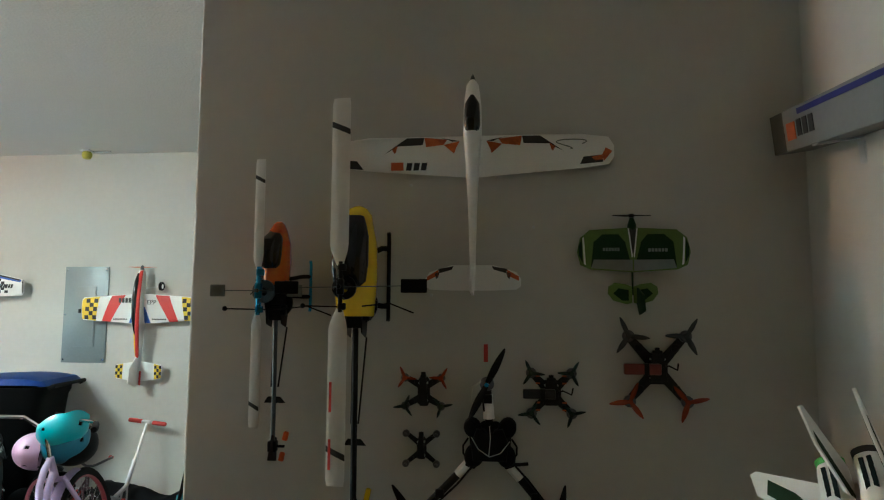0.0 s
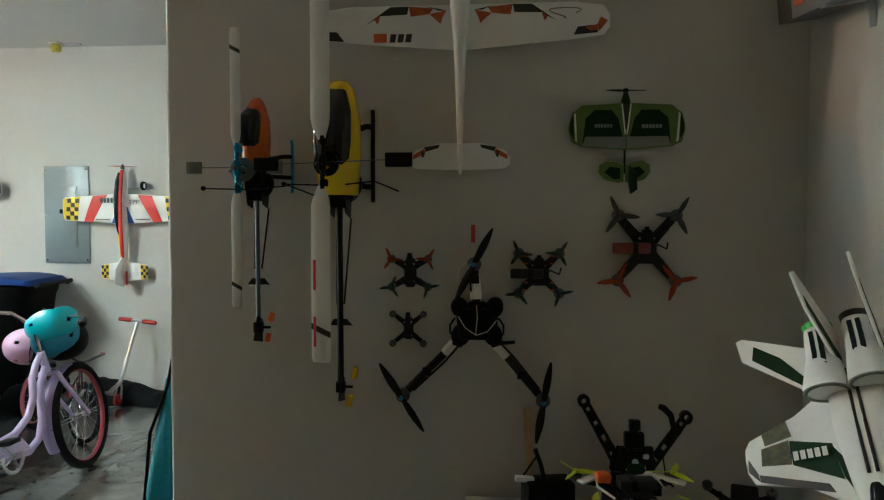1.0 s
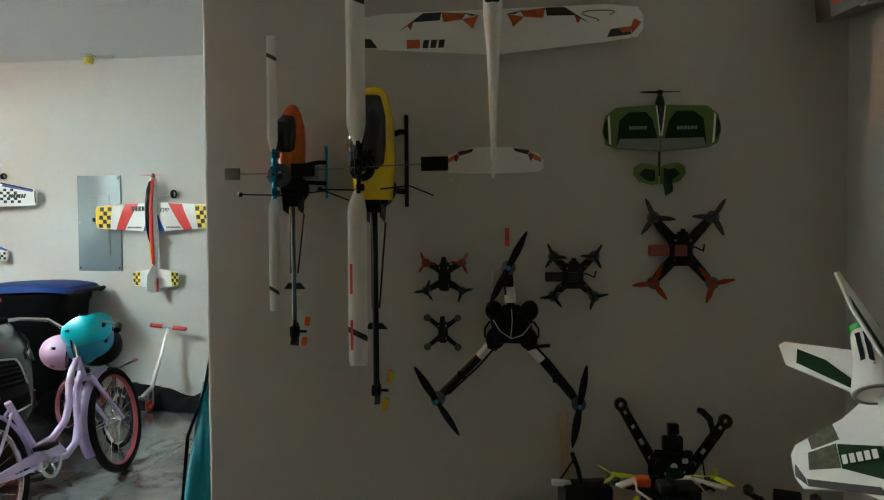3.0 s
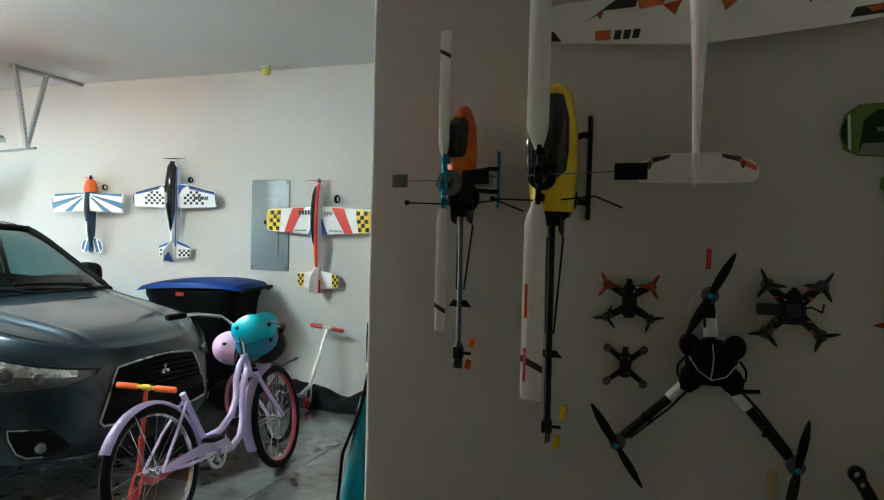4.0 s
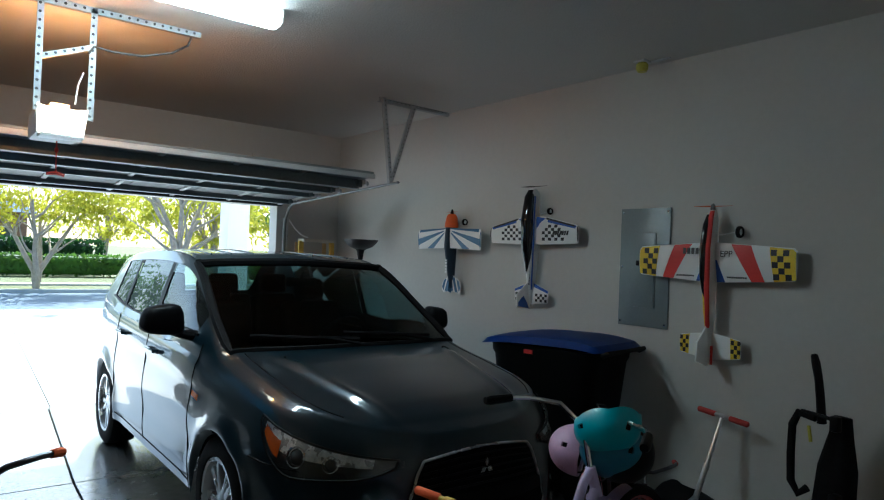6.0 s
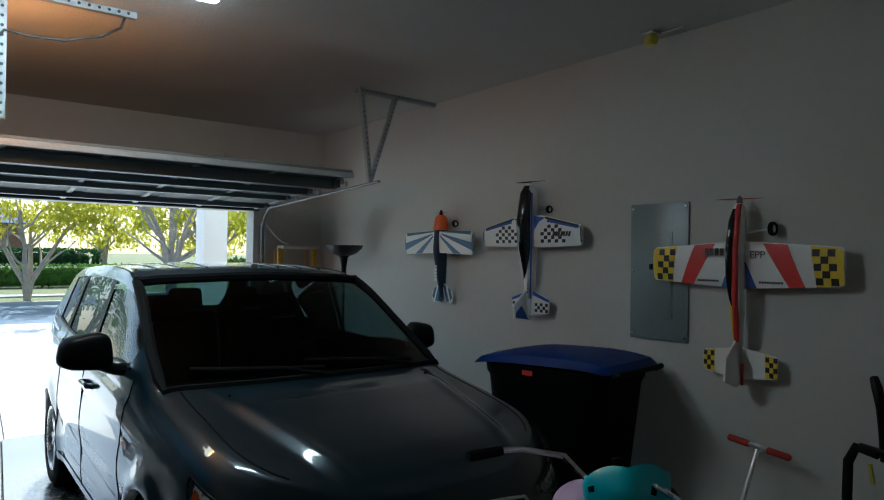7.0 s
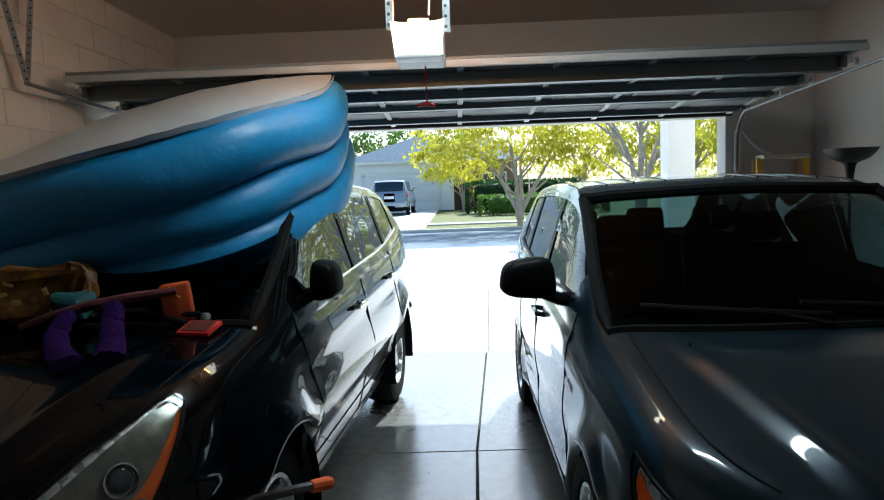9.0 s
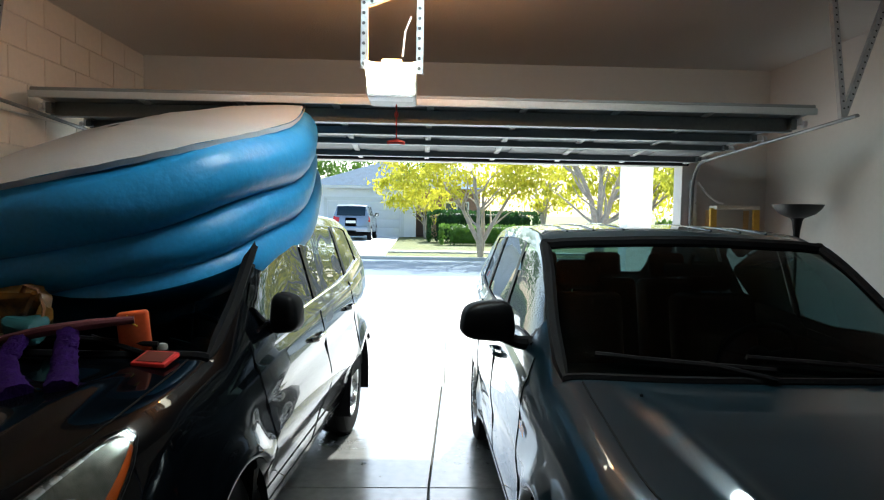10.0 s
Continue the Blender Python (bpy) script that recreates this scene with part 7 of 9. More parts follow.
def kick_scooter(m, label, grip_mat, stem_h, paint, band):
    """A folding kick scooter; z runs up the steering column, x along the deck."""
    s = thing("kick_scooter", m, label, "kick scooter", "kick scooters")
    bm = bm_new()
    tube(bm, [(0, 0, 0.16), (0.0, 0, stem_h * 0.55)], 0.017, 10)
    tube(bm, [(0, 0, stem_h * 0.5), (0, 0, stem_h)], 0.012, 10)
    tube(bm, [(0, 0, stem_h * 0.53), (0, 0, stem_h * 0.57)], 0.021, 10)
    part("column", bm, paint, s)
    bm = bm_new()
    tube(bm, [(0, -0.05, stem_h), (0, 0.05, stem_h)], 0.012, 10)
    tube(bm, [(0, -0.022, stem_h), (0, 0.022, stem_h)], 0.017, 10)
    part("handlebar_clamp", bm, band, s)
    for sg in (1, -1):
        bm = bm_new()
        tube(bm, [(0, sg * 0.05, stem_h), (0, sg * 0.055, stem_h), (0, sg * 0.165, stem_h), (0, sg * 0.172, stem_h)], [0.015, 0.018, 0.018, 0.013], 12)
        part("grip", bm, grip_mat, s)
    bm = bm_new()
    box(bm, (-0.30, 0, 0.085), (0.44, 0.10, 0.025), bevel=0.008)
    tube(bm, [(-0.10, 0, 0.095), (0.0, 0, 0.19)], 0.018, 8)
    for yy in (-0.03, 0.03):
        tube(bm, [(0.0, yy * 0.6, 0.17), (0.03, yy, 0.06)], 0.008, 6)
    part("deck", bm, paint, s)
    for x in (0.035, -0.56):
        bm = bm_new()
        lathe(bm, [(0.02, -0.012), (0.045, -0.012), (0.05, -0.006), (0.05, 0.006), (0.045, 0.012), (0.02, 0.012)], 20, Matrix.Translation((x, 0, 0.05)) @ Matrix.Rotation(radians(90), 4, "X"), closed=True)
        part("wheel", bm, GRIP_RED, s)
    bm = bm_new()
    grid(bm, lambda a, v: Vector((-0.56 + 0.062 * math.cos(a), 0.024 * v, 0.05 + 0.062 * math.sin(a))), steps(radians(20), radians(120), 8), [-1, 1])
    part("rear_brake", bm, paint, s)
    return s


def frame_along(foot, top, bar):
    """Stands z on the line from foot to top, with y as near to bar as it goes."""
    z = (Vector(top) - Vector(foot)).normalized()
    y = Vector(bar) - z * z.dot(Vector(bar))
    y.normalize()
    x = y.cross(z)
    return Matrix(((x.x, y.x, z.x, foot[0]), (x.y, y.y, z.y, foot[1]), (x.z, y.z, z.z, foot[2]), (0, 0, 0, 1)))


kick_scooter(frame_along((-2.60, 5.50, 0.03), (-2.525, 5.745, 0.69), (-0.33, 0.03, 0.04)), "silver folding scooter with red grips leaning on the wall", GRIP_RED, 0.71, ALU, ALU)
kick_scooter(frame_along((-2.42, 3.44, 0.0), (-2.395, 3.475, 0.64), (0.357, 0.097, -0.08)), "red folding scooter with orange grips against the car bumper", GRIP_ORANGE, 0.645, mat("red_paint", (0.5, 0.04, 0.03), 0.35, coat=0.4), YELLOW)


def helmet(m, shell, label, waves=0, r=(0.135, 0.105, 0.12)):
    """A child's helmet; the dome points up z, waves shape a crest along its rim."""
    h = thing("bicycle_helmet", m, label, "helmet", "helmets on the handlebar")
    bm = bm_new()
    def f(a, e):
        low = max(0.0, 1 - (e + 0.2) / 0.5)
        rim = 0.020 * math.cos(a) * low + (0.014 * abs(math.sin(waves * a / 2)) * low if waves else 0)
        rib = 1 + 0.022 * math.cos(6 * a) * math.cos(e) ** 2
        return Vector((r[0] * math.cos(a) * math.cos(e) * rib, r[1] * math.sin(a) * math.cos(e) * rib, r[2] * math.sin(e) - rim))
    def skip(a, e):
        return 0.12 < e < 0.30 and any(abs(((a - c * math.tau / 8) + math.pi) % math.tau - math.pi) < 0.13 for c in (0.5, 2.5, 3.5, 5.5, 7.0))
    grid(bm, f, steps(0, math.tau, 64), steps(-0.2, math.pi / 2, 20), skip)
    bmesh.ops.remove_doubles(bm, verts=bm.verts, dist=0.0005)
    bmesh.ops.solidify(bm, geom=bm.faces[:], thickness=0.010)
    part("shell", bm, shell, h, smooth=50)
    bm = bm_new()
    grid(bm, lambda a, e: f(a, e) * 0.91 + Vector((0, 0, 0.004)), steps(0, math.tau, 40), steps(-0.1, math.pi / 2, 12))
    bmesh.ops.remove_doubles(bm, verts=bm.verts, dist=0.0005)
    bmesh.ops.solidify(bm, geom=bm.faces[:], thickness=0.012)
    part("liner", bm, BLACK_MATT, h)
    bm = bm_new()
    for s in (1, -1):
        tube(bm, [(0.05, s * r[1] * 0.85, 0.0), (0.0, s * r[1] * 0.7, -0.07), (-0.02, 0.0, -0.10)], 0.005, 5, flat=0.4)
    part("chin_strap", bm, BLACK, h)
    return h


def hung(c, axis, turn):
    """A pose at c whose z runs along axis."""
    return Matrix.Translation(c) @ Vector(axis).to_track_quat("Z", "Y").to_matrix().to_4x4() @ Matrix.Rotation(radians(turn), 4, "Z")


helmet(hung((-2.12, 4.085, 0.925), (0.30, -0.42, -0.85), 32), TEAL, "bright teal child's helmet with a wavy rim hung dome down", 6, (0.150, 0.118, 0.118))
helmet(hung((-2.12, 4.115, 0.835), (0.28, -0.40, -0.87), 32), TEAL_D, "deep teal helmet nested under the bright one", 0, (0.142, 0.110, 0.125))
helmet(hung((-2.31, 4.13, 0.775), (-0.88, -0.32, 0.12), 0), PINK_SHELL, "pale pink child's helmet hanging by its strap", 0, (0.120, 0.110, 0.13))
helmet(hung((-2.10, 4.165, 0.815), (0.75, -0.1, -0.6), 0), BLACK, "black helmet hanging behind the teal one", 0, (0.145, 0.125, 0.13))
# ---- bin, lamp, ladder, vacuum, pool, things on the hood ----
BLUE_LID = mat("blue_bin_lid", (0.002, 0.05, 0.30), 0.42, vary=0.1)
BINBLACK = mat("bin_black", (0.003, 0.0035, 0.004), 0.6, vary=0.2, bump=0.0004, spec=0.12)
POOL_BLUE = mat("pool_blue_vinyl", (0.030, 0.25, 0.54), 0.45, vary=0.12, scale=2.5, bump=0.010, bump_scale=7, rvary=0.25)
POOL_WHITE = mat("pool_grey_vinyl", (0.52, 0.53, 0.54), 0.4, vary=0.06, bump=0.0012, bump_scale=60)
WOOD = mat("ladder_wood", (0.50, 0.34, 0.15), 0.6, vary=0.15, scale=3, fine=40)

bn = thing("wheeled_bin", pose(-3.60, 5.44, 0, 0, 0, 10) @ Matrix.Diagonal((1.03, 1.0, 1.03, 1)), "large black wheeled bin with closed blue lid", "bin")
bm = bm_new()
def bin_ring(z, a, b):
    return [(a * math.copysign(abs(math.cos(t)) ** 0.35, math.cos(t)), b * math.copysign(abs(math.sin(t)) ** 0.35, math.sin(t)), z) for t in steps(0, math.tau, 32)[:-1]]
rings = [[bm.verts.new(p) for p in bin_ring(z, a, b)] for z, a, b in ((0.05, 0.30, 0.23), (0.08, 0.32, 0.245), (0.9, 0.41, 0.30), (0.93, 0.425, 0.315), (0.99, 0.43, 0.32), (0.99, 0.40, 0.29))]
for p, q in zip(rings, rings[1:]):
    for i in range(len(p)):
        bm.faces.new((p[i], p[(i + 1) % len(p)], q[(i + 1) % len(p)], q[i]))
bm.faces.new(rings[0][::-1])
part("body", bm, BINBLACK, bn)
bm = bm_new()
def lid_pt(u, v):
    x, y = 0.47 * u, 0.345 * v
    e = max(abs(u), abs(v))
    z = 1.0 + 0.058 * (1 - abs(u) ** 3.5) * (1 - 0.6 * abs(v) ** 5) - (0.03 if e > 0.99 else 0)
    z += 0.03 * (0.5 + 0.5 * u)
    return Vector((x * (1 - 0.05 * v * v), y * (1 - 0.05 * u * u), z))
grid(bm, lid_pt, steps(-1, 1, 28), steps(-1, 1, 20))
bmesh.ops.solidify(bm, geom=bm.faces[:], thickness=0.008)
part("lid", bm, BLUE_LID, bn, "blue domed lid")
bm = bm_new()
tube(bm, [(0.46, -0.26, 0.98), (0.50, -0.26, 1.0), (0.50, 0.26, 1.0), (0.46, 0.26, 0.98)], 0.017, 8)
part("handle", bm, BINBLACK, bn)
for s in (1, -1):
    bm = bm_new()
    lathe(bm, [(0, -0.03), (0.10, -0.03), (0.125, -0.02), (0.125, 0.02), (0.10, 0.03), (0, 0.03)], 24, Matrix.Translation((0.34, s * 0.27, 0.125)) @ Matrix.Rotation(radians(90), 4, "X"))
    part("wheel", bm, RUBBER, bn)
bm = bm_new()
box(bm, (-0.435, 0.02, 0.86), (0.006, 0.10, 0.05), bevel=0.002)
part("red_tab", bm, RED, bn)
bm = bm_new()
box(bm, (-0.05, -0.327, 0.955), (0.07, 0.008, 0.028), bevel=0.002)
part("red_sticker", bm, RED, bn)

lamp = thing("floor_lamp", pose(-6.70, 5.61, 0), "black metal torchiere floor lamp with upturned bowl", "floor lamp")
bm = bm_new()
lathe(bm, [(0, 0), (0.14, 0), (0.145, 0.012), (0.12, 0.025), (0.03, 0.035), (0, 0.036)], 32)
part("base", bm, BLACK, lamp)
bm = bm_new()
tube(bm, [(0, 0, 0.03), (0, 0, 1.48)], 0.012, 10)
lathe(bm, [(0.013, 1.42), (0.022, 1.46), (0.026, 1.55), (0.040, 1.64), (0.055, 1.66), (0, 1.67)], 20)
part("pole", bm, BLACK, lamp)
bm = bm_new()
lathe(bm, [(0.0, 1.655), (0.06, 1.66), (0.13, 1.69), (0.175, 1.735), (0.192, 1.768), (0.186, 1.768), (0.165, 1.735), (0.12, 1.70), (0.05, 1.675), (0.0, 1.672)], 40)
part("bowl", bm, mat("torchiere_black", (0.010, 0.010, 0.010), 0.5), lamp)

st = thing("stepladder", pose(-7.50, 5.47, 0), "folded stepladder with yellow legs and pale top step", "stepladder")
bm = bm_new()
box(bm, (0.02, 0, 1.745), (0.16, 0.40, 0.035), bevel=0.006)
part("top_step", bm, mat("ladder_top", (0.60, 0.58, 0.50), 0.6), st)
for s in (1, -1):
    bm = bm_new()
    mm = Matrix.Translation((0.12, s * 0.20, 0.0)) @ Matrix.Rotation(radians(-3.2), 4, "Y")
    box(bm, (0, 0, 0.87), (0.03, 0.06, 1.74), mm, bevel=0.004)
    part("front_leg", bm, mat("ladder_yellow", (0.62, 0.42, 0.06), 0.5, vary=0.12), st)
    bm = bm_new()
    box(bm, (-0.12, s * 0.18, 0.86), (0.028, 0.045, 1.72), bevel=0.004)
    part("rear_leg", bm, WOOD, st)
for k in range(5):
    bm = bm_new()
    box(bm, (0.10 - 0.017 * k * 0.3, 0, 0.30 + 0.29 * k), (0.08, 0.36, 0.022), bevel=0.004)
    part("tread", bm, ALU, st)
bm = bm_new()
tube(bm, [(-7.66, 5.20, 1.98), (-7.62, 5.22, 1.93), (-7.60, 5.26, 1.87), (-7.58, 5.32, 1.815), (-7.56, 5.36, 1.79), (-7.56, 5.40, 1.782)], 0.009, 6)
solid("wall_hose", bm, WHITE, "thin white hose from the wall over the stepladder", "hose")

vc = thing("vacuum_cleaner", pose(-1.84, 5.60, 0, 0, 0, -20), "black upright vacuum cleaner standing at the wall", "vacuum cleaner")
bm = bm_new()
box(bm, (0, -0.10, 0.075), (0.32, 0.30, 0.13), bevel=0.035, seg=3)
part("floor_head", bm, BLACK, vc)
bm = bm_new()
loft(bm, [(0.0, 0, 0, 0.10, 0.08), (0.1, 0, 0, 0.11, 0.09), (0.45, 0, 0, 0.095, 0.08), (0.62, 0, 0, 0.06, 0.05), (0.72, 0, 0, 0.045, 0.035)])
o = part("body", bm, BLACK_MATT, vc)
o.matrix_basis = Matrix.Translation((0, 0.0, 0.13)) @ Matrix.Rotation(radians(84), 4, "X")
bm = bm_new()
tube(bm, [(0, -0.07, 0.82), (0.0, -0.085, 0.95), (-0.01, -0.09, 1.05), (-0.035, -0.085, 1.13), (-0.06, -0.07, 1.165)], [0.024, 0.022, 0.021, 0.022, 0.018], 10)
part("handle", bm, BLACK, vc)
bm = bm_new()
tube(bm, [(-0.03, -0.08, 0.84), (-0.12, -0.10, 0.85), (-0.15, -0.11, 0.78), (-0.155, -0.11, 0.62), (-0.15, -0.11, 0.48), (-0.11, -0.10, 0.42), (-0.07, -0.08, 0.46)], 0.021, 10)
part("hose", bm, RUBBER, vc)
bm = bm_new()
tube(bm, [(0.10, -0.09, 0.86), (-0.10, -0.10, 0.865)], 0.011, 6)
box(bm, (0.10, -0.09, 0.84), (0.05, 0.04, 0.08), bevel=0.01)
part("cord_hook", bm, BLACK, vc)
bm = bm_new()
box(bm, (0.11, -0.09, 0.43), (0.05, 0.06, 0.12), bevel=0.015)
part("cord_hook", bm, BLACK, vc)
bm = bm_new()
tube(bm, [(-0.04, -0.115, 0.80), (-0.02, -0.12, 0.72)], 0.009, 6)
part("yellow_catch", bm, BRASS, vc)

# slumped black tarpaulin along the foot of the wall
bm = bm_new()
def tarp_pt(u, v):
    x = -3.02 + 1.42 * u
    h = (0.20 - 0.09 * u) * (1 + 0.22 * math.sin(9 * u + 1) + 0.12 * math.sin(23 * u))
    a = math.pi * v
    fold = 1 + 0.10 * math.sin(14 * u + 7 * v) + 0.06 * math.sin(31 * u - 9 * v)
    end = min(1.0, 8 * u + 0.15, 8 * (1 - u) + 0.15)
    return Vector((x, 5.72 - 0.145 * math.cos(a) * fold * end, max(0.002, h * math.sin(a) * fold * end)))
grid(bm, tarp_pt, steps(0, 1, 60), steps(0, 1, 16))
solid("black_tarpaulin", bm, BLACK_MATT, "slumped black tarpaulin heaped at the foot of the wall", "tarpaulin")

# inflatable pool, upside down over the dark car
pool = thing("inflatable_pool", pose(-5.33, 0.97, 1.66) @ Matrix.Rotation(radians(12.5), 4, "X") @ Matrix.Rotation(radians(10), 4, "Y"), "blue three-ring inflatable paddling pool turned over on the car", "paddling pool")
PA, PB = 1.30, 1.04


def pool_pt(a, off):
    c, s = math.cos(a), math.sin(a)
    e = 2 / 2.7
    wob = 1 + 0.008 * math.sin(5 * a) + 0.006 * math.sin(9 * a + 1)
    x, y = PA * math.copysign(abs(c) ** e, c) * wob, PB * math.copysign(abs(s) ** e, s) * wob
    n = Vector((x / PA**2, y / PB**2, 0)).normalized()
    return Vector((x, y, 0)) - n * (0.10 - off), n


POOL_M, CAR_M = pool.matrix_basis.copy(), dark_car.matrix_basis.copy()
POOL_INV, CAR_INV = POOL_M.inverted(), CAR_M.inverted()


def sag(x):
    """How far the slack front of the pool has sunk, 0 to 1."""
    u = max(0.0, min(1.0, (x + 0.50) / 1.05))
    return u * u * (3 - 2 * u)


def settled(p):
    """Keeps a point of the pool on or above the car's roof and windscreen."""
    w = POOL_M @ p
    q = CAR_INV @ w
    if 0.2 < -q.x < dsh.length - 0.3 and abs(q.y) < 0.8:
        w.z = max(w.z, curve_at(dsh.top, -q.x - 0.08) + 0.004 - 0.10 * (q.y / 0.8) ** 2)
    return POOL_INV @ w


def ring_pt(a, t, k, z, rr, low):
    p, n = pool_pt(a, 0)
    g = sag(p.x)
    r = rr + 0.022 * g
    out = math.copysign(abs(math.cos(t)) ** 0.85, math.cos(t)) * r
    return settled(p + n * (out - max(0.0, low - 0.105) * (0.25 + 0.75 * g)) + Vector((0, 0, z - low * g + r * math.sin(t) * 0.96 + 0.008 * math.sin(7 * a + k) + 0.008 * math.sin(4 * a + 2 * k))))


for k, (z, rr, low) in enumerate(((-0.085, 0.098, 0.185), (0.065, 0.094, 0.145), (0.24, 0.122, 0.105))):
    bm = bm_new()
    grid(bm, lambda a, t: ring_pt(a, t, k, z, rr, low), steps(0, math.tau, 96), steps(0, math.tau, 22))
    bmesh.ops.remove_doubles(bm, verts=bm.verts, dist=0.0006)
    part("ring_tube", bm, POOL_BLUE, pool, smooth=60)
bm = bm_new()
grid(bm, lambda a, t: Vector((pool_pt(a, 0.07)[0].x * t, pool_pt(a, 0.07)[0].y * t, 0.372 - 0.085 * sag(pool_pt(a, 0.07)[0].x * t) + 0.13 * (1 - t * t) + 0.005 * math.sin(11 * a) * t)), steps(0, math.tau, 72), [0.03, 0.3, 0.6, 0.85, 0.95, 1.0])
part("floor_sheet", bm, POOL_WHITE, pool, "pale grey vinyl pool floor")
bm = bm_new()
grid(bm, lambda a, t: pool_pt(a, 0.075 + 0.012 * t)[0] + Vector((0, 0, 0.350 - 0.085 * sag(pool_pt(a, 0.075)[0].x) + 0.024 * t + 0.0015 * math.sin(40 * a))), steps(0, math.tau, 160), [0, 1])
part("seam_strip", bm, POOL_WHITE, pool)

# clutter on the dark hood
PURPLE = mat("purple_fleece", (0.022, 0.005, 0.065), 0.95, vary=0.3, scale=30, bump=0.004, bump_scale=120, spec=0.1)
PINKBAND = mat("pink_band", (0.12, 0.028, 0.035), 0.7, vary=0.15, bump=0.001)
BROWNBAG = mat("patterned_bag", (0.05, 0.018, 0.005), 0.35, vary=0.6, scale=16, fine=30, col2=(0.26, 0.11, 0.015))
TEALFAB = mat("teal_fabric", (0.008, 0.075, 0.085), 0.7, vary=0.2)
rnd = random.Random(4)


def crumpled(bm, size, amount, centre):
    box(bm, centre, size, bevel=min(size) * 0.3, seg=5)
    for v in bm.verts:
        p = v.co
        v.co += Vector((math.sin(31 * p.y + 17 * p.z), math.sin(29 * p.x + 23 * p.z + 1), math.sin(27 * p.x + 21 * p.y + 2))) * amount + Vector((rnd.uniform(-1, 1), rnd.uniform(-1, 1), rnd.uniform(-1, 1))) * amount * 0.35


bg = thing("patterned_bag", pose(-3.93, 1.02, 1.15, 0, 0, 20), "crumpled brown and gold patterned bag on the car hood", "bag")
bm = bm_new()
crumpled(bm, (0.22, 0.34, 0.20), 0.024, (0, 0, 0.09))
part("bag_body", bm, BROWNBAG, bg)
bm = bm_new()
tube(bm, [(0.06, 0.10, 0.17), (0.09, 0.12, 0.215), (0.09, 0.16, 0.20), (0.10, 0.18, 0.13), (0.11, 0.17, 0.06)], 0.012, 6, flat=0.4)
part("handle", bm, mat("brown_strap", (0.16, 0.06, 0.02), 0.6), bg)
for k in range(9):
    bm = bm_new()
    y, z = -0.13 + 0.26 * rnd.random(), 0.03 + 0.13 * rnd.random()
    a = rnd.uniform(0, 3)
    box(bm, (0, 0, 0), (0.004, rnd.uniform(0.02, 0.035), rnd.uniform(0.012, 0.02)), Matrix.Translation((0.117, y, z)) @ Matrix.Rotation(a, 4, "X"), bevel=0.001)
    part("gold_leaf_print", bm, mat("gold_print", (0.45, 0.32, 0.10), 0.45), bg)
bm = bm_new()
crumpled(bm, (0.10, 0.13, 0.09), 0.009, (0, 0, 0.04))
solid("teal_cloth", bm, TEALFAB, "small bunched teal cloth lying on the car hood", "cloth", m=pose(-3.87, 1.17, 1.165))
# orange toy block with a red card
ob = thing("toy_box", pose(-3.90, 1.555, 1.105, 0, 0, 14), "small orange plastic toy box on the car hood", "toy")
bm = bm_new()
box(bm, (0, 0, 0.085), (0.06, 0.105, 0.17), Matrix.Rotation(radians(6), 4, "X"), bevel=0.012, seg=3)
part("box_body", bm, mat("toy_orange", (0.50, 0.075, 0.012), 0.5, vary=0.15), ob)
bm = bm_new()
tube(bm, [(0.034, -0.03, 0.16), (0.038, -0.01, 0.13), (0.034, 0.005, 0.12)], 0.003, 5)
part("yellow_line", bm, YELLOW, ob)
rc = thing("red_packet", pose(-3.80, 1.66, 1.11, 0, 0, -12), "flat red-edged packet lying on the car hood", "packet")
bm = bm_new()
box(bm, (0, 0, 0.012), (0.10, 0.13, 0.016), Matrix.Rotation(radians(14), 4, "Y"), bevel=0.004)
part("packet_body", bm, RED, rc)
bm = bm_new()
box(bm, (0.0, 0.0, 0.021), (0.075, 0.10, 0.003), Matrix.Rotation(radians(14), 4, "Y"))
part("dark_panel", bm, mat("packet_print", (0.12, 0.03, 0.02), 0.5), rc)
bm = bm_new()
lathe(bm, [(0, 0), (0.020, 0.0), (0.022, 0.008), (0.018, 0.035), (0.012, 0.042), (0.0, 0.043)], 16)
solid("grey_cap", bm, GREY_FILM, "small grey plastic cap standing on the car hood", "cap", m=pose(-3.90, 1.645, 1.115))
bm = bm_new()
tube(bm, [(-3.82, 1.0, 1.14), (-3.81, 1.12, 1.178), (-3.80, 1.27, 1.215), (-3.82, 1.42, 1.238), (-3.86, 1.56, 1.25)], [0.013, 0.018, 0.020, 0.019, 0.014], 10)
solid("pink_band", bm, PINKBAND, "long rolled pink band lying over the pile on the car hood", "band")
for pts in (((-3.79, 1.20, 1.19), (-3.70, 1.20, 1.135), (-3.60, 1.26, 1.105), (-3.47, 1.37, 1.085)), ((-3.80, 1.36, 1.215), (-3.72, 1.39, 1.16), (-3.63, 1.43, 1.115), (-3.51, 1.48, 1.09))):
    bm = bm_new()
    q = [Vector(pts[0]).lerp(Vector(pts[1]), t) for t in steps(0, 0.9, 8)] + [Vector(pts[1]).lerp(Vector(pts[2]), t) for t in steps(0, 0.9, 8)] + [Vector(pts[2]).lerp(Vector(pts[3]), t) for t in steps(0, 1, 9)]
    tube(bm, q, [0.034 + 0.014 * i / len(q) for i in range(len(q))], 22, flat=0.6)
    for v in bm.verts:
        v.co += Vector((rnd.uniform(-1, 1), rnd.uniform(-1, 1), rnd.uniform(-1, 1))) * 0.004
    solid("leg_warmer", bm, PURPLE, "fuzzy purple leg warmer draped on the car hood", "leg warmer", group="leg warmers")
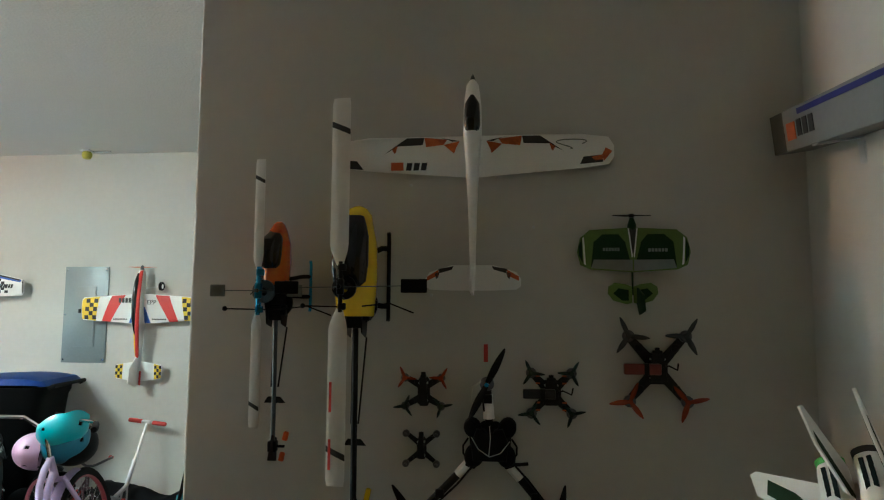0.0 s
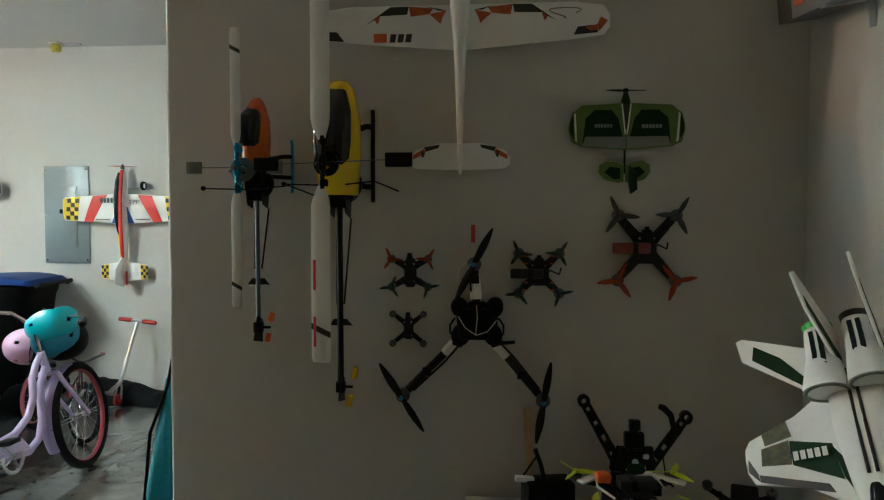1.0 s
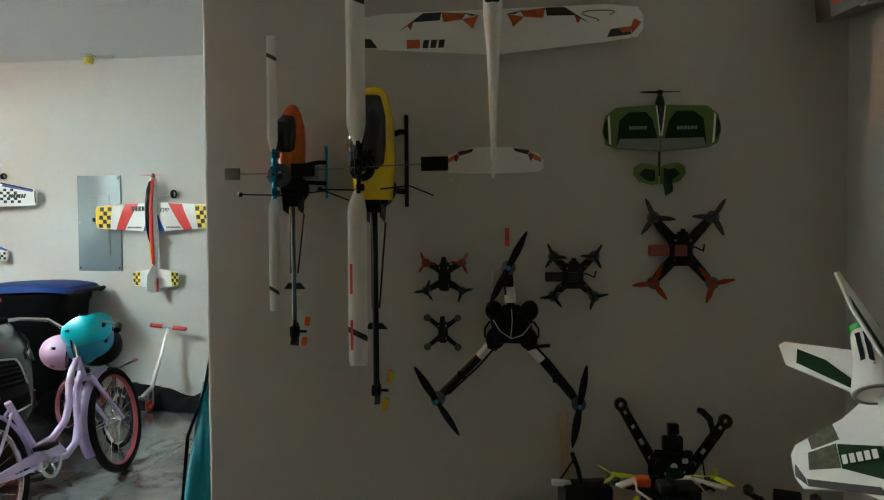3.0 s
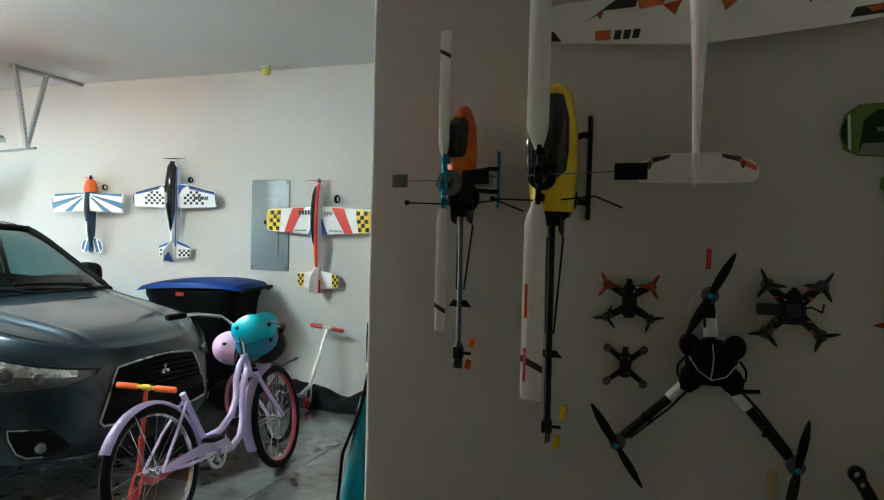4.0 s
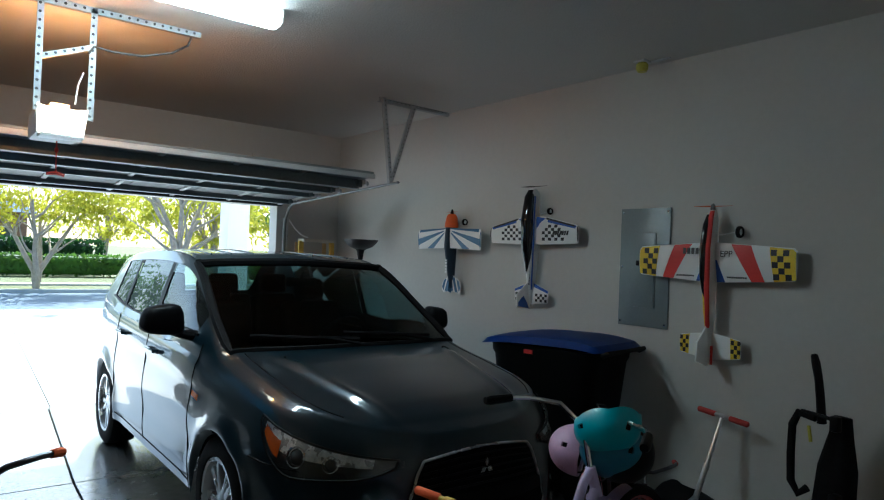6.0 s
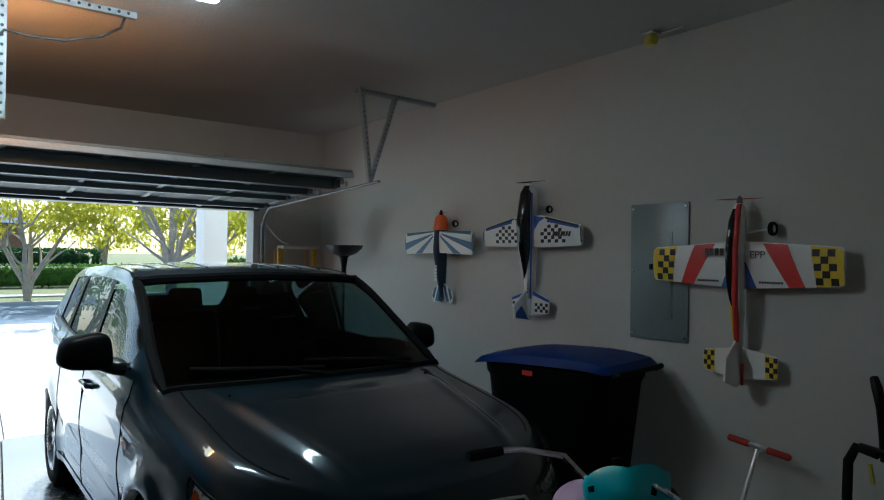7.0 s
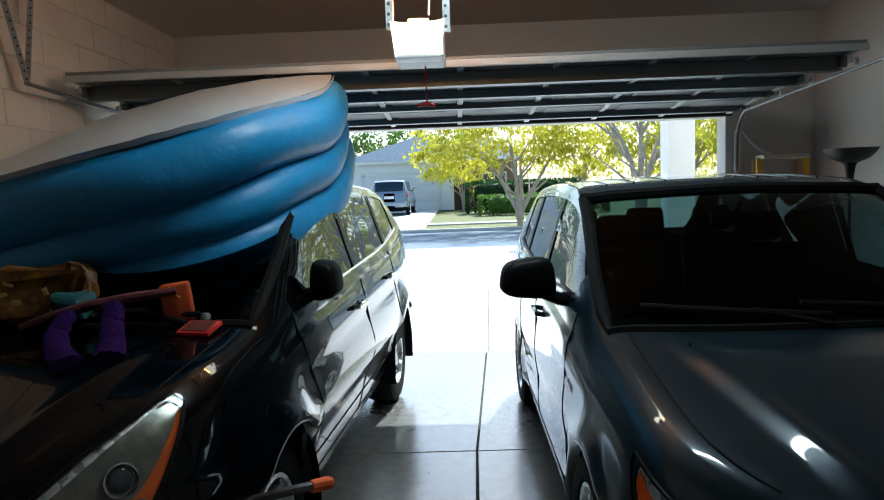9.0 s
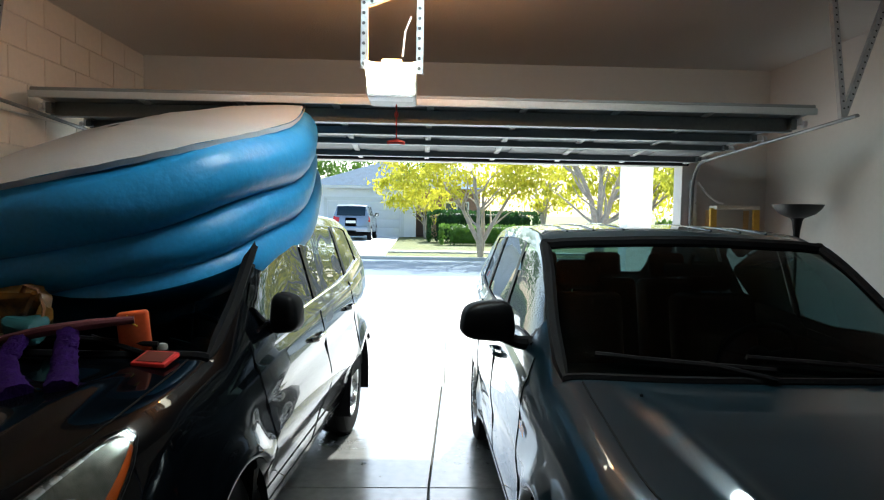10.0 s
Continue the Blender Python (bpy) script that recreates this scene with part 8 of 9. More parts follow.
# ---- alcove: bench with drones, jet, carton, hanging bag, bins ----
BENCHTOP = mat("bench_top", (0.42, 0.40, 0.37), 0.5, vary=0.1, scale=5)
PINE = mat("pine_stick", (0.50, 0.37, 0.22), 0.7, vary=0.12, scale=3, fine=50)
CARTON = mat("grey_carton", (0.19, 0.195, 0.20), 0.55, vary=0.06)
CARTON_END = mat("carton_end", (0.10, 0.085, 0.065), 0.7, vary=0.1)
BLUEINK = mat("blue_ink", (0.012, 0.015, 0.17), 0.5)
TEALBAG = mat("teal_nylon", (0.008, 0.22, 0.30), 0.55, vary=0.2, scale=8, bump=0.002, bump_scale=20)
YELBAG = mat("yellow_vinyl", (0.72, 0.42, 0.01), 0.35, vary=0.12, scale=5, coat=0.3)
CANGREY = mat("can_grey_plastic", (0.085, 0.092, 0.098), 0.5, vary=0.1)
PINKLID = mat("dusty_red_lid", (0.42, 0.06, 0.08), 0.4, vary=0.1)
# thin vinyl lets light through
N_, L_ = YELBAG.node_tree.nodes, YELBAG.node_tree.links
b_ = N_["Principled BSDF"]
tl_ = N_.new("ShaderNodeBsdfTranslucent")
L_.new(b_.inputs["Base Color"].links[0].from_socket, tl_.inputs[0])
mx_ = N_.new("ShaderNodeMixShader")
mx_.inputs[0].default_value = 0.7
L_.new(b_.outputs[0], mx_.inputs[1])
L_.new(tl_.outputs[0], mx_.inputs[2])
L_.new(mx_.outputs[0], N_["Material Output"].inputs[0])
BZ = 0.74

bench = thing("workbench", pose(0.90, 1.78, 0), "grey-topped workbench at the foot of the model wall", "workbench")
bm = bm_new()
box(bm, (0, 0, BZ - 0.02), (0.92, 0.92, 0.04), bevel=0.005)
part("top", bm, BENCHTOP, bench)
for sx in (-0.43, 0.43):
    for sy in (-0.43, 0.43):
        bm = bm_new()
        box(bm, (sx, sy, (BZ - 0.04) / 2), (0.045, 0.045, BZ - 0.04), bevel=0.004)
        part("leg", bm, STEEL, bench)

# upright frame drone, leaning on the wall with two arms raised
hx = thing("camera_drone", pose(0.885, 2.11, 0.905, 84, 0, 0) @ Matrix.Diagonal((0.9, 1.0, 1.0, 1)), "bare black drone frame with folded arms standing on the bench", "drone")
bm = bm_new()
prism(bm, [(-0.060, -0.06), (0.060, -0.06), (0.066, 0.0), (0.045, 0.035), (-0.045, 0.035), (-0.066, 0.0)], 0.0, 0.004, bevel=0.001)
prism(bm, [(-0.052, -0.055), (0.052, -0.055), (0.055, 0.0), (0.036, 0.030), (-0.036, 0.030), (-0.055, 0.0)], 0.030, 0.034, bevel=0.001)
box(bm, (0, -0.03, 0.017), (0.09, 0.06, 0.024), bevel=0.004)
part("centre_plate", bm, CARBON, hx)
bm = bm_new()
box(bm, (0.0, 0.055, 0.02), (0.056, 0.042, 0.030), bevel=0.006)
lathe(bm, [(0.014, 0), (0.014, 0.018), (0.009, 0.020), (0, 0.016)], 16, Matrix.Translation((0, 0.072, 0.02)) @ Matrix.Rotation(radians(-90), 4, "X"))
part("camera_pod", bm, BLACK, hx)
bm = bm_new()
box(bm, (0.0, -0.125, 0.02), (0.10, 0.11, 0.05), bevel=0.010)
part("battery_box", bm, BLACK_MATT, hx)
for k, (px, py) in enumerate(((0.0, 0.0), (0.025, -0.012), (-0.022, -0.018), (0.012, -0.03), (-0.03, -0.045), (0.035, -0.045))):
    bm = bm_new()
    lathe(bm, [(0, 0.036), (0.005 if k else 0.010, 0.036), (0.004, 0.039), (0, 0.04)], 10, Matrix.Translation((px, py, 0)))
    part("bolt", bm, ALU, hx)
for p, q, tip in (((-0.05, 0.0), (-0.135, 0.140), True), ((0.05, -0.01), (0.142, 0.105), False)):
    p, q = Vector((*p, 0.012)), Vector((*q, 0.012))
    d = (q - p).normalized()
    n = Vector((-d.y, d.x, 0))
    for s in (1, -1):
        bm = bm_new()
        tube(bm, [p + n * 0.011 * s, q + n * 0.009 * s], 0.005, 6)
        part("arm_rail", bm, CARBON, hx)
    for t in (0.25, 0.55, 0.80):
        bm = bm_new()
        c = p.lerp(q, t)
        box(bm, (0, 0, 0), (0.030, 0.026, 0.020), Matrix.Translation(c) @ Matrix.Rotation(math.atan2(d.y, d.x), 4, "Z"), bevel=0.004)
        part("arm_block", bm, BLACK, hx)
    bm = bm_new()
    lathe(bm, [(0.007, -0.008), (0.018, -0.008), (0.018, 0.008), (0.007, 0.008)], 16, Matrix.Translation(q + d * 0.012), closed=True)
    part("motor_ring", bm, CARBON, hx)
bm = bm_new()
tube(bm, [(0.105, 0.055, 0.02), (0.112, 0.09, 0.02), (0.105, 0.12, 0.02), (0.085, 0.138, 0.02), (0.072, 0.142, 0.02)], [0.006, 0.008, 0.009, 0.009, 0.007], 8)
part("landing_hook", bm, RUBBER, hx)
for nm, c, sz, mt in (("receiver", (-0.058, -0.045, 0.045), (0.030, 0.045, 0.018), BLACK), ("regulator", (0.056, -0.060, 0.042), (0.028, 0.038, 0.016), BLACK), ("gimbal_motor", (0.0, 0.095, 0.030), (0.030, 0.026, 0.026), BLACK), ("connector", (0.028, 0.018, 0.045), (0.016, 0.012, 0.010), ALU), ("damper", (-0.034, 0.030, 0.040), (0.018, 0.018, 0.016), RUBBER), ("damper", (0.040, 0.034, 0.040), (0.018, 0.018, 0.016), RUBBER), ("circuit_board", (0.0, -0.02, 0.044), (0.050, 0.040, 0.006), GREEN_D)):
    bm = bm_new()
    box(bm, c, sz, bevel=0.003)
    part(nm, bm, mt, hx)
for pts in (((-0.05, -0.04, 0.05), (-0.075, -0.01, 0.055), (-0.06, 0.04, 0.04), (-0.085, 0.07, 0.03)), ((0.05, -0.05, 0.05), (0.08, -0.03, 0.055), (0.075, 0.02, 0.045), (0.10, 0.055, 0.03)), ((-0.02, 0.03, 0.05), (0.0, 0.06, 0.055), (0.015, 0.08, 0.045))):
    bm = bm_new()
    tube(bm, pts, 0.0025, 6)
    part("cable", bm, RUBBER, hx)

# lime-propped drone lying on the bench
ld = quad(0, 0, 0.015, 0.125, 0.085, "black drone with lime propellers lying on the bench", PROP_LIME, PROP_LIME, 0.135, (0.0, 0.0, 0.09, 0.04, BATTERY), (0.040, 0.070), 0.020, 0.017, blades=3, m=pose(0.86, 1.95, BZ + 0.115, 4, 2, 8), group="bench drones")
bm = bm_new()
box(bm, (0, 0, -0.055), (0.12, 0.16, 0.115), bevel=0.012)
part("padded_tray", bm, BLACK_MATT, ld)
bm = bm_new()
tube(bm, [(-0.05, 0.05, 0.03), (-0.09, 0.03, 0.055), (-0.10, -0.02, 0.05), (-0.07, -0.06, 0.04)], 0.003, 6)
part("loose_wire", bm, GREEN_WIRE, ld)
bm = bm_new()
tube(bm, [(0.02, 0.06, 0.04), (0.05, 0.03, 0.06), (0.06, -0.03, 0.05)], 0.0025, 6)
part("loose_wire", bm, GREEN_WIRE, ld)
bm = bm_new()
box(bm, (-0.075, 0.02, 0.055), (0.035, 0.03, 0.022), bevel=0.005)
part("orange_module", bm, ORANGE, ld)
for sx in (-1, 1):
    bm = bm_new()
    box(bm, (0, 0, 0), (0.10, 0.022, 0.006), Matrix.Translation((-0.09 * sx, 0.05, 0.04)) @ Matrix.Rotation(radians(35 * sx), 4, "Z"), bevel=0.002)
    part("white_strut", bm, WHITE, ld)
# small frame with a boxed camera beside it
sd = quad(0, 0, 0.012, 0.075, 0.062, "small black drone with boxed camera on the bench", PROP_GREY, PROP_GREY, 0.08, None, (0.026, 0.045), 0.014, 0.013, m=pose(1.13, 2.03, BZ + 0.06, 25, 0, -18), group="bench drones", props=False)
bm = bm_new()
box(bm, (0.01, 0.0, 0.055), (0.062, 0.05, 0.055), bevel=0.006)
lathe(bm, [(0.014, 0), (0.014, 0.012), (0.008, 0.013), (0, 0.010)], 14, Matrix.Translation((0.01, -0.025, 0.055)) @ Matrix.Rotation(radians(90), 4, "X"))
part("camera_box", bm, BLACK, sd)
bm = bm_new()
box(bm, (0, 0, -0.025), (0.10, 0.10, 0.06), bevel=0.01)
part("foam_rest", bm, BLACK_MATT, sd)

rx = thing("video_receiver", pose(0.665, 2.10, BZ, 0, 0, 12), "black video receiver box with short antenna on the bench", "receiver")
bm = bm_new()
box(bm, (0, 0, 0.055), (0.13, 0.08, 0.11), bevel=0.010)
part("case", bm, BLACK, rx)
bm = bm_new()
tube(bm, [(-0.01, 0.0, 0.11), (-0.02, 0, 0.15), (-0.035, 0.0, 0.19)], 0.006, 8)
tube(bm, [(-0.03, 0.01, 0.165), (-0.055, 0.01, 0.13), (-0.07, 0.01, 0.11)], 0.0025, 6)
part("antenna", bm, BLACK, rx)
bm = bm_new()
box(bm, (-0.075, 0, 0.105), (0.05, 0.02, 0.014), Matrix.Rotation(radians(6), 4, "Y"), bevel=0.003)
part("white_tab", bm, WHITE, rx)
bm = bm_new()
box(bm, (0, 0, 0.13), (0.022, 0.004, 0.26), bevel=0.001)
solid("wooden_stick", bm, PINE, "flat pine stirring stick leaning on the wall", "stick", m=pose(0.628, 2.235, BZ, -2, -3, 0))

OLIVE = mat("olive_print", (0.055, 0.062, 0.016), 0.45, vary=0.5, scale=30, col2=(0.10, 0.095, 0.03))
# white and green foam jet leaning in the corner, nose down
jet = thing("model_jet", pose(1.165, 1.507, 1.148) @ Matrix.Scale(0.73, 4) @ Matrix.Rotation(radians(-38), 4, "Z") @ Matrix.Rotation(radians(90), 4, "X") @ Matrix.Rotation(radians(-156), 4, "Z") @ Matrix.Rotation(radians(33), 4, "X"), "white foam model jet with green markings leaning nose down", "model jet")
bm = bm_new()
loft(bm, [(-0.25, 0, 0.02, 0.055, 0.020), (-0.20, 0, 0.025, 0.062, 0.028), (-0.05, 0, 0.03, 0.070, 0.040), (0.10, 0, 0.03, 0.055, 0.045), (0.25, 0, 0.025, 0.035, 0.035), (0.44, 0, 0.02, 0.014, 0.015), (0.625, 0, 0.018, 0.003, 0.004)], 24, 2.4)
part("fuselage", bm, FOAM, jet)
w = Wing([(-0.30, 0.015, -0.045), (-0.285, 0.045, -0.068), (-0.16, 0.072, -0.11), (-0.085, 0.115, -0.155), (0, 0.20, -0.15), (0.085, 0.115, -0.155), (0.16, 0.072, -0.11), (0.285, 0.045, -0.068), (0.30, 0.015, -0.045)], 0.022, 0.015)
bm = bm_new()
w.build(bm, 26)
wing = part("wing", bm, FOAM, jet)
for q, mt in (([(0.175, -0.058), (0.245, -0.046), (0.25, -0.078), (0.185, -0.102)], OLIVE), ([(0.185, 0.012), (0.26, 0.004), (0.255, -0.040), (0.185, -0.050)], OLIVE), ([(0.075, 0.066), (0.183, 0.014), (0.183, -0.048), (0.085, -0.022)], GREEN_D), ([(0.04, 0.14), (0.075, 0.058), (0.085, -0.015), (0.045, 0.05)], GREEN_D), ([(0.10, 0.092), (0.27, 0.042), (0.27, 0.024), (0.11, 0.070)], FOAM_K), ([(0.27, 0.042), (0.297, 0.012), (0.292, -0.02), (0.272, 0.022)], FOAM_K)):
    for qq in (q, mirror_quad(q)):
        bm = bm_new()
        w.mark(bm, qq, 0.0013, 6)
        part("marking", bm, mt, wing)
for s in (1, -1):
    bm = bm_new()
    bars(bm, 0, 0, 0, 0.085, 0.022, 5, 0.3)
    o = part("logo_bars", bm, FOAM, wing)
    o.matrix_basis = Matrix.Translation((0.175 if s > 0 else -0.09, 0.008, 0.031)) @ Matrix.Rotation(radians(180), 4, "Z")
for s in (1, -1):
    bm = bm_new()
    loft(bm, [(-0.30, 0.046 * s, 0.050, 0.032, 0.032), (-0.28, 0.046 * s, 0.052, 0.036, 0.036), (-0.22, 0.047 * s, 0.056, 0.038, 0.038), (-0.17, 0.050 * s, 0.064, 0.046, 0.046), (-0.135, 0.052 * s, 0.068, 0.052, 0.052), (-0.125, 0.052 * s, 0.068, 0.052, 0.052)], 22, 2.2)
    part("nacelle", bm, FOAM, jet)
    bm = bm_new()
    lathe(bm, [(0.034, -0.006), (0.036, 0.010), (0.030, 0.012), (0.024, -0.004), (0, -0.004)], 22, Matrix.Translation((0.046 * s, -0.305, 0.050)) @ Matrix.Rotation(radians(90), 4, "X"))
    part("exhaust", bm, mat("green_rim", (0.05, 0.40, 0.05), 0.4) if s > 0 else FOAM_K, jet)
    bm = bm_new()
    lathe(bm, [(0.049, 0.0), (0.043, 0.002), (0.034, -0.045), (0.0, -0.05)], 22, Matrix.Translation((0.052 * s, -0.122, 0.068)) @ Matrix.Rotation(radians(-90), 4, "X") @ Matrix.Diagonal((1.04, 1.04, 1, 1)))
    part("intake", bm, GREY_FILM, jet)
    for off in (-0.013, 0.006):
        bm = bm_new()
        for k in range(5):
            box(bm, (0.046 * s + off, -0.272 + k * 0.024, 0.0885 + 0.0028 * k), (0.011, 0.0235, 0.004), bevel=0.0)
        part("dash_stripe", bm, mat("stripe_ink", (0.006, 0.012, 0.014), 0.6, spec=0.08), jet)
    # tailplanes and fins
    bm = bm_new()
    prism(bm, [(0.07, -0.16), (0.10, -0.15), (0.265, -0.29), (0.274, -0.355), (0.255, -0.36), (0.075, -0.27)], 0.018, 0.027, Matrix.Scale(s, 4, Vector((1, 0, 0))), bevel=0.003)
    tp = part("tailplane", bm, FOAM, jet)
    bm = bm_new()
    prism(bm, [(0.085, -0.165), (0.105, -0.165), (0.235, -0.285), (0.225, -0.325), (0.16, -0.27)], 0.0275, 0.0285, Matrix.Scale(s, 4, Vector((1, 0, 0))))
    part("marking", bm, GREEN_D, tp)
    fm = Matrix.Translation((0.012 if s > 0 else -0.085, 0, 0.055)) @ Matrix.Rotation(radians(9 * s), 4, "Y") @ Matrix(((0, 0, 1, 0), (1, 0, 0, 0), (0, 1, 0, 0), (0, 0, 0, 1)))
    bm = bm_new()
    prism(bm, [(-0.155, -0.01), (-0.31, 0.105), (-0.405, 0.135), (-0.415, 0.12), (-0.355, 0.06), (-0.29, -0.01)], -0.004, 0.004, fm, bevel=0.002)
    fin = part("fin", bm, FOAM, jet)
    bm = bm_new()
    for zz in (-0.0048, 0.0048):
        prism(bm, [(-0.18, 0.0), (-0.315, 0.10), (-0.345, 0.105), (-0.215, 0.0)], zz - 0.0006, zz + 0.0006, fm)
    part("marking", bm, GREEN_D, fin)
    if s < 0:
        letters(fin, "N", 0.045, fm @ Matrix.Translation((-0.26, 0.045, 0.0052)) @ Matrix.Rotation(radians(180), 4, "Z"), FOAM_K)
bm = bm_new()
loft(bm, [(0.10, 0, 0.065, 0.016, 0.010), (0.17, 0, 0.064, 0.026, 0.022), (0.25, 0, 0.054, 0.022, 0.018), (0.32, 0, 0.040, 0.008, 0.006)], 18, 2.2)
part("canopy", bm, CANOPY, jet)
for off in (-0.012, 0.006):
    bm = bm_new()
    tube(bm, [(off, -0.18, 0.058), (off, -0.02, 0.0715), (off, 0.08, 0.0765)], 0.004, 5, flat=0.5)
    part("dash_stripe", bm, FOAM_K, jet)

# long carton high on the end wall
cb = thing("carton", pose(1.300, 1.585, 2.037, 6.5, -8, -1.5), "long grey carton with blue stripe high on the end wall", "carton")
bm = bm_new()
box(bm, (0, 0, 0), (0.10, 1.20, 0.108), bevel=0.003)
part("box_body", bm, CARTON, cb)
bm = bm_new()
box(bm, (-0.0505, 0.56, 0), (0.002, 0.08, 0.104))
part("end_label", bm, CARTON_END, cb)
bm = bm_new()
box(bm, (-0.051, 0.05, 0.038), (0.002, 0.75, 0.014))
part("blue_stripe", bm, BLUEINK, cb)
bm = bm_new()
box(bm, (-0.0512, 0.475, -0.005), (0.002, 0.05, 0.045))
part("logo_block", bm, ORANGE_D, cb, "plain orange logo block")
bm = bm_new()
for k in range(3):
    box(bm, (-0.0512, 0.425 - k * 0.034, -0.002), (0.002, 0.024, 0.042), bevel=0.0)
part("logo_bars", bm, FOAM_K, cb)
for yy in (0.35, -0.35):
    bm = bm_new()
    box(bm, (0.0, yy, -0.057), (0.105, 0.03, 0.004))
    box(bm, (0.052, yy, -0.10), (0.004, 0.03, 0.07))
    part("bracket", bm, STEEL, cb)

# teal bag hanging at the partition's corner
bag = thing("hanging_bag", pose(PART_X - 0.075, PART_Y + 0.16, 0.0), "teal nylon bag with black strap hanging at the wall corner", "bag")
bm = bm_new()
def bag_pt(a, z):
    t = (1.02 - z) / 0.75
    rx_, ry_ = 0.018 + 0.062 * min(1, t * 1.5) * (1 + 0.10 * math.sin(5 * a + 9 * z)), 0.02 + 0.12 * min(1, t * 1.6) * (1 + 0.10 * math.sin(4 * a + 14 * z))
    if t > 0.92:
        rx_ *= 0.75
        ry_ *= 0.8
    if abs(z - 0.62) < 0.03:
        rx_ *= 0.86
    return Vector((rx_ * math.cos(a) - 0.01 * t, ry_ * math.sin(a), z))
grid(bm, bag_pt, steps(0, math.tau, 30), steps(1.02, 0.27, 30))
part("bag_body", bm, TEALBAG, bag)
bm = bm_new()
tube(bm, [(0.06, 0.0, 1.30), (0.02, -0.02, 1.12), (0.0, -0.03, 1.0), (-0.055, -0.04, 0.85), (-0.085, -0.03, 0.6), (-0.07, 0, 0.4)], 0.010, 6, flat=0.4)
tube(bm, [(0.06, 0.02, 1.30), (0.02, 0.03, 1.12), (0.0, 0.03, 1.0)], 0.008, 6, flat=0.4)
part("strap", bm, BLACK_MATT, bag)
bm = bm_new()
tube(bm, [(0.075, 0.01, 1.32), (0.05, 0.01, 1.315), (0.042, 0.01, 1.30), (0.05, 0.01, 1.285)], 0.005, 6)
part("wall_hook", bm, STEEL, bag)

# stacked tubs on a low cabinet, and a yellow float bag over them
cab = thing("storage_cabinet", pose(-1.20, 1.33, 0), "low grey storage cabinet carrying tubs", "cabinet")
bm = bm_new()
box(bm, (0, 0, 0.486), (0.50, 0.38, 0.932), bevel=0.006)
body = part("body", bm, CANGREY, cab)
for s in (1, -1):
    bm = bm_new()
    box(bm, (0.252, s * 0.095, 0.47), (0.012, 0.18, 0.84), bevel=0.004)
    d_ = part("door", bm, CANGREY, cab)
    bm = bm_new()
    box(bm, (0.264, s * 0.025, 0.55), (0.012, 0.012, 0.12), bevel=0.004)
    part("handle", bm, BLACK, d_)
pk = thing("lidded_bucket", pose(-1.085, 1.385, 0.952), "white plastic bucket with dusty red lid", "bucket")
bm = bm_new()
lathe(bm, [(0, 0), (0.125, 0), (0.13, 0.01), (0.148, 0.30), (0.152, 0.33), (0, 0.33)], 36)
part("bucket_body", bm, WHITE, pk)
bm = bm_new()
lathe(bm, [(0.154, 0.315), (0.162, 0.32), (0.165, 0.345), (0.158, 0.358), (0.146, 0.36), (0.142, 0.353), (0.06, 0.353), (0, 0.353)], 36)
part("lid", bm, PINKLID, pk)
can = thing("rubber_tub", pose(-1.12, 1.36, 1.305), "dark grey tapered rubber tub with pale wire handle", "tub")
bm = bm_new()
lathe(bm, [(0, 0.0), (0.085, 0.0), (0.092, 0.006), (0.10, 0.08), (0.115, 0.18), (0.15, 0.275), (0.178, 0.34), (0.196, 0.355), (0.202, 0.37), (0.204, 0.39), (0.217, 0.397), (0.222, 0.41), (0.22, 0.425), (0.208, 0.43), (0.195, 0.42), (0.17, 0.34), (0.10, 0.18), (0.08, 0.03), (0, 0.03)], 48)
part("tub_body", bm, CANGREY, can)
bm = bm_new()
tube(bm, [(0.02, 0.195, 0.385), (0.035, 0.225, 0.40), (0.03, 0.24, 0.385), (0.015, 0.235, 0.365), (-0.005, 0.20, 0.36)], 0.005, 8)
part("wire_handle", bm, WHITE, can, "pale wire handle end")
rt = thing("ruled_tube", pose(-1.095, 1.498, 1.692), "white measuring tube with dark scale marks standing in the tub", "measuring tube")
bm = bm_new()
tube(bm, [(0, -0.02, -0.18), (0, 0, 0.0), (0, 0.008, 0.205)], 0.011, 12)
tube(bm, [(0, 0.0, 0.03), (0, 0.001, 0.06)], 0.016, 12)
part("tube_body", bm, WHITE, rt)
for k in range(14):
    bm = bm_new()
    box(bm, (0.0112, 0.002 + k * 0.0003, 0.075 + k * 0.0095), (0.002, 0.008 if k % 5 else 0.014, 0.0025))
    part("scale_mark", bm, CABLE, rt)
yb = thing("yellow_float_bag", pose(-1.21, 1.46, 0), "crumpled yellow vinyl bag hanging from the ceiling", "float bag")
bm = bm_new()
def yb_pt(a, e):
    k = 1 + 0.09 * math.sin(3 * a + 2 * e) + 0.06 * math.sin(5 * a - 3 * e) + 0.03 * math.sin(9 * a + 6 * e)
    ce = math.copysign(abs(math.cos(e)) ** 0.6, math.cos(e))
    return Vector((0.20 * k * math.cos(a) * ce, 0.19 * k * math.sin(a) * ce, 2.10 + 0.24 * math.sin(e) * (1 + 0.04 * math.sin(4 * a)) + 0.010 * math.sin(5 * a)))
grid(bm, yb_pt, steps(0, math.tau, 48), steps(-math.pi / 2 * 0.98, math.pi / 2, 24))
part("bag_body", bm, YELBAG, yb)
bm = bm_new()
tube(bm, [(0, 0, 2.30), (0, 0, CEILING)], 0.005, 6)
part("cord", bm, CABLE, yb)
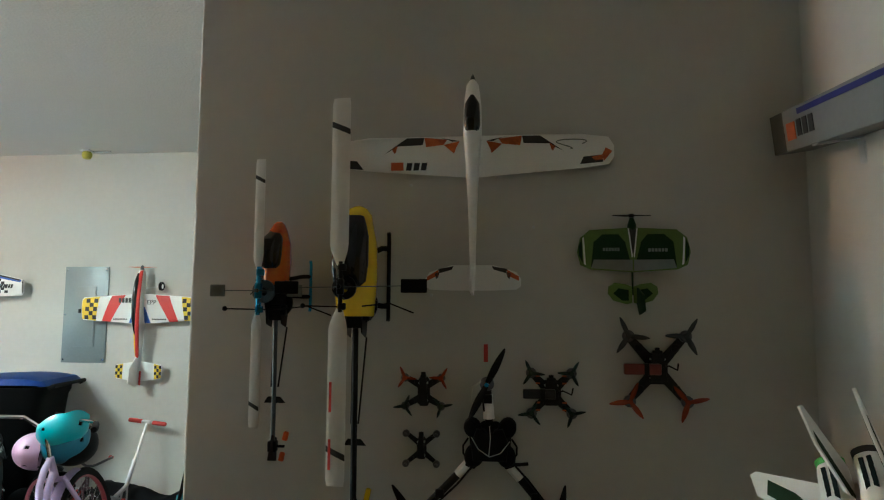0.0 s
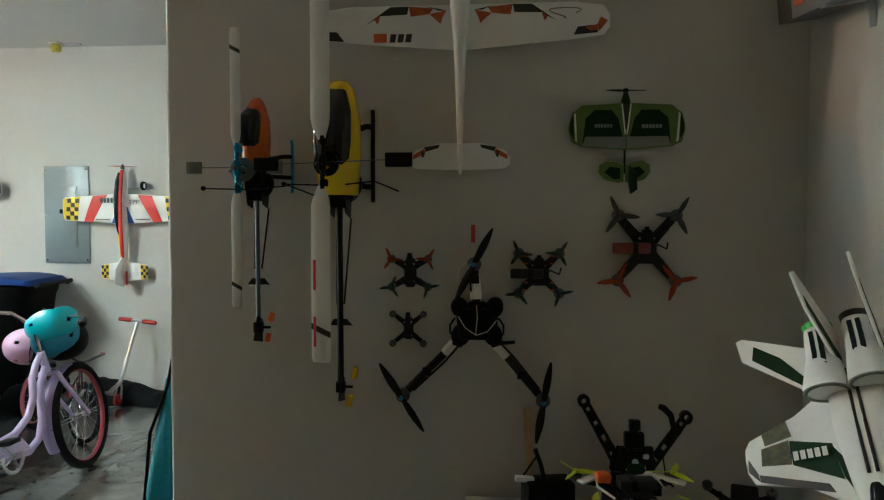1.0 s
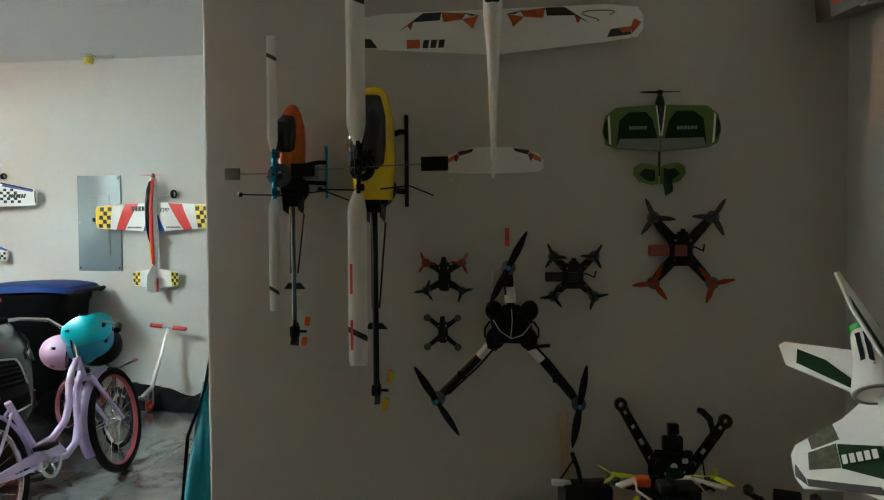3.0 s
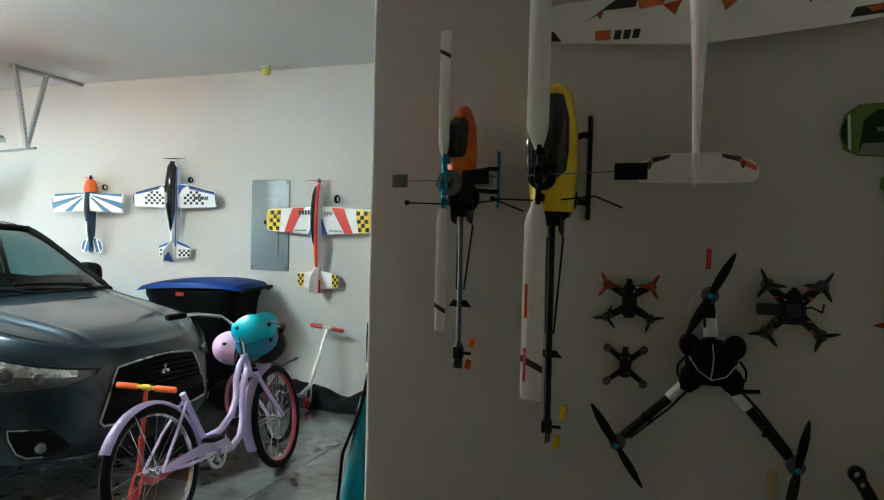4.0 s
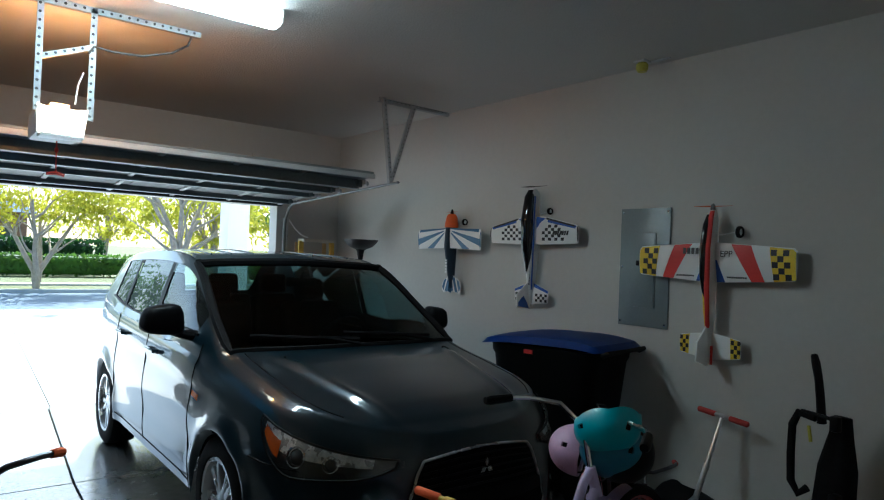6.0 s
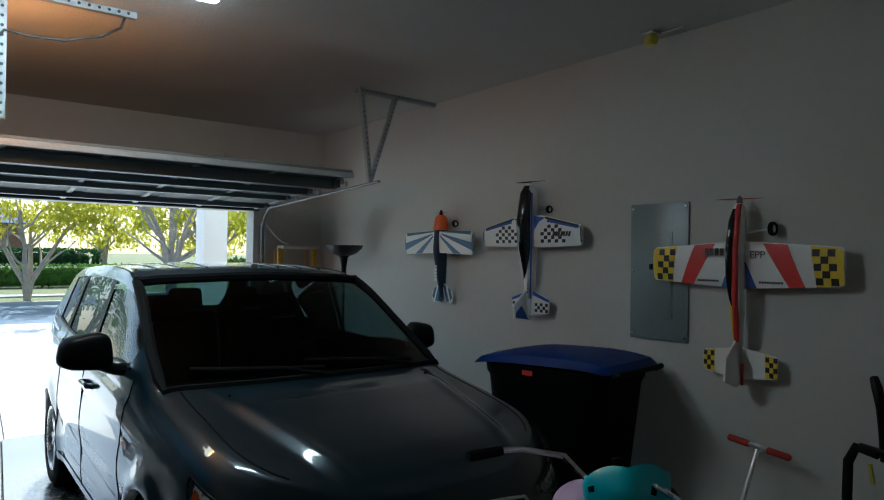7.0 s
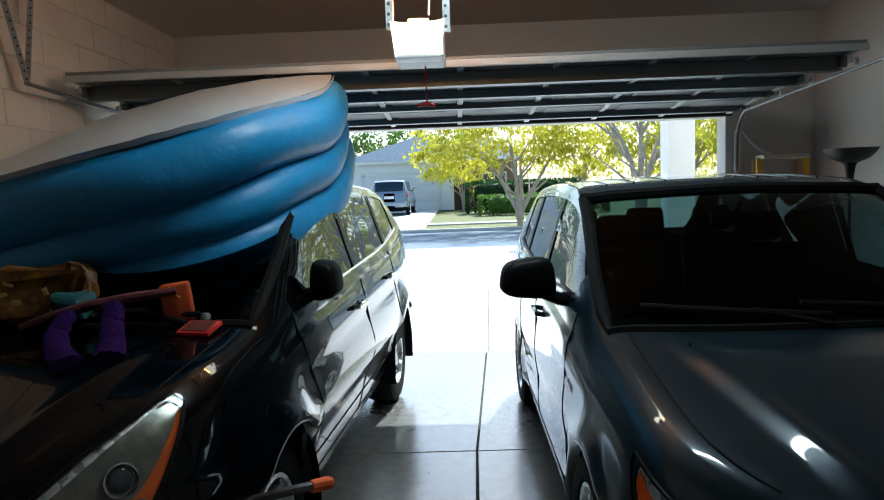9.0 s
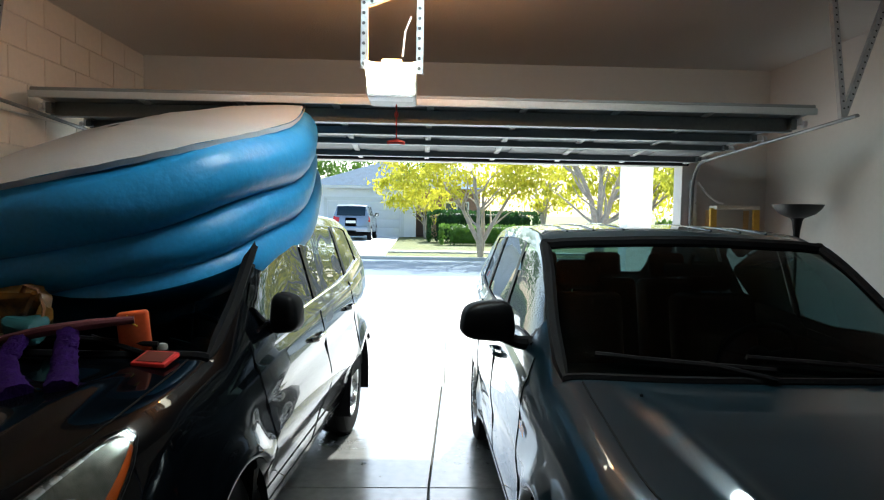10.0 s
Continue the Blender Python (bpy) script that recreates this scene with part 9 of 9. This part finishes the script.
# folded black cart frame beside the tubs
cart = thing("folding_cart", pose(-1.97, 1.80, 0), "black folded cart with a square tube handle", "cart")
bm = bm_new()
tube(bm, [(0.0, -0.12, 0.16), (0.0, -0.12, 0.92), (0.0, -0.11, 0.938), (0.018, 0.175, 0.942), (0.02, 0.188, 0.925), (0.02, 0.188, 0.16)], 0.014, 8)
part("handle", bm, BLACK, cart)
bm = bm_new()
box(bm, (0.01, 0.03, 0.22), (0.08, 0.34, 0.26), bevel=0.02)
part("body", bm, BLACK_MATT, cart)
for k in (-0.10, 0.16):
    bm = bm_new()
    lathe(bm, [(0, -0.012), (0.045, -0.012), (0.05, 0), (0.045, 0.012), (0, 0.012)], 18, Matrix.Translation((0.0, k, 0.05)) @ Matrix.Rotation(radians(90), 4, "Y"))
    part("wheel", bm, RUBBER, cart)
# ---- street, houses, trees beyond the opening ----
STUCCO = mat("white_stucco", (0.88, 0.865, 0.86), 0.85, vary=0.05, scale=1, bump=0.003)
ROOF = mat("slate_shingle", (0.13, 0.19, 0.26), 0.85, vary=0.2, scale=3, fine=14, bump=0.01, bump_scale=6)
BRICK = mat("red_brick", (0.30, 0.17, 0.12), 0.85, vary=0.25, scale=4, fine=12)
BARK = mat("pale_bark", (0.40, 0.34, 0.29), 0.9, vary=0.3, scale=6, fine=30, bump=0.012, bump_scale=14)
LEAF_Y = mat("yellow_green_leaf", (0.46, 0.50, 0.045), 0.6, vary=0.25, scale=0.8, fine=3, col2=(0.75, 0.66, 0.07))
LEAF_G = mat("green_leaf", (0.10, 0.19, 0.03), 0.6, vary=0.4, scale=0.9, fine=3)
LEAF_D = mat("hedge_leaf", (0.025, 0.07, 0.015), 0.6, vary=0.4, scale=1.2, fine=4)
WINDOWDARK = mat("house_window", (0.05, 0.07, 0.09), 0.08, coat=1.0)
KERB = mat("kerb_concrete", (0.50, 0.49, 0.46), 0.85, vary=0.08)
for m_ in (LEAF_Y, LEAF_G, LEAF_D):
    # thin leaves let part of the sun through
    N_, L_ = m_.node_tree.nodes, m_.node_tree.links
    b_ = N_["Principled BSDF"]
    tl_ = N_.new("ShaderNodeBsdfTranslucent")
    L_.new(b_.inputs["Base Color"].links[0].from_socket, tl_.inputs[0])
    mx_ = N_.new("ShaderNodeMixShader")
    mx_.inputs[0].default_value = 0.5
    L_.new(b_.outputs[0], mx_.inputs[1])
    L_.new(tl_.outputs[0], mx_.inputs[2])
    L_.new(mx_.outputs[0], N_["Material Output"].inputs[0])

sheet("far_kerb", (-26.6, -80), (-26.35, 80), 0.0, KERB, "pale concrete kerb across the street")
sheet("near_kerb", (-18.95, -80), (-18.75, -0.7), 0.0, KERB, "pale concrete kerb of the near verge")
sheet("pavement", (-30.4, -80), (-29.4, 80), 0.015, KERB, "pale concrete pavement across the street")
sheet("far_driveway", (-46, -4.4), (-26.5, 1.3), 0.02, CONC_OUT, "sunlit concrete driveway of the far house")
bm = bm_new()
box(bm, (-91.3, 0, -0.17), (129.4, 300, 0.24))
solid("far_lawn", bm, GRASS, "raised lawn across the street", "lawn", "structure")


def leaf_mesh(bm, rnd, centre, radii, n, size, flat=0.4, shell=0.55):
    """Many small bent leaves scattered in uneven clumps."""
    clumps = []
    for _ in range(max(6, n // 45)):
        d = Vector((rnd.gauss(0, 1), rnd.gauss(0, 1), rnd.gauss(0, 1))).normalized()
        k = rnd.uniform(shell, 1.0)
        clumps.append((Vector((d.x * radii[0] * k, d.y * radii[1] * k, d.z * radii[2] * k)), rnd.uniform(0.14, 0.34)))
    for i in range(n):
        c, r = clumps[i % len(clumps)]
        p = Vector(centre) + c + Vector((rnd.gauss(0, 1) * radii[0], rnd.gauss(0, 1) * radii[1], rnd.gauss(0, 1) * radii[2])) * r * 0.55
        q = Euler((rnd.uniform(0, 6.3), rnd.uniform(0, 6.3), rnd.uniform(0, 6.3))).to_matrix()
        s = size * rnd.uniform(0.6, 1.4)
        vs = [p + q @ Vector(v) * s for v in ((-1, 0, 0), (0, -0.45, 0.1), (1, 0, 0), (0, 0.45, 0.1))]
        a = [bm.verts.new(v) for v in vs]
        bm.faces.new((a[0], a[1], a[2]))
        bm.faces.new((a[0], a[2], a[3]))


def tree(name, m, label, seed, height, trunks, crowns, leaf, trunk_r=0.16, size=0.10, group="", spread=(0.25, 0.5)):
    rnd = random.Random(seed)
    t = thing(name, m, label, "tree", group)
    bm = bm_new()
    tips = []
    for k in range(trunks):
        a = k * math.tau / trunks + rnd.uniform(-0.4, 0.4)
        lean = rnd.uniform(*spread)
        pts, p = [], Vector((0, 0, -0.05))
        for j in range(6):
            pts.append(p.copy())
            p += Vector((math.cos(a) * lean * (0.3 + j * 0.16), math.sin(a) * lean * (0.3 + j * 0.16), 1.0)) * height * 0.13 + Vector((rnd.uniform(-0.08, 0.08), rnd.uniform(-0.08, 0.08), 0))
        tube(bm, pts, [trunk_r * (1 - j * 0.14) for j in range(6)], 9)
        tips.append(pts)
        for b in range(5):
            j = rnd.randint(2, 4)
            q = pts[j].copy()
            aa = a + rnd.uniform(-1.6, 1.6)
            lim = [q.copy()]
            for _ in range(4):
                q += Vector((math.cos(aa), math.sin(aa), rnd.uniform(0.5, 1.2))) * height * 0.07
                aa += rnd.uniform(-0.4, 0.4)
                lim.append(q.copy())
            tube(bm, lim, [trunk_r * 0.45, trunk_r * 0.34, trunk_r * 0.24, trunk_r * 0.15, trunk_r * 0.08], 6)
    part("trunk", bm, BARK, t, smooth=60)
    bm = bm_new()
    for c, r, n in crowns:
        leaf_mesh(bm, rnd, c, r, n, size)
    o = part("crown", bm, leaf, t, smooth=0)
    tagged(o, kind="stuff")
    return t


tree("street_tree", pose(-27.3, 5.0, 0.02), "many-stemmed street tree with yellow-green leaves", 3, 4.6, 4,
     [((0, 0.4, 3.9), (2.6, 3.4, 1.3), 2700), ((0.3, -2.4, 3.2), (1.5, 1.6, 1.1), 1300), ((0.2, 2.2, 3.2), (1.5, 1.9, 1.0), 1100), ((0, -3.4, 2.3), (1.0, 0.9, 0.9), 500), ((-0.5, 1.2, 2.6), (1.2, 1.6, 0.5), 500), ((0.2, -2.2, 2.5), (1.3, 1.7, 0.8), 1200), ((0.4, 0.3, 3.1), (1.6, 2.6, 0.7), 1500), ((0.2, 2.6, 2.6), (1.2, 1.3, 0.8), 700)], LEAF_Y, 0.115, 0.085, spread=(0.75, 1.05))
tree("side_tree", pose(-21.5, 8.1, 0.0), "bare-limbed tree with pale bent trunks", 8, 5.5, 3,
     [((0, 0.5, 4.9), (2.2, 2.4, 1.1), 1500), ((-1, -2, 4.6), (1.6, 1.5, 0.8), 700), ((0, 1.6, 3.4), (1.6, 2.0, 1.0), 900)], LEAF_Y, 0.13, 0.09)
tree("garden_tree", pose(-31.5, 12.6, 0.0), "tall leafy yellow-green garden tree with dark limbs", 31, 7.5, 4,
     [((0, 0, 6.2), (2.6, 3.0, 2.0), 2600), ((0.4, -1.6, 4.0), (2.0, 2.0, 1.4), 1600), ((0.2, 1.8, 4.2), (2.0, 2.2, 1.6), 1500), ((0, 0, 2.4), (1.8, 3.0, 1.0), 1100)], LEAF_Y, 0.13, 0.12, spread=(0.5, 0.8))
tree("garden_tree", pose(-33, 19.0, 0.0), "tall green garden tree with a broad leafy crown", 32, 8.0, 3,
     [((0, 0, 6.4), (3.0, 3.4, 2.4), 2400), ((0.4, -1.8, 3.8), (2.2, 2.4, 1.6), 1500), ((0.2, 2.0, 3.6), (2.2, 2.2, 1.6), 1300)], LEAF_G, 0.16, 0.13, spread=(0.5, 0.8))
tree("back_tree", pose(-62, 14, 0.0), "sunlit yellow-green garden tree behind the hedge", 12, 7, 3, [((0, 0, 5), (4.5, 6, 3.4), 1200), ((0, 8, 4), (4, 5, 3), 600)], LEAF_Y, 0.25, 0.22)
tree("back_tree", pose(-74, -12, 0.0), "tall tree behind the far house", 15, 9, 3, [((0, 0, 7), (5, 7, 4), 2600), ((0, 12, 6), (5, 6, 4), 2200)], LEAF_G, 0.3, 0.26)
tree("garden_tree", pose(-44.5, 3.0, 0.02), "young yellow-leaved tree beside the house wall", 21, 3.4, 3, [((0, 0, 2.6), (1.2, 1.4, 1.1), 1300), ((0, 0.6, 1.7), (0.8, 0.9, 0.7), 400)], LEAF_Y, 0.07, 0.09)
tree("back_tree", pose(-50, 26, 0.0), "leafy tree at the edge of the garden", 25, 8, 3, [((0, 0, 4.5), (5, 7, 3.6), 1300)], LEAF_Y, 0.25, 0.2)


def hedge(lo, hi, seed, label, leaf, n, size=0.10):
    rnd = random.Random(seed)
    bm = bm_new()
    c = [(a + b) / 2 for a, b in zip(lo, hi)]
    s = [(b - a) for a, b in zip(lo, hi)]
    box(bm, c, [v * 0.86 for v in s], bevel=min(s) * 0.2, seg=3)
    for _ in range(n):
        f = rnd.choice("xyz")
        p = Vector([rnd.uniform(a, b) for a, b in zip(lo, hi)])
        if f == "x":
            p.x = hi[0] - rnd.uniform(-0.05, 0.12)
        elif f == "z":
            p.z = hi[2] - rnd.uniform(-0.06, 0.14)
        else:
            p.y = rnd.choice((lo[1], hi[1])) + rnd.uniform(-0.1, 0.1)
        q = Euler((rnd.uniform(0, 6.3), rnd.uniform(0, 6.3), rnd.uniform(0, 6.3))).to_matrix()
        sz = size * rnd.uniform(0.6, 1.4)
        a = [bm.verts.new(p + q @ Vector(v) * sz) for v in ((-1, 0, 0), (0, -0.5, 0.1), (1, 0, 0), (0, 0.5, 0.1))]
        bm.faces.new(a)
    solid("hedge", bm, leaf, label, "hedge", smooth=0, group="hedges")


hedge((-41.5, 3.2, 0.0), (-39.5, 9.5, 1.75), 5, "tall clipped dark green hedge before the house", LEAF_D, 2600)
hedge((-37.8, 3.8, 0.0), (-36.6, 10.5, 1.0), 6, "low clipped green hedge along the lawn", LEAF_G, 1600)
hedge((-44.5, -6.5, 0.0), (-42.5, -4.6, 1.5), 7, "rounded green shrub beside the far driveway", LEAF_G, 900)
hedge((-33, 14, 0.0), (-31, 24, 1.4), 9, "loose green shrub row by the street", LEAF_G, 1500, 0.14)

house = thing("house", pose(-46, 0, 0), "white stucco house with blue-grey hipped roof and garage", "house")
bm = bm_new()
box(bm, (-3.0, -1.1, 1.75), (6.0, 7.0, 3.5))
part("wall", bm, STUCCO, house)
bm = bm_new()
box(bm, (-4.5, 4.6, 1.7), (6.0, 4.4, 3.4))
part("wall", bm, BRICK, house, "red brick side wing")
bm = bm_new()
add_faces(bm, [(0.5, -5.1, 3.35), (0.5, 2.9, 3.35), (-6.5, 2.9, 3.35), (-6.5, -5.1, 3.35), (-2.5, 0.3, 5.25), (-4.0, 0.3, 5.25)], [(0, 1, 4), (1, 2, 5, 4), (2, 3, 5), (3, 0, 4, 5), (0, 3, 2, 1)])
roof = part("roof", bm, ROOF, house, smooth=0)
bm = bm_new()
add_faces(bm, [(-1.0, 2.0, 3.3), (-1.0, 7.3, 3.3), (-8, 7.3, 3.3), (-8, 2.0, 3.3), (-4.5, 4.2, 5.0), (-4.5, 5.2, 5.0)], [(0, 1, 5, 4), (1, 2, 5), (2, 3, 4, 5), (3, 0, 4), (0, 3, 2, 1)])
part("roof", bm, ROOF, house, smooth=0)
bm = bm_new()
box(bm, (0.42, -1.1, 3.28), (0.14, 8.0, 0.18))
part("fascia", bm, WHITE_PAINT, roof)
gd = bm_new()
box(gd, (0.01, -1.05, 1.15), (0.05, 4.8, 2.3))
gdo = part("garage_door", gd, WHITE_PAINT, house)
for k in range(4):
    bm = bm_new()
    box(bm, (0.04, -1.05, 0.3 + k * 0.57), (0.03, 4.7, 0.52), bevel=0.01)
    part("panel", bm, WHITE_PAINT, gdo)
for y, z, sy, sz in ((-3.6, 1.25, 0.22, 2.5), (1.5, 1.25, 0.22, 2.5), (-1.05, 2.5, 5.3, 0.22)):
    bm = bm_new()
    box(bm, (0.04, y, z), (0.08, sy, sz))
    part("door_trim", bm, WHITE_PAINT, house)
for y in (5.2,):
    bm = bm_new()
    box(bm, (-1.47, y, 1.7), (0.08, 1.7, 1.5))
    wf = part("window", bm, WHITE_PAINT, house)
    for dy in (-0.4, 0.4):
        bm = bm_new()
        box(bm, (-1.42, y + dy, 1.7), (0.04, 0.7, 1.3))
        part("pane", bm, WINDOWDARK, wf)
bm = bm_new()
box(bm, (-1.48, 2.9, 1.05), (0.06, 0.95, 2.1))
part("door", bm, mat("dark_door", (0.06, 0.03, 0.02), 0.5), house)

# parked silver utility vehicle, seen from behind
suv_spec = dict(GREY_SPEC)
suv_spec.update(length=4.9, half=0.97, ta=0.35, axle=0.9, base=2.9, hub=0.38, arch=0.44, wide=0.8, rim=0.24, spokes=5,
    taper=[(0, 0.97), (4.9, 0.98)], sill=[(0, 0.36), (4.9, 0.45)],
    belt=[(0, 0.95), (0.3, 1.05), (1.3, 1.15), (4.5, 1.22), (4.9, 1.15)],
    top=[(0, 1.0), (0.3, 1.12), (1.4, 1.2), (1.55, 1.28), (2.2, 1.78), (2.6, 1.85), (4.3, 1.84), (4.6, 1.74), (4.8, 1.3), (4.9, 1.16)],
    bow=[(0, 0), (4.9, 0)], windows=[(1.75, 2.5), (2.6, 3.4), (3.5, 4.3)], screen=(1.48, 2.15), rear_screen=(4.56, 4.60), door_seams=[(1.6, 5.0), (2.55, 5.0), (3.45, 4.9)], handles=[2.3, 3.2], crease=(1.3, 0.5, 0.01), mirror_size=(0.2, 0.2, 0.06))
suv = build_car("car", pose(-43.9, -1.05, 0.02, 0, 0, 178) @ Matrix.Diagonal((1.0, 1.12, 1.1, 1)), suv_spec, CAR_SILVER, "silver utility vehicle parked across the street", "silver")[0]
bm = bm_new()
box(bm, (-4.93, 0, 0.62), (0.16, 1.8, 0.22), bevel=0.05)
part("rear_bumper", bm, CAR_SILVER, suv)
bm = bm_new()
box(bm, (-4.90, 0, 0.95), (0.03, 0.5, 0.14), bevel=0.01)
part("plate_panel", bm, WHITE, suv)
bm = bm_new()
box(bm, (-4.70, 0, 1.50), (0.03, 1.42, 0.50), Matrix.Translation((-4.70, 0, 1.50)) @ Matrix.Rotation(radians(20), 4, "Y") @ Matrix.Translation((4.70, 0, -1.50)), bevel=0.012)
part("tailgate_window", bm, TAIL_GLASS, suv, "dark tinted tailgate window")

# white porch column beside the opening
col = thing("porch_column", pose(-9.0, 5.05, -0.02), "square white stucco porch column beside the driveway", "column", kind="structure")
bm = bm_new()
box(bm, (0, 0, 1.5), (0.30, 0.29, 3.0), bevel=0.012)
part("shaft", bm, STUCCO, col)
bm = bm_new()
box(bm, (0, 0, 0.10), (0.36, 0.35, 0.20), bevel=0.012)
part("plinth", bm, STUCCO, col)
# driveway joints and dry leaves
for p, q in (((-7.83, 2.85), (-18.7, 3.35)), ((-11.5, -0.5), (-11.5, 5.8)), ((-15.2, -0.5), (-15.2, 5.8))):
    bm = bm_new()
    d = Vector((q[0] - p[0], q[1] - p[1], 0)).normalized()
    n = Vector((-d.y, d.x, 0)) * 0.006
    a, b = Vector((*p, -0.0085)), Vector((*q, -0.0085))
    add_faces(bm, [a + n, a - n, b - n, b + n], [(0, 1, 2, 3)])
    solid("expansion_joint", bm, JOINT, "dark joint line in the driveway concrete", "joint", "structure", smooth=0)
rnd = random.Random(11)
bm = bm_new()
for _ in range(50):
    x, y = rnd.uniform(-7.6, -4.3), rnd.uniform(1.9, 3.1)
    s, a = rnd.uniform(0.003, 0.009), rnd.uniform(0, 6.3)
    c, sn = math.cos(a) * s, math.sin(a) * s
    add_faces(bm, [(x - c, y - sn, 0.001), (x + sn * 0.5, y - c * 0.5, 0.003), (x + c, y + sn, 0.0015), (x - sn * 0.5, y + c * 0.5, 0.004)], [(0, 1, 2, 3)])
o = solid("leaf_litter", bm, mat("dry_leaf", (0.10, 0.06, 0.03), 0.8), "scattered dry leaf bits on the concrete floor", "leaf litter", "stuff", smooth=0)
# ---- painted blocks of the side wall ----
ws = bpy.data.objects["wall_south"]
mesh_cache = {}


def block_mesh(w, h):
    key = (round(w, 3), round(h, 3))
    if key not in mesh_cache:
        bm = bm_new()
        d = 0.012
        x, z, c = w / 2, h / 2, 0.003
        vs = [(-x, -0.008, -z), (x, -0.008, -z), (x, -0.008, z), (-x, -0.008, z), (-x + c, 0.004, -z + c), (x - c, 0.004, -z + c), (x - c, 0.004, z - c), (-x + c, 0.004, z - c)]
        add_faces(bm, vs, [(4, 7, 6, 5), (0, 4, 5, 1), (1, 5, 6, 2), (2, 6, 7, 3), (3, 7, 4, 0)])
        bmesh.ops.recalc_face_normals(bm, faces=bm.faces)
        me = bpy.data.meshes.new("block")
        bm.to_mesh(me)
        bm.free()
        me.materials.append(BLOCK)
        mesh_cache[key] = me
    return mesh_cache[key]


BW, BH, JT = 0.406, 0.203, 0.006
for r in range(15):
    z0 = r * BH
    h = min(BH, CEILING - z0) - JT
    if h < 0.02:
        continue
    x = HEAD - (BW / 2 if r % 2 else 0.0)
    while x < -1.92:
        a, b = max(x, HEAD + 0.002), min(x + BW - JT, -1.91)
        if b - a > 0.03:
            o = new("block", block_mesh(b - a, h))
            o.parent = ws
            o.location = ((a + b) / 2, SOUTH - 0.004, z0 + h / 2)
        x += BW
